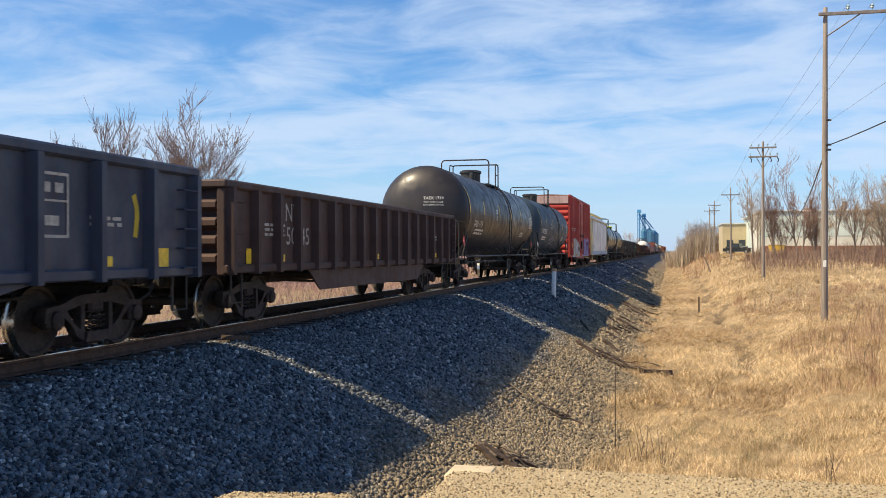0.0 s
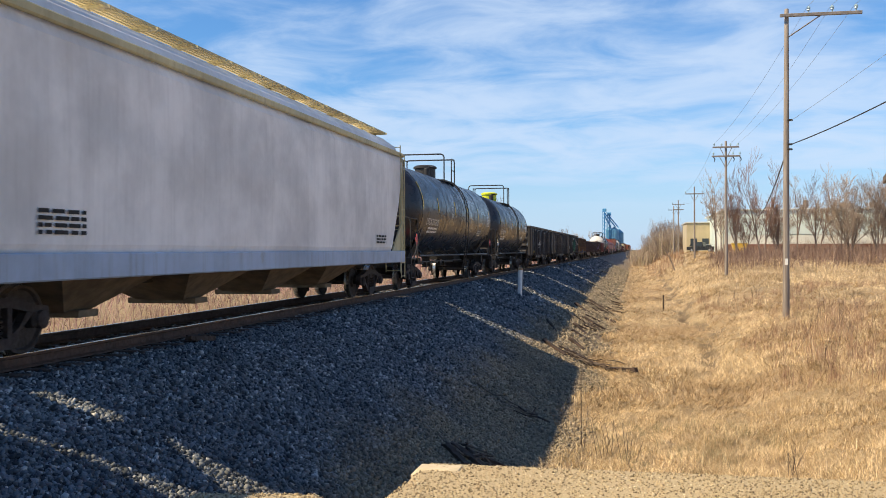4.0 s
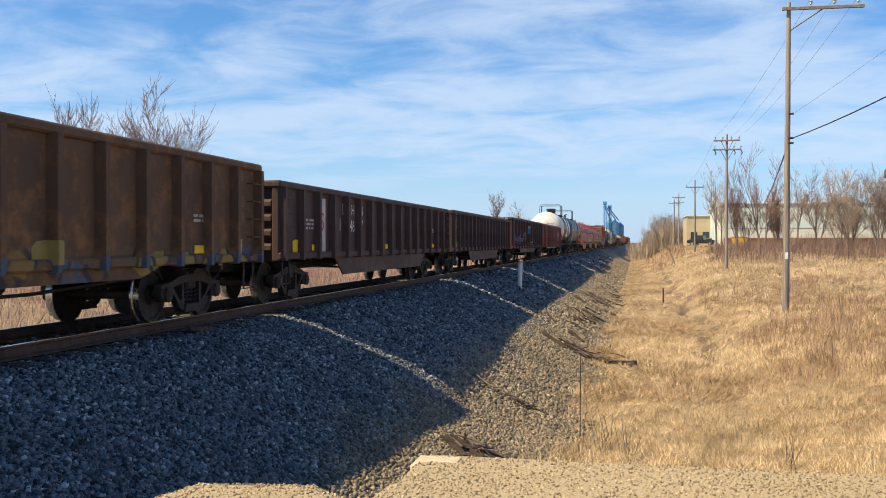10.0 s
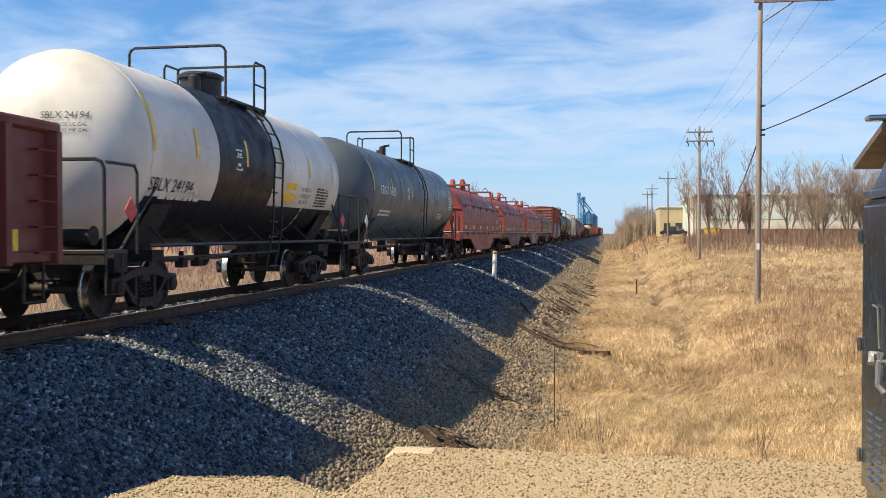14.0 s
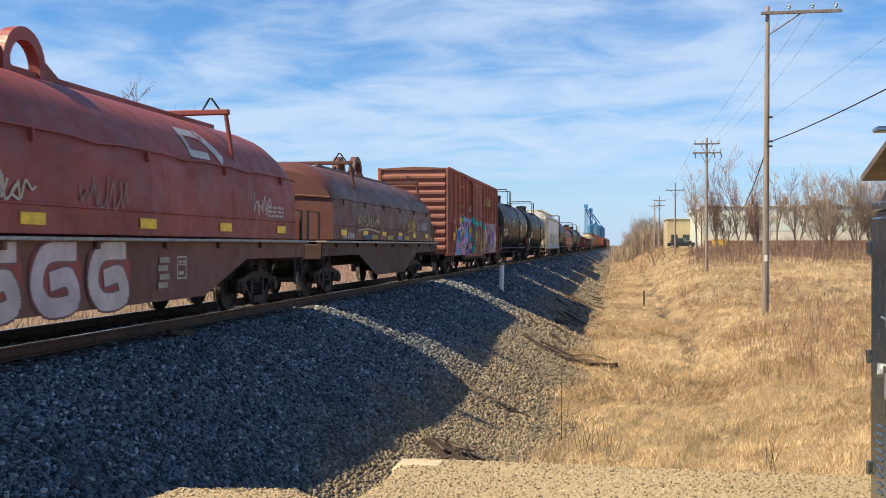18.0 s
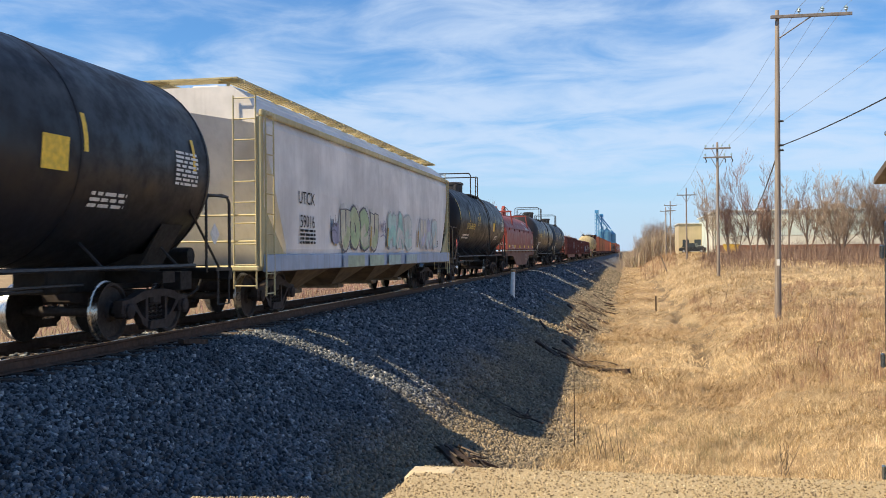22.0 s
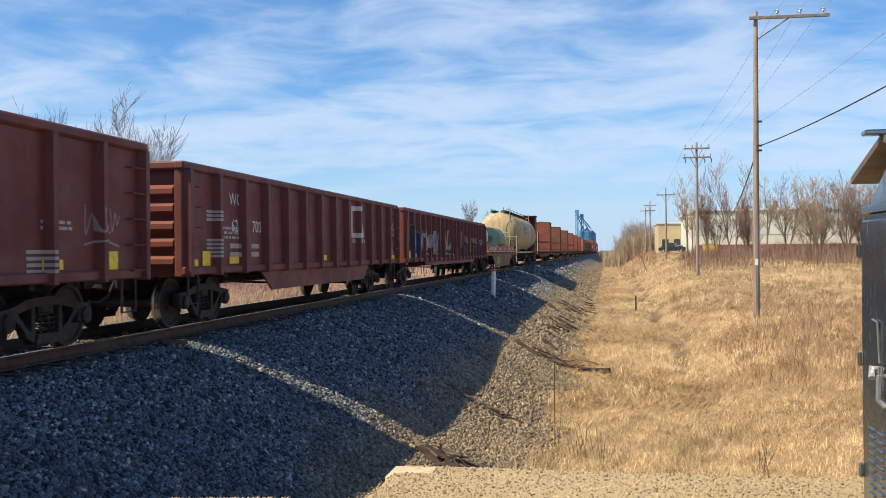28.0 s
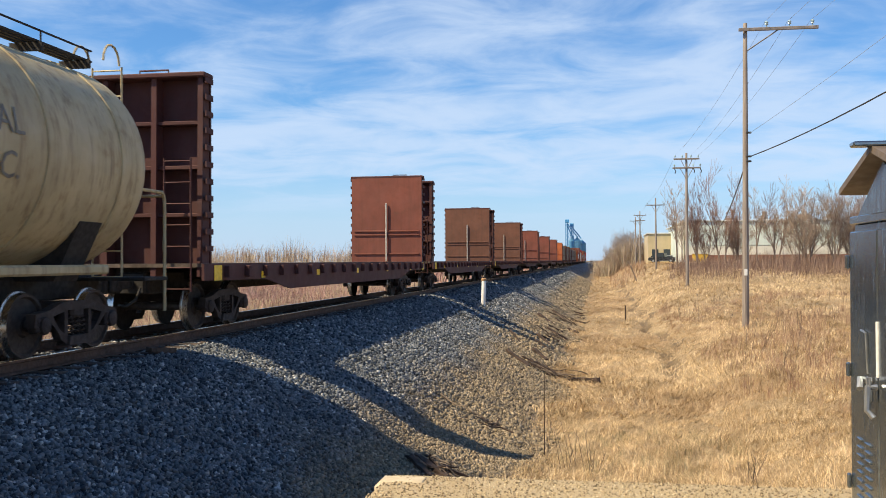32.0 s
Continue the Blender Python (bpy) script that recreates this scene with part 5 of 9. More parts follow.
p_tank3 = paint("glossy_black_tank_paint", (0.011, 0.012, 0.017), rust=(0.06, 0.04, 0.03), wear=0.02, rough=0.40, grime=0.02, dents=0.003, gloss=0.22, dusty=0.02)
p_tank4 = paint("sooty_black_tank_paint", (0.032, 0.029, 0.031), rust=(0.09, 0.07, 0.05), wear=0.02, rough=0.36, grime=0.05, dents=0.003, gloss=0.35, dusty=0.03)
p_slate = paint("slate_grey_tank_paint", (0.088, 0.118, 0.145), rust=(0.20, 0.17, 0.09), wear=0.05, rough=0.4, grime=0.06, dents=0.003, gloss=0.4, dusty=0.02)
p_white = paint("white_tank_paint", (0.70, 0.68, 0.62), rust=(0.45, 0.38, 0.25), wear=0.03, rough=0.34, grime=0.08, dents=0.003, gloss=0.4, dusty=0.02)
p_hop = paint("pale_grey_hopper_paint", (0.78, 0.75, 0.72), rust=(0.22, 0.18, 0.13), wear=0.05, rough=0.5, grime=0.12)
p_cream = paint("cream_trim_paint", (0.55, 0.48, 0.27), rust=(0.25, 0.16, 0.08), wear=0.12, rough=0.6)
p_bluestripe = paint("pale_blue_sill_paint", (0.36, 0.44, 0.56), rust=(0.22, 0.18, 0.13), wear=0.12, rough=0.55)
p_tan = paint("weathered_tan_paint", (0.46, 0.38, 0.215), rust=(0.15, 0.075, 0.03), wear=0.24, rough=0.6, grime=0.6)
p_flat = paint("dark_rust_flatcar_paint", (0.070, 0.021, 0.020), rust=(0.065, 0.030, 0.025), wear=0.25, rough=0.8)
p_panel = paint("red_bulkhead_paint", (0.200, 0.058, 0.036), rust=(0.09, 0.04, 0.028), wear=0.4, rough=0.75)
p_panel2 = paint("brown_bulkhead_paint", (0.150, 0.060, 0.034), rust=(0.08, 0.04, 0.028), wear=0.5, rough=0.75)
p_orange = paint("orange_boxcar_paint", (0.42, 0.11, 0.03), wear=0.15, rough=0.6)
p_lumber = plain("stacked_lumber", (0.22, 0.19, 0.15), 0.85, 0, 0.4, 3)
p_dome = plain("yellow_dome_paint", (0.55, 0.60, 0.02), 0.5, 0, 0.12, 6)
p_pinkish = paint("bleached_pink_paint", (0.52, 0.36, 0.34), wear=0.1, rough=0.7)
p_roofpale = paint("pale_roof_paint", (0.30, 0.14, 0.11), wear=0.15, rough=0.6)

# extra car out of view, added only to cast shadow on the slope
gondola(-19.6, -4.2, 2.5, p_soot, "unseen gondola car ahead, added for its shadow", 14, far=True)
car_navy = gondola(-3.0, 13.0, 2.45, p_navy, "navy blue open gondola car with yellow marks", 13, seed=11, belly=0.05, panel=(4.62, 1.82))
gondola(13.95, 30.1, 2.36, p_soot, "sooty brown low gondola car with faded white letters", 17, seed=12, marks=(("NYS", 0.34, -5.2, 1.98, DW), ("50545", 0.34, -5.0, 1.55, DW)))
tank_car(31.2, 48.6, p_tank4, "black tank car with white lettering and yellow strips", seed=21, radius=1.585, inset=0.42, marks=(("TAEX 1719", 0.28, -5.5, 2.5, W),), head_text="TAEX 1719")
car_cg = tank_car(49.6, 65.2, p_tank2, "blue-black tank car with white lettering and chrome railing", seed=22, radius=1.585, inset=0.5, marks=(("CGTX 23363", 0.33, -4.75, 2.6, W),), head_text="CGTX 23363")
car_red = box_car(66.4, 82.2, 5.14, p_red, "tall red boxcar with white and lilac graffiti", p_roofpale, 18, (("YK", 0.24, -6.76, 2.74, W), ("R", 0.24, -5.94, 2.76, W), ("200", 0.24, -5.22, 2.78, W), ("69", 0.24, -4.5, 2.78, W)), (-1.5, 1.4))
part("lettering", words("CLOSE AND LOCK", 0.085, W, (1.54, 0.45, 3.50)), None, car_red)
part("lettering", words("DOORS BEFORE", 0.085, W, (1.54, 0.45, 3.36)), None, car_red)
part("lettering", words("MOVING CAR", 0.085, W, (1.54, 0.45, 3.22)), None, car_red)
hopper_car(84.0, 104.0, 4.62, p_hop, "pale grey covered hopper with cream trim", p_cream, stripe=p_bluestripe)
tank_car(105.2, 122.2, p_tank, "black tank car with yellow strips", seed=23, radius=1.57, inset=0.5, marks=(("UTLX 200818", 0.29, -5.2, 2.48, W),))
tank_car(123.45, 138.0, p_tank, "black tank car with a bright yellow dome", dome=p_dome, seed=24, marks=(("TILX 200594", 0.27, -4.32, 2.47, W),))
car_i = gondola(139.1, 154.6, 2.80, p_coal, "black high-sided gondola car with scribbled tags", 15, style="tooth", seed=13, marks=(("TR", 0.3, -6.0, 2.4, DW),))
car_j = gondola(156.5, 171.95, 2.80, p_coal, "black high-sided gondola car with pale scribbles", 15, style="tooth", seed=14, marks=(("CTX", 0.26, -5.95, 2.45, DW), ("08", 0.26, -5.95, 2.05, DW)), end_text="CTX 308", panel=(5.85, 1.55))
car_k = gondola(173.85, 189.7, 2.80, p_coal, "black high-sided gondola car with green graffiti", 15, style="tooth", end_paint=p_coal, seed=15, marks=(("TCTX", 0.24, -5.95, 2.46, W), ("351", 0.26, -6.0, 2.03, W)), panel=(6.0, 1.55))
car_l = gondola(191.0, 207.0, 2.64, p_rust, "rusty brown gondola car with paint patches", 15, belly=0.1, seed=16, marks=(("JH", 0.36, -5.5, 1.85, W),))
car_m = gondola(208.0, 224.9, 2.42, p_soot2, "dark brown gondola car with a white panel", 16, seed=17, marks=(("I", 0.27, -4.26, 2.05, W), ("H", 0.27, -3.43, 2.05, W), ("B", 0.27, -2.65, 2.05, W), ("1", 0.3, -4.47, 1.68, W), ("9", 0.3, -3.92, 1.68, W), ("46", 0.3, -3.48, 1.66, W), ("7", 0.3, -2.65, 1.67, W)))
gondola(226.0, 241.9, 2.44, p_soot, "dark brown low gondola car", 17, seed=18, marks=(("04", 0.4, -4.6, 1.9, W),))
car_o = gondola(243.6, 260.0, 2.62, p_brown, "dark brown gondola car with faded graffiti", 12, seed=19, belly=0.2, marks=(("DJTX", 0.28, -5.6, 2.28, DW), ("318146", 0.28, -5.3, 1.78, DW)), end_text="DJTX 318146", panel=(4.4, 1.75))
car_q = gondola(260.8, 277.4, 2.6, p_maroon, "maroon gondola car with white lettering", 16, seed=20, belly=0.05, end_text="137578", marks=(("N13", 0.34, -5.0, 1.95, W), ("7578", 0.34, -3.7, 1.95, W)))
car_sb = tank_car(278.6, 291.3, p_white, "white tank car with a black band and black belly", half=p_tank3, seed=25, marks=(("SBLX 24194", 0.27, -3.8, 2.29, m_black),), head_text="SBLX 24194", head_tone=m_black)
tank_car(292.3, 309.2, p_slate, "slate grey tank car with white lettering", bonnet=False, seed=26, marks=(("CRGX 16085", 0.33, -4.8, 2.85, W),))
car_t = coil_car(310.4, 326.8, p_coil, "red coil car under a rounded cover", seed=31, body=p_coil)
car_u = coil_car(328.0, 344.0, p_coil, "red coil car under a rounded cover with white marks", seed=32, body=p_coil_body, marks=(("GTW 187455", 0.19, -4.9, 1.55, W),))
car_v = coil_car(345.5, 363.0, p_coil, "red coil car with white graffiti on its side", seed=33, body=p_coil_body, marks=(("GTW 187459", 0.19, -4.9, 1.55, W),))
car_w = coil_car(364.2, 378.5, p_coil_dark, "dark brown coil car under a low cover with tags", cover_top=3.42, seed=34, inset=0.9, body=p_soot2, marks=(("MW 590868", 0.15, -4.9, 1.52, W),))
car_wc = box_car(381.4, 397.2, 4.46, p_wcbox, "brown boxcar with bright many-coloured graffiti", p_wcend, 14, (("WC", 0.24, -6.8, 2.24, DW), ("272", 0.24, -6.6, 1.84, DW), ("33", 0.24, -5.3, 1.86, DW)), (-1.5, 1.6), end_paint=p_wcend)
car_fh = tank_car(399.0, 416.4, p_tank3, "black tank car with white lettering", seed=27, warning=True, radius=1.57, inset=0.5, marks=(("FHRX 30332", 0.30, -5.75, 2.46, W),))
tank_car(417.4, 434.5, p_tank3, "black tank car with white lettering and yellow panel", seed=28, warning=True, radius=1.57, inset=0.5, marks=(("FHRX 30692", 0.30, -5.6, 2.46, W),))
car_aa = hopper_car(435.75, 454.8, 4.5, p_hop, "off-white covered hopper with pale graffiti", p_cream, stripe=p_bluestripe, marks=(("UTCX", 0.28, -7.0, 2.45, m_under), ("59016", 0.28, -6.95, 1.95, m_under)))
tank_car(456.2, 472.4, p_tank3, "black tank car with yellow lettering", inset=0.4, radius=1.56, seed=29, warning=True, stripe=m_ystencil, marks=(("UTLX 680258", 0.32, -3.8, 2.65, YS),))
car_ac = coil_car(472.8, 489.0, p_coil, "red coil car under a rounded cover with white marks", seed=35, inset=0.55, body=p_coil_body, marks=(("GTW 187456", 0.19, -4.9, 1.55, W),))
tank_car(490.9, 507.4, p_tank4, "black tank car with yellow lettering", seed=30, stripe=m_ystencil, marks=(("UTLX 668609", 0.34, -4.6, 2.75, YS),), head_text="UTLX 668609", head_tone=YS)
tank_car(508.4, 523.2, p_tank2, "dark tank car with white lettering", seed=36, marks=(("GATX 73520", 0.3, -3.9, 2.65, W),))
car_af = gondola(524.2, 546.1, 2.88, p_wc, "oxide maroon gondola car with a white emblem", 18, seed=37, belly=0.3)
car_ag = gondola(547.4, 563.4, 2.74, p_wc, "oxide maroon gondola car with white letters", 13, seed=38, belly=0.33, marks=(("WC", 0.24, -5.72, 2.28, W), ("62", 0.24, -5.75, 1.79, W), ("700", 0.24, -4.62, 1.79, W)))
car_ah = gondola(564.6, 585.8, 2.74, p_wc, "weathered maroon gondola car with graffiti", 20, seed=39, belly=0.1)

# an open coil car with three steel coils
car, mid, L = car_thing("coil_car", "open brown coil car carrying steel coils", 587.0, 603.8)
coil_body(car, L, p_coil_body, 1.24, 0.32, 4.6, 2.7)
for s in (-1, 1):
    g = Geo()
    g.block((s * 1.43, -0.35, 1.44), (0.10, L - 2.0, 0.34), 0.02)
    part("trough_side", g, p_coil, car)
for i in range(6):
    g = Geo()
    g.block((1.49, -7.2 + 2.7 * i, 1.44), (0.012, 0.5, 0.12), 0.004)
    part("reflector", g, m_yellow, car, "yellow reflective strip")
part("lettering", words("GTW 188252", 0.20, W, (1.486, -5.67, 1.43)), None, car)
car_open = car
m_coil = plain("wrapped_steel_coil", (0.30, 0.34, 0.38), 0.30, 0.9, 0.15, 3, 0.05)
m_coil2 = plain("green_wrapped_coil", (0.05, 0.11, 0.10), 0.4, 0.3, 0.2, 4, 0.05)
for y0, y1, r, mat in ((-7.3, -5.35, 0.90, m_coil), (-5.28, -3.3, 0.90, m_coil), (3.9, 5.9, 0.84, m_coil2), (5.96, 7.25, 0.84, m_coil2)):
    g = Geo()
    zc = 1.28 + r
    g.lathe([(y0, 0.30), (y0, r - 0.02), (y0 + 0.02, r), (y1 - 0.02, r), (y1, r - 0.02), (y1, 0.30), (y0, 0.30)], "y", 40, (0, 0, zc))
    coil = part("steel_coil", g, mat, car, "large wrapped steel coil", None, True)
    g = Geo()
    for a in (y0 + 0.25, y1 - 0.25):
        g.lathe([(a - 0.03, r + 0.004), (a + 0.03, r + 0.004)], "y", 40, (0, 0, zc))
    part("strap", g, m_galv, coil)
running_gear(car, L, L - 3.6, mid)

# tan cylindrical hopper with a roof walk
car, mid, L = car_thing("cylindrical_hopper", "weathered tan cylindrical hopper with a roof walk", 605.0, 623.4)
h = L / 2
g = Geo()
R, cz, e = 1.56, 2.72, h - 0.5
head = [(math.sin(a) * 0.55, math.cos(a)) for a in [math.pi / 2 * i / 8 for i in range(8, -1, -1)]]
g.lathe([(-e + 0.55 - d, max(0.02, R * r)) for d, r in head] + [(e - 0.55 + d, max(0.02, R * r)) for d, r in head[::-1]], "y", 48, (0, 0, cz))
part("shell", g, p_tan, car, "", None, True)
g = Geo()
for k in range(9):
    y = -e + 1.2 + (2 * e - 2.4) * k / 8
    g.lathe([(y - 0.035, R), (y - 0.025, R + 0.02), (y + 0.025, R + 0.02), (y + 0.035, R)], "y", 48, (0, 0, cz))
part_each("seam", g, p_tan, car, "", True)
g = Geo()
for s in (-1, 1):
    for k in range(4):
        g.box((s * (0.25 + 0.1 * k), 0, cz + R + 0.12), (0.05, 2 * e - 0.6, 0.03))
    for i in range(14):
        y = -e + 0.5 + (2 * e - 1.0) * i / 13
        g.box((s * 0.4, y, cz + R + 0.04), (0.5, 0.05, 0.12))
        g.tube([(s * 0.62, y, cz + R), (s * 0.62, y, cz + R + 0.26)], 0.014, 5)
    g.tube([(s * 0.62, -e + 0.4, cz + R + 0.26), (s * 0.62, e - 0.4, cz + R + 0.26)], 0.016, 5)
part("roof_walk", g, m_under, car)
for s in (-1, 1):
    ladder(car, 0.62, s * (e + 0.08), 1.0, cz + R + 0.1, p_tan, 0.5, 0.42, "x")
    g = Geo()
    for x in (0.37, 0.87):
        g.tube([(x, s * (e - 0.25) + 0.25 * math.cos(a), cz + R + 0.1 + 0.28 * math.sin(a)) for a in [math.pi * i / 8 for i in range(9)]], 0.02, 5)
    part("grab_hoop", g, p_tan, car)
    g = Geo()
    g.block((0, s * (h - 1.9), 0.90), (0.6, 3.7, 0.36), 0.03)
    g.prism([(-0.9, 1.02), (0.9, 1.02), (1.3, 1.85), (-1.3, 1.85)], "y", s * (h - 2.1) - 0.3, s * (h - 2.1) + 0.3)
    part("stub_sill", g, m_under, car)
    g = Geo()
    g.block((0, s * (h - 0.4), 1.02), (2.9, 0.8, 0.06), 0.01)
    part("end_platform", g, m_under, car)
    g = Geo()
    for q in (-1, 1):
        x = q * 1.42
        g.tube([(x, s * (h - 0.06), 0.5), (x, s * (h - 0.06), 2.3), (x, s * (h - 0.14), 2.4), (x, s * (h - 1.3), 2.4)], 0.028, 6)
    g.tube([(-1.42, s * (h - 0.05), 2.35), (1.42, s * (h - 0.05), 2.35)], 0.024, 6)
    part_each("end_rail", g, p_tan, car)
g = Geo()
for s in (-1, 1):
    g.block((s * 1.3, 0, 1.18), (0.12, L - 3.4, 0.14), 0.03)
part("side_rail", g, p_tan, car)
g = Geo()
g.block((0.55, 0.6, 1.0), (1.5, 1.0, 0.85), 0.05)
g.tube([(0.4, -h + 3.4, 0.75), (0.4, h - 3.4, 0.75)], 0.09, 8)
g.tube([(0.85, -h + 3.8, 0.66), (0.85, h - 3.8, 0.66)], 0.04, 8)
for k in (-4.2, -2.4, 2.4, 4.2):
    g.prism([(-0.55, 1.25), (0.55, 1.25), (0.22, 0.62), (-0.22, 0.62)], "x", -0.7, 0.7, pose(0, k, 0))
part_each("outlet_valve", g, m_truck, car, "dark pneumatic outlet")
part("emblem", bars([(-1.6, 0, 0.42, 0.45), (-1.05, 0, 0.42, 0.45), (-0.5, 0, 0.42, 0.45), (0.05, 0, 0.42, 0.45), (0.6, 0, 0.42, 0.45), (1.15, 0, 0.42, 0.45)], plain("faded_grey_stencil", (0.17, 0.16, 0.14), 0.7, 0, 0.3, 8, 0), (0, -2.9, 2.95), (R, cz)), None, car)
part("lettering", words("RGICAL", 0.34, bpy.data.materials["faded_grey_stencil"], (0, 4.3, 2.95), (R, cz)), None, car)
part("lettering", words(", INC.", 0.34, bpy.data.materials["faded_grey_stencil"], (0, 4.5, 2.42), (R, cz)), None, car)
running_gear(car, L, L - 4.0, mid)

y = 624.8
for i, (l, top, panel) in enumerate(((21.7, 4.62, p_panel), (21.7, 4.6, p_panel2), (22.0, 4.6, p_panel2), (22.4, 4.6, p_panel), (22.4, 4.5, p_panel), (22.0, 4.6, p_panel), (22.0, 4.5, p_orange))):
    bulkhead_flat(y, y + l, top, p_flat, "empty rust-red bulkhead flatcar", panel, far=i > 2)
    y += l + 1.9
for i in range(5):
    y1 = y + 20.0
    car = bulkhead_flat(y, y1, 4.3, p_flat, "bulkhead flatcar loaded with stacked lumber", p_panel2, True)
    for k in range(4):
        for r in range(3):
            g = Geo()
            g.block((0, -7.2 + 4.8 * k, 1.75 + 0.95 * r), (2.5, 4.5, 0.85), 0.03)
            part("lumber_pack", g, p_lumber, car)
    y = y1 + 1.6
for i in range(11):
    y1 = y + 17.0
    if i % 4 == 1:
        tank_car(y, y1, p_white if i % 8 == 1 else p_tank, "distant tank car of the freight train", far=True)
    elif i % 4 == 3:
        hopper_car(y, y1, 4.5, p_hop, "distant pale covered hopper", p_cream, far=True)
    else:
        box_car(y, y1, 4.6 + 0.4 * (i % 3), (p_orange, p_red, p_wcend)[i % 3], "distant boxcar of the freight train", p_wcend, 9, far=True)
    y = y1 + 1.5

# ---- sprayed paint and emblems on the cars ----
WHITE, CHALK, LILAC, INK = (0.62, 0.58, 0.54), (0.46, 0.42, 0.40), (0.46, 0.36, 0.58), (0.03, 0.025, 0.03)


def emblem(car, surf, y, z, k=1.0, c=(0.62, 0.60, 0.57), tall=0.35):
    """A plain white mark: an open box and a slanting bar."""
    sp = surf()
    w = 0.12 * k
    q = tall * k
    sp.stroke([(y + 0.55 * k, z + q), (y, z + q), (y, z - q), (y + 0.62 * k, z - q)], w, c)
    sp.up().stroke([(y + 0.70 * k, z + q), (y + 1.12 * k, z - q)], w * 1.6, c)
    sp.finish(car, "plain white company mark", "emblem")


def on(car):
    prof = SIDES[car.name]
    return lambda: Spray(place=prof) if callable(prof) else Spray(prof)


rng = random.Random(5)
# red boxcar: a block of cream letters, a lilac piece, small tags
f = on(car_red)
sp = f()
PALE = ((0.66, 0.60, 0.54), (0.60, 0.54, 0.47), (0.68, 0.63, 0.60))
for i, (a, b, top) in enumerate(((-5.7, -4.55, 2.15), (-4.75, -3.75, 2.2), (-3.95, -2.95, 2.1), (-3.1, -2.1, 1.95), (-2.3, -1.5, 1.75))):
    sp.lift = 0.003 + 0.004 * i
    sp.blob(bubble(rng, a, b, 0.84, top, 0.035, 26), (0.22, 0.15, 0.14))
    sp.up().blob(bubble(rng, a, b, 0.84, top, 0, 26), PALE[i % 3])
    sp.lift += 0.0006
    sp.blob(bubble(rng, a + 0.45 * (b - a), a + 0.66 * (b - a), 1.2 + 0.1 * (i % 2), 1.65, 0, 14), (0.16, 0.11, 0.11))
    sp.stroke(curve_pts([(a + 0.1, 0.9), (a + 0.3, 1.25), (a + 0.25, 1.6)]), 0.03, (0.20, 0.14, 0.13))
sp.lift = 0.024
sp.bar(-2.45, 1.50, 0.62, 0.55, (0.20, 0.21, 0.18))
sp.blob(bubble(rng, -4.0, -3.5, 0.88, 1.1, 0, 12), (0.62, 0.44, 0.12))
sp.finish(car_red, "block of cream and grey sprayed letters")
sp = f()
for i in range(5):
    a = 1.75 + 0.95 * i
    sp.lift = 0.003 + 0.004 * i
    sp.blob(bubble(rng, a, a + 1.08, 0.9, 2.25 - 0.08 * (i % 3), 0.04, 24), (0.76, 0.70, 0.80))
    sp.up().blob(bubble(rng, a, a + 1.08, 0.9, 2.25 - 0.08 * (i % 3), 0, 24), ((0.42, 0.32, 0.56), (0.48, 0.36, 0.54), (0.38, 0.28, 0.52))[i % 3])
    sp.lift += 0.0004
    sp.blob(bubble(rng, a + 0.38, a + 0.68, 1.7, 2.0, 0, 12), (0.30, 0.07, 0.08))
sp.lift = 0.026
streaks(sp, rng, 1.85, 6.5, 0.92, 2.15, ((0.62, 0.54, 0.74), (0.74, 0.68, 0.80), (0.26, 0.18, 0.40), (0.50, 0.40, 0.62)), 46, (0.02, 0.06))
sp.finish(car_red, "lilac and white sprayed letters")
sp = f()
scrawl(sp, rng, -0.55, 4.15, 1.15, 0.42, WHITE, 4, 0.035)
scrawl(sp, rng, -1.2, 1.35, 0.7, 0.35, CHALK, 3, 0.04)
scrawl(sp, rng, 0.05, 1.3, 1.0, 0.35, CHALK, 4, 0.05)
sp.bar(0.62, 1.55, 0.35, 0.42, (0.05, 0.07, 0.12))
scrawl(sp, rng, -7.75, 3.25, 0.4, 0.4, (0.36, 0.10, 0.09), 3, 0.02)
sp.bar(-6.0, 1.62, 0.2, 0.42, (0.10, 0.12, 0.15))
sp.bar(-6.02, 2.03, 0.24, 0.05, CHALK)
sp.bar(-6.02, 1.56, 0.24, 0.05, CHALK)
sp.finish(car_red, "small sprayed tags and stencils")
part("stencil_lines", bars(dashes(random.Random(3), 2, 0.34, 0.06) + [(a, b - 0.28, c, d) for a, b, c, d in dashes(random.Random(4), 11, 0.5, 0.04)], DW, (1.45, -6.8, 2.5)), None, car_red)
part("stencil_lines", bars(dashes(random.Random(8), 2, 0.4, 0.07), DW, (1.45, -5.95, 2.42)), None, car_red)
part("data_panel", bars(frame_lines(0.26, 0.28, 0.025), W, (1.45, -5.3, 2.42)), None, car_red, "small bordered data panel")
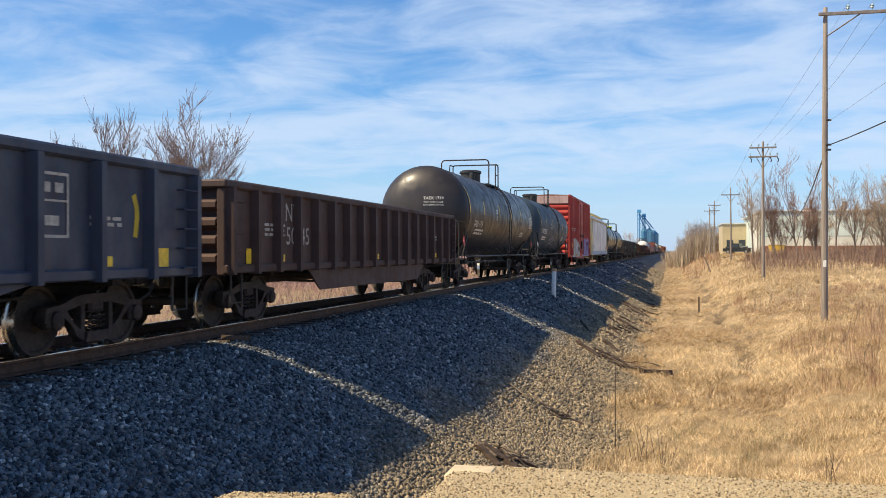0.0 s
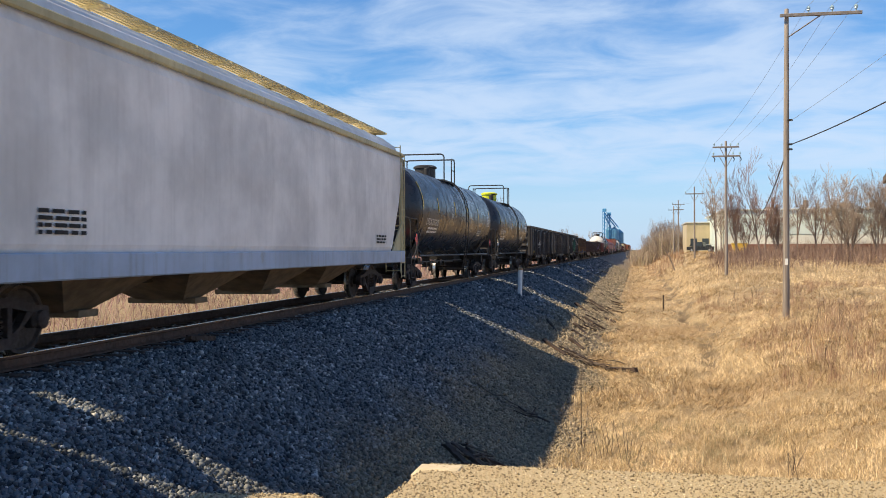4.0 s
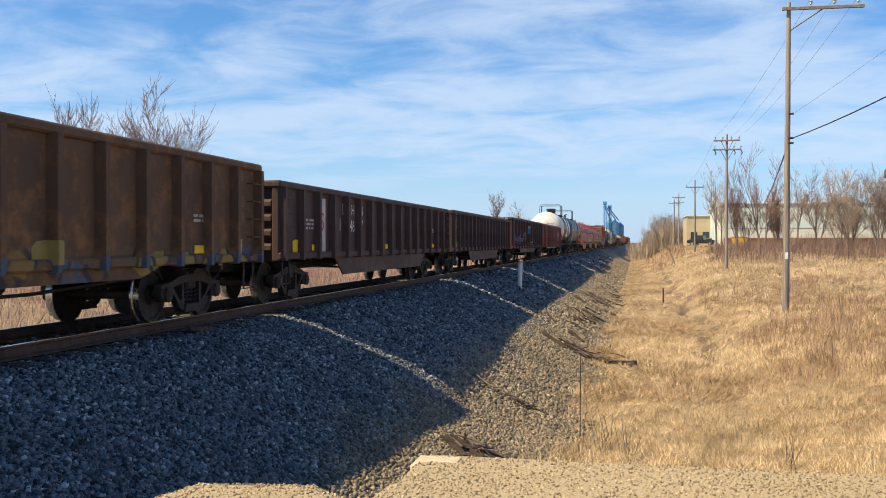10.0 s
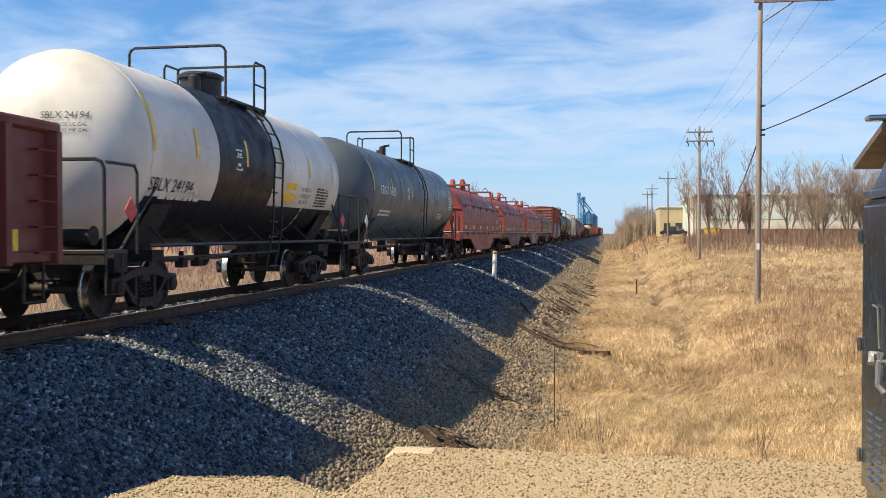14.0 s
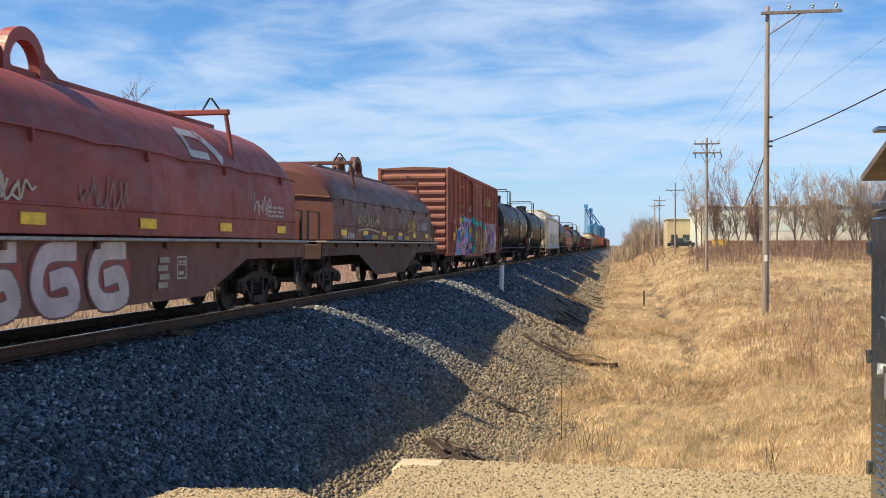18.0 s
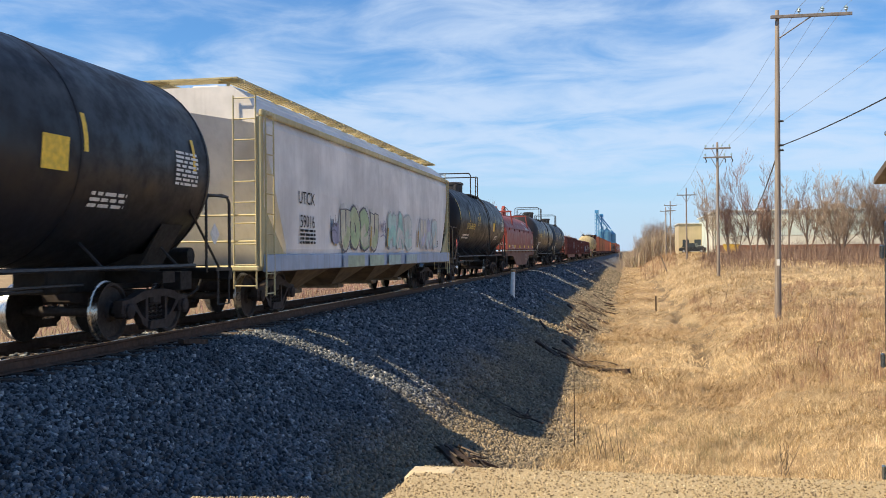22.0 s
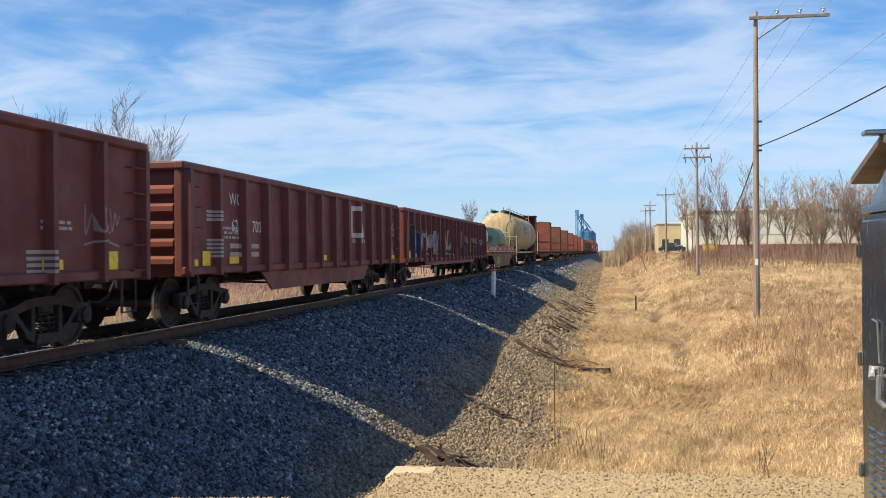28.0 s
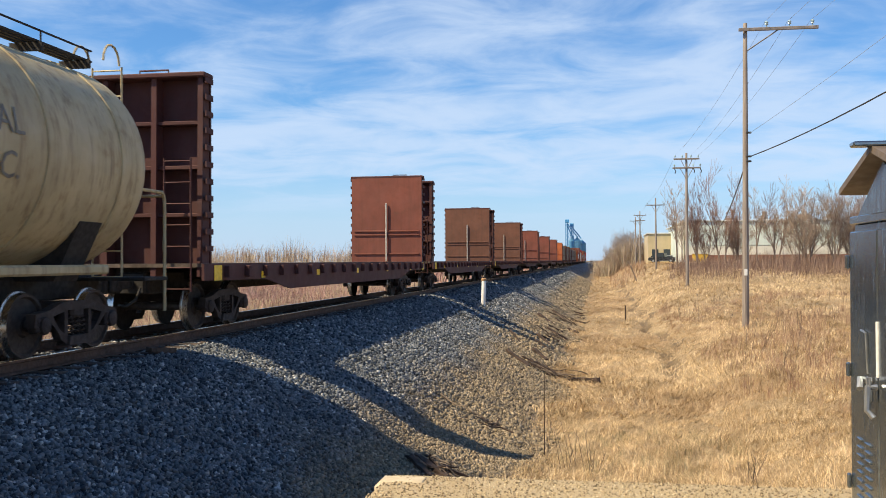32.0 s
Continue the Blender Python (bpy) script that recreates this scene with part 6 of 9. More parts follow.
# black high-sided gondolas
sp = on(car_i)()
for y in (-4.5, 1.5, 3.5):
    scrawl(sp, rng, y - 0.3, 1.6, 0.55, 0.4, (0.30, 0.29, 0.28), 3, 0.022)
scrawl(sp, rng, -3.2, 1.5, 0.55, 0.55, WHITE, 3, 0.035)
scrawl(sp, rng, -2.1, 1.45, 0.7, 0.6, WHITE, 4, 0.035)
sp.finish(car_i, "white sprayed tags")
part("data_panel", bars(frame_lines(0.45, 0.5, 0.025), W, (1.459, 5.85, 1.6)), None, car_i, "white bordered data panel")
sp = on(car_j)()
for i, (y, c) in enumerate(((-1.7, WHITE), (-0.75, WHITE), (0.25, (0.42, 0.38, 0.26)), (1.2, (0.40, 0.44, 0.36)), (2.2, (0.30, 0.42, 0.46)), (3.15, (0.30, 0.36, 0.48)), (4.2, (0.16, 0.40, 0.30)), (5.45, (0.34, 0.28, 0.12)), (6.9, (0.24, 0.22, 0.42)))):
    z = 1.35 if i != 1 else 1.45
    if i < 2:
        scrawl(sp, rng, y, z + 0.15, 0.55, 0.55, c, 3, 0.032)
    else:
        sp.stroke(curve_pts([(y + 0.5, z + 0.80), (y + 0.12, z + 0.72), (y + 0.08, z + 0.52), (y + 0.5, z + 0.38), (y + 0.42, z + 0.12), (y + 0.05, z + 0.10)]), 0.035, c)
        sp.stroke([(y + 0.28, z + 0.98), (y + 0.25, z - 0.05)], 0.03, c)
        sp.stroke(curve_pts([(y + 0.02, z + 0.62), (y + 0.35, z + 0.56), (y + 0.6, z + 0.64)]), 0.028, c)
sp.finish(car_j, "row of pale sprayed tags, one in each bay")
part("stencil_lines", bars(dashes(random.Random(7), 2, 0.55, 0.05), DW, (1.459, -0.5, 1.32)), None, car_j)
sp = on(car_k)()
GREEN = (0.0, 0.27, 0.17)
throw_up(sp, rng, -2.1, 2.5, 1.05, 2.28, 4, (GREEN, (0.0, 0.24, 0.16), (0.01, 0.32, 0.20)), (0.0, 0.20, 0.13), (0.02, 0.10, 0.08))
sp.lift = 0.003
sp.bar(-2.0, 1.15, 4.4, 1.0, (0.0, 0.25, 0.16))
sp.lift = 0.016
for y, z, w, h in ((-1.7, 0.92, 0.7, 0.25), (-0.75, 1.5, 0.18, 0.4), (0.35, 1.6, 0.16, 0.4), (1.1, 1.2, 0.16, 0.5), (-1.2, 2.3, 0.3, 0.2), (0.2, 2.3, 0.3, 0.2)):
    sp.blob(bubble(rng, y, y + w, z, z + h, 0, 12), (0.5, 0.5, 0.5))
for y in (2.55, 3.3, 4.3, 4.75):
    sp.lift += 0.001
    sp.blob(bubble(rng, y, y + 0.4, 0.95, 2.2 - 0.1 * (y % 1), 0, 16), (0.27, 0.25, 0.31) if y < 4 else (0.20, 0.19, 0.22))
sp.up().blob(bubble(rng, 3.05, 3.25, 1.35, 1.65, 0, 12), (0.42, 0.14, 0.12))
sp.blob(bubble(rng, 4.15, 4.35, 1.3, 1.7, 0, 12), (0.40, 0.15, 0.13))
for y, z in ((2.5, 1.95), (3.9, 1.9), (5.1, 1.85)):
    scrawl(sp, rng, y, z, 0.8, 0.45, WHITE, 4, 0.03)
for y, z in ((-5.05, 1.3), (-3.1, 1.75), (6.1, 1.7)):
    scrawl(sp, rng, y, z, 0.6, 0.5, CHALK, 3, 0.03)
scrawl(sp, rng, -3.9, 1.6, 0.5, 0.3, (0.20, 0.18, 0.30), 3, 0.025)
sp.bar(-7.75, 1.35, 0.5, 0.3, (0.30, 0.30, 0.30))
sp.finish(car_k, "block of green sprayed letters with white tags")
sp = on(car_l)()
for y, z, w, h, c in ((-4.4, 1.6, 0.3, 0.45, (0.50, 0.36, 0.04)), (-7.2, 0.95, 1.2, 0.5, (0.26, 0.22, 0.07)), (-3.5, 1.0, 0.5, 0.3, (0.30, 0.20, 0.05)), (-2.4, 0.95, 0.6, 0.35, (0.05, 0.09, 0.22)), (-0.8, 0.95, 0.8, 0.3, (0.06, 0.10, 0.20)), (1.2, 1.0, 0.6, 0.3, (0.30, 0.22, 0.06))):
    sp.blob(bubble(rng, y, y + w, z, z + h, 0, 14), c)
    sp.lift += 0.001
sp.finish(car_l, "patches of yellow and blue paint")
sp = on(car_m)()
sp.bar(-6.04, 1.0, 0.52, 1.25, (0.56, 0.52, 0.47))
sp.up().stroke(curve_pts([(-5.66, 1.88), (-5.8, 1.92), (-5.88, 1.82), (-5.72, 1.72), (-5.68, 1.62), (-5.8, 1.55), (-5.9, 1.6)]), 0.06, (0.50, 0.05, 0.05))
sp.stroke(curve_pts([(-5.0 + 0.11 * math.cos(a), 1.69 + 0.15 * math.sin(a)) for a in [k * 0.785 for k in range(9)]], 2), 0.025, CHALK)
sp.finish(car_m, "tall white panel with a red letter", "emblem")
sp = on(car_navy)()
sp.stroke(curve_pts([(6.35, 2.0), (6.42, 1.8), (6.38, 1.5)], 4), 0.10, (0.60, 0.44, 0.03))
for k in range(2):
    for q in range(4):
        sp.bar(2.0 + 0.17 * q, 1.86 - 0.13 * k, 0.11, 0.06, CHALK)
sp.finish(car_navy, "yellow curved stripe and small white stencils", "stencil")
# covered coil cars
for c in (car_t, car_u, car_v, car_ac):
    emblem(c, on(c), 3.1, 3.0, 1.1, tall=0.17)
    sp = on(c)()
    scrawl(sp, rng, 5.6, 1.85, 0.9, 0.45, CHALK if c is not car_v else WHITE, 4, 0.028)
    if c is car_v:
        sp.bar(-6.85, 2.24, 0.5, 0.18, (0.55, 0.46, 0.10))
        for i in range(7):
            sp.bar(-5.7 + 0.17 * i, 2.82, 0.11, 0.12, (0.42, 0.38, 0.42))
        scrawl(sp, rng, -3.0, 1.75, 1.5, 0.42, (0.50, 0.46, 0.36), 6, 0.035)
        scrawl(sp, rng, -0.5, 1.75, 1.3, 0.5, (0.30, 0.16, 0.13), 4, 0.03)
    elif c is car_u:
        for y in (-7.0, -6.0, -4.9, -3.8, -2.8, -1.7, -0.7, 0.4, 1.5, 2.6, 3.7, 4.6):
            k = 0.62 if y < -0.5 else 0.40
            sp.stroke(curve_pts([(y, 1.50 + 0.30 * k), (y + 0.15, 1.42), (y + 0.4, 1.60), (y + 0.55, 1.78), (y + 0.75, 1.45), (y + 0.95, 1.70)]), 0.13 * k, (0.42, 0.40, 0.40) if y < -0.5 else (0.26, 0.22, 0.21))
            sp.lift += 0.0004
    sp.finish(c, "small sprayed tags on the cover")
side = lambda: Spray([(-50.0, 1.453), (50.0, 1.453)])
sp = side()
for i, y in enumerate((-2.75, -1.5, -0.25)):
    pts = curve_pts([(y + 0.95, 1.20), (y + 0.35, 1.16), (y + 0.16, 0.80), (y + 0.40, 0.52), (y + 0.95, 0.56), (y + 0.85, 0.86), (y + 0.5, 0.84)])
    sp.blob(bubble(rng, y, y + 1.15, 0.43, 1.29, 0, 18), (0.34, 0.06, 0.05))
    sp.up().stroke(pts, 0.30, (0.20, 0.10, 0.10))
    sp.up().stroke(pts, 0.24, ((0.58, 0.50, 0.48), (0.62, 0.52, 0.54), (0.60, 0.54, 0.50))[i])
    sp.lift -= 0.0044
for k in range(4):
    sp.bar(1.75 + 0.05 * (k % 2), 0.62 + 0.13 * k, 0.32, 0.09, (0.34, 0.32, 0.22))
sp.finish(car_v, "broad faded white sprayed letters")
sp = side()
for y, w in ((-1.9, 0.9), (-0.8, 1.4)):
    scrawl(sp, rng, y, 0.72, w, 0.45, (0.36, 0.29, 0.22), 5, 0.03)
sp.blob(bubble(rng, 1.3, 1.7, 0.72, 1.1, 0, 14), (0.16, 0.14, 0.18))
sp.blob(bubble(rng, 1.8, 2.3, 0.72, 1.05, 0, 14), (0.15, 0.13, 0.16))
sp.finish(car_u, "pale scrawled tags")
for c in (car_t, car_u, car_v, car_ac):
    part("data_panel", bars(frame_lines(0.34, 0.34, 0.03), DW, (1.454, 2.6, 0.92)), None, c, "small bordered data panel")
sp = on(car_w)()
scrawl(sp, rng, -4.0, 1.75, 2.3, 0.45, (0.40, 0.34, 0.20), 7, 0.05)
scrawl(sp, rng, 2.1, 1.8, 1.2, 0.4, (0.42, 0.30, 0.06), 3, 0.09)
scrawl(sp, rng, 3.6, 1.75, 1.6, 0.35, CHALK, 5, 0.035)
for y, c in ((-3.4, (0.06, 0.10, 0.22)), (-2.6, (0.40, 0.33, 0.06)), (-1.7, (0.25, 0.10, 0.10)), (-0.7, (0.40, 0.33, 0.06)), (0.6, (0.2, 0.2, 0.3)), (1.6, (0.4, 0.33, 0.06))):
    sp.bar(y, 1.45, 0.7, 0.12, c)
sp.finish(car_w, "tan and yellow sprayed tags")
# brown boxcar: bright pieces, a cream shield and bars
f = on(car_wc)
sp = f()
SKY, PINK, VIOLET, OLIVE, TEAL = (0.12, 0.42, 0.80), (0.78, 0.42, 0.58), (0.24, 0.14, 0.52), (0.52, 0.48, 0.08), (0.0, 0.46, 0.42)
BLUE, AQUA, ROSE, LIMEY, GOLD = (0.06, 0.22, 0.85), (0.16, 0.60, 0.95), (0.85, 0.42, 0.60), (0.62, 0.62, 0.05), (0.75, 0.50, 0.03)
BRIGHT = (BLUE, AQUA, AQUA, ROSE, ROSE, LIMEY, VIOLET, (0.66, 0.56, 0.78), (0.30, 0.03, 0.16), TEAL)
sp.face([(-6.35, 0.84), (-2.1, 0.84), (-2.25, 2.5), (-5.35, 2.35)], (0.42, 0.40, 0.55))
sp.lift += 0.001
shards(sp, rng, -6.2, -2.2, 0.86, 2.55, BRIGHT, 95, skew=1.0)
for pts, w, c in (([(-6.2, 0.9), (-5.75, 1.6), (-5.3, 2.4)], 0.20, BLUE), ([(-6.5, 1.2), (-6.2, 1.7), (-5.95, 2.0)], 0.16, LIMEY), ([(-5.2, 2.4), (-4.85, 1.7), (-4.5, 0.9)], 0.16, ROSE), ([(-5.5, 1.35), (-4.8, 1.45)], 0.12, AQUA),
                  ([(-4.2, 2.45), (-3.9, 1.6), (-4.0, 0.95)], 0.18, AQUA), ([(-3.9, 2.5), (-3.2, 2.4), (-2.5, 2.5)], 0.14, AQUA), ([(-3.0, 2.3), (-2.8, 1.6), (-3.1, 1.0)], 0.16, BLUE), ([(-2.5, 2.3), (-2.6, 1.5), (-2.3, 0.95)], 0.14, (0.30, 0.03, 0.16))):
    sp.stroke(curve_pts(pts), w, c)
    sp.lift += 0.0006
for pts in ([(-6.35, 0.84), (-5.85, 1.6), (-5.35, 2.4), (-4.9, 2.5)], [(-4.6, 2.45), (-4.45, 1.7), (-4.1, 0.9)], [(-5.4, 0.95), (-5.1, 1.4), (-4.8, 0.95)], [(-3.6, 2.5), (-3.5, 1.5), (-3.7, 0.9)], [(-2.15, 2.45), (-2.2, 1.6), (-2.1, 0.9)]):
    sp.stroke(curve_pts(pts), 0.045, (0.86, 0.66, 0.74))
sp.bar(-5.6, 1.25, 0.14, 0.5, GOLD)
sp.finish(car_wc, "bright blue, pink and olive sprayed letters")
sp = f()
shards(sp, rng, -1.9, 2.6, 0.88, 2.1, ((0.60, 0.46, 0.12), (0.42, 0.30, 0.08), (0.26, 0.14, 0.07), (0.70, 0.62, 0.40), (0.16, 0.10, 0.05), (0.56, 0.52, 0.10)), 80, (0.15, 0.5), 0.0)
streaks(sp, rng, -1.8, 2.5, 0.9, 2.0, ((0.70, 0.62, 0.44), (0.14, 0.09, 0.05), (0.60, 0.46, 0.10)), 26, (0.02, 0.07))
for pts, w in (([(-2.1, 1.2), (-2.05, 2.3), (-1.4, 2.45), (-0.9, 2.1)], 0.28), ([(-1.5, 2.4), (0.0, 2.3), (1.2, 2.35), (2.6, 2.1)], 0.24), ([(-1.6, 0.95), (-1.2, 1.5), (-1.3, 2.2)], 0.2), ([(1.0, 1.2), (1.0, 2.2)], 0.22)):
    sp.stroke(curve_pts(pts), w, TEAL)
    sp.lift += 0.0008
sp.finish(car_wc, "teal and tan sprayed letters across the door")
sp = f()
for i in range(4):
    a = 2.8 + 1.12 * i
    sp.lift = 0.003 + 0.003 * i
    sp.blob(bubble(rng, a, a + 1.25, 0.88, 2.45, 0, 24), ((0.62, 0.40, 0.42), (0.56, 0.40, 0.46), (0.66, 0.48, 0.40))[i % 3])
    sp.up().blob(bubble(rng, a + 0.4, a + 0.75, 1.35, 1.85, 0, 12), (0.24, 0.10, 0.10))
sp.lift = 0.018
streaks(sp, rng, 2.7, 7.3, 0.88, 2.5, ((0.80, 0.60, 0.62), (0.74, 0.56, 0.66), (0.84, 0.76, 0.72), (0.34, 0.14, 0.12), (0.62, 0.46, 0.06), (0.30, 0.22, 0.50)), 90, (0.02, 0.10))
sp.finish(car_wc, "faded pink sprayed letters")
CREAM = (0.50, 0.34, 0.10)
sp = f()
sh = [(-5.3, 3.75), (-5.15, 3.95), (-4.9, 3.85), (-4.65, 3.88), (-4.4, 3.85), (-4.15, 3.98), (-4.0, 3.82), (-4.08, 3.5), (-4.0, 3.1), (-4.25, 2.8), (-4.63, 2.58), (-5.0, 2.8), (-5.28, 3.1), (-5.2, 3.5), (-5.3, 3.75)]
sp.stroke(curve_pts(sh, 3), 0.05, CREAM)
for z, a, b in ((3.52, -5.12, -4.18), (3.20, -5.12, -4.18), (2.92, -4.9, -4.4)):
    y = a
    while y < b - 0.05:
        sp.bar(y, z, 0.09, 0.17, (0.34, 0.19, 0.08))
        y += 0.16
for z, a, b in ((3.35, 2.9, 6.2), (2.68, 3.0, 5.6)):
    y = a
    while y < b:
        sp.bar(y, z, 0.07, 0.42, (0.55, 0.40, 0.16))
        sp.bar(y + 0.10, z if int(y * 10) % 2 else z + 0.34, 0.10, 0.08, (0.55, 0.40, 0.16))
        y += 0.36
for y, z in ((-3.0, 2.9), (-2.3, 2.85), (-2.0, 2.65), (-0.7, 2.9)):
    sp.stroke([(y, z), (y + 0.05, z + 0.32)], 0.05, CHALK)
sp.finish(car_wc, "cream shield and rows of cream bars", "emblem")
# pale hopper: pastel pieces with dark outlines
sp = Spray(place=lambda y, z: (1.574 if z < 1.27 else 1.528, z))
throw_up(sp, rng, -4.6, -1.1, 1.40, 2.50, 4, ((0.66, 0.62, 0.46), (0.54, 0.60, 0.34), (0.44, 0.56, 0.30)), (0.13, 0.12, 0.14), (0.70, 0.68, 0.64))
throw_up(sp, rng, -0.1, 3.2, 1.40, 2.45, 3, ((0.54, 0.70, 0.62), (0.40, 0.68, 0.58), (0.68, 0.68, 0.62)), (0.46, 0.50, 0.48), (0.70, 0.70, 0.68))
throw_up(sp, rng, 4.3, 7.2, 1.40, 2.42, 3, ((0.70, 0.64, 0.52), (0.60, 0.58, 0.68), (0.58, 0.68, 0.66)), (0.52, 0.50, 0.52), (0.72, 0.70, 0.68))
sp.up()
for y in (-5.0, -1.9, -0.1, 3.9):
    sp.stroke([(y, 1.49), (y + 0.12, 1.95)], 0.13, (0.52, 0.33, 0.08))
sp.blob(bubble(rng, -5.3, -4.7, 1.5, 2.0, 0, 14), (0.36, 0.34, 0.46))
scrawl(sp, rng, -5.4, 1.85, 0.5, 0.35, (0.14, 0.13, 0.14), 3, 0.025)
scrawl(sp, rng, -0.9, 1.8, 0.6, 0.5, (0.34, 0.30, 0.40), 4, 0.03)
for k, (y, c) in enumerate(((-4.6, (0.36, 0.44, 0.54)), (-4.2, (0.46, 0.54, 0.38)), (-2.2, (0.44, 0.54, 0.40)), (-0.2, (0.44, 0.56, 0.50)), (2.0, (0.46, 0.56, 0.54)))):
    sp.bar(y, 0.94, 1.5, 0.28, c)
    sp.lift += 0.0006
sp.finish(car_aa, "pastel sprayed letters with dark outlines")
# maroon gondolas
emblem(car_ag, on(car_ag), 2.55, 2.12, 1.05)
emblem(car_af, on(car_af), 3.5, 2.04, 1.0)
sp = on(car_ag)()
for i in range(7):
    sp.bar(2.6 + 0.2 * i, 1.55, 0.13, 0.10, CHALK)
for y, z, n in ((-7.0, 2.0, 3), (-7.0, 1.5, 5), (-5.95, 1.38, 1), (-4.9, 1.38, 1), (-5.95, 1.22, 1), (-4.9, 1.22, 1)):
    for k in range(n):
        sp.bar(y, z - 0.07 * k, 0.42, 0.045 if n > 1 else 0.09, CHALK)
scrawl(sp, rng, 6.9, 1.9, 0.8, 0.35, WHITE, 4, 0.03)
for k in range(6):
    sp.bar(7.05, 1.55 - 0.07 * k, 0.4, 0.04, CHALK)
sp.finish(car_ag, "white stencilled lines and a tag", "stencil")
for y in (-7.6, 7.5):
    g = Geo()
    g.block((1.462, y, 1.06), (0.012, 0.45, 0.26), 0.004)
    part("reflector", g, m_yellow, car_ag, "yellow reflective panel")
sp = on(car_ah)()
for y0, y1, z0, z1, c in ((-9.65, -9.0, 1.05, 2.25, (0.035, 0.03, 0.05)), (-9.0, -8.4, 0.95, 2.1, (0.03, 0.03, 0.11)), (-8.35, -7.75, 1.05, 2.05, (0.05, 0.04, 0.045))):
    sp.blob(bubble(rng, y0, y1, z0, z1, 0.03, 18), (0.20, 0.15, 0.15))
    sp.up().blob(bubble(rng, y0, y1, z0, z1, 0, 18), c)
    sp.lift += 0.0005
YB = (0.60, 0.44, 0.03)
for y, z, h in ((-8.8, 1.35, 0.4), (-3.8, 1.3, 0.4), (-1.25, 1.1, 0.42), (4.2, 1.3, 0.5), (5.0, 1.45, 0.45), (7.6, 1.3, 0.45), (9.0, 0.95, 0.75)):
    sp.stroke([(y, z), (y + 0.03, z + h)], 0.10, YB)
scrawl(sp, rng, -10.4, 0.95, 0.35, 0.6, CHALK, 3, 0.025)
for y in (-7.0, -6.0, -4.9, -4.2, -3.2, -2.2, -1.0, 0.4, 1.6, 2.8, 3.6, 5.6, 6.6, 7.6):
    c = ((0.10, 0.07, 0.07), (0.085, 0.075, 0.085), (0.12, 0.075, 0.065))[int(y * 7) % 3]
    sp.blob(bubble(rng, y, y + rng.uniform(0.3, 0.7), 0.98, rng.uniform(1.5, 1.85), 0, 14), c)
    sp.lift += 0.0004
for y in (4.6, 6.2, 7.9, 3.0):
    scrawl(sp, rng, y, 1.6, 0.6, 0.5, (0.30, 0.25, 0.23), 3, 0.05)
for y in (-9.3, -7.9, -6.9, -5.6, -2.6, 1.1):
    scrawl(sp, rng, y, 1.25, 0.5, 0.95, (0.46, 0.42, 0.40), 4, 0.045)
for y in (-6.6, -5.3):
    for k in range(3):
        sp.bar(y + 0.22 * k, 1.75, 0.12, 0.2, (0.34, 0.30, 0.28))
sp.finish(car_ah, "dull faded sprayed letters with yellow marks")
part("lettering", end_words("066", 0.26, W, (0.55, -10.62, 2.25)), None, car_ah)
# open coil car: bright green scrawl low on its side
sp = side()
LIME = (0.22, 0.58, 0.02)
for pts in ([(-3.15, 0.92), (-3.12, 0.62), (-3.3, 0.50), (-3.5, 0.62)], [(-3.0, 0.92), (-3.0, 0.60), (-2.85, 0.60), (-2.82, 0.92)], [(-2.72, 0.50), (-2.70, 0.90), (-2.55, 0.70), (-2.42, 0.92), (-2.42, 0.52)], [(-2.1, 0.88), (-2.3, 0.86), (-2.3, 0.52), (-2.08, 0.52)], [(-2.3, 0.70), (-2.12, 0.70)]):
    sp.stroke(pts, 0.11, LIME)
    sp.lift += 0.0005
sp.finish(car_open, "bright green sprayed scrawl")
part("data_panel", bars(frame_lines(0.34, 0.36, 0.03), DW, (1.454, 1.6, 0.85)), None, car_open, "small bordered data panel")
for c, word, half in ((car_u, "187455", 8.0), (car_v, "187459", 8.75), (car_ac, "187456", 8.1)):
    e = -half + (0.55 if c is car_ac else 0.7) - 0.012
    part("lettering", end_words("ON GTW 187800", 0.115, W, (0.52, e, 3.0)), None, c)
    part("lettering", end_words("THRU 188189", 0.115, W, (0.43, e, 2.86)), None, c)
    part("lettering", end_words("GTW " + word, 0.17, W, (0.72, e, 1.74)), None, c)
    g = Geo()
    g.lathe([(e - 0.004, 0.11), (e + 0.002, 0.11)], "y", 16, (0.38, 0, 2.1))
    part("round_mark", g, m_dimwhite, c, "round white mark")
part("lettering", words("L 52 FT 6 IN", 0.075, DW, (1.487, 5.95, 1.62)), None, car_t)
part("lettering", words("R 48 FT 0 IN", 0.075, DW, (1.487, 5.95, 1.50)), None, car_t)
g = Geo()
g.block((1.56, -0.05, 2.42), (0.06, 2.5, 0.10), 0.02)
g.block((1.57, -0.1, 1.75), (0.08, 0.22, 0.62), 0.03)
g.block((1.57, -1.1, 2.42), (0.09, 0.16, 0.22), 0.03)
g.block((1.57, 1.0, 2.42), (0.09, 0.16, 0.22), 0.03)
part_each("door_latch", g, m_under, car_red, "dark steel door latch")
# pale panel across the head of the red boxcar's ends
for q in (-1, 1):
    g = Geo()
    g.block((0, q * 7.995, 4.82), (2.76, 0.03, 0.52), 0.01)
    part("head_panel", g, p_pinkish, car_red, "sun-bleached pale panel")
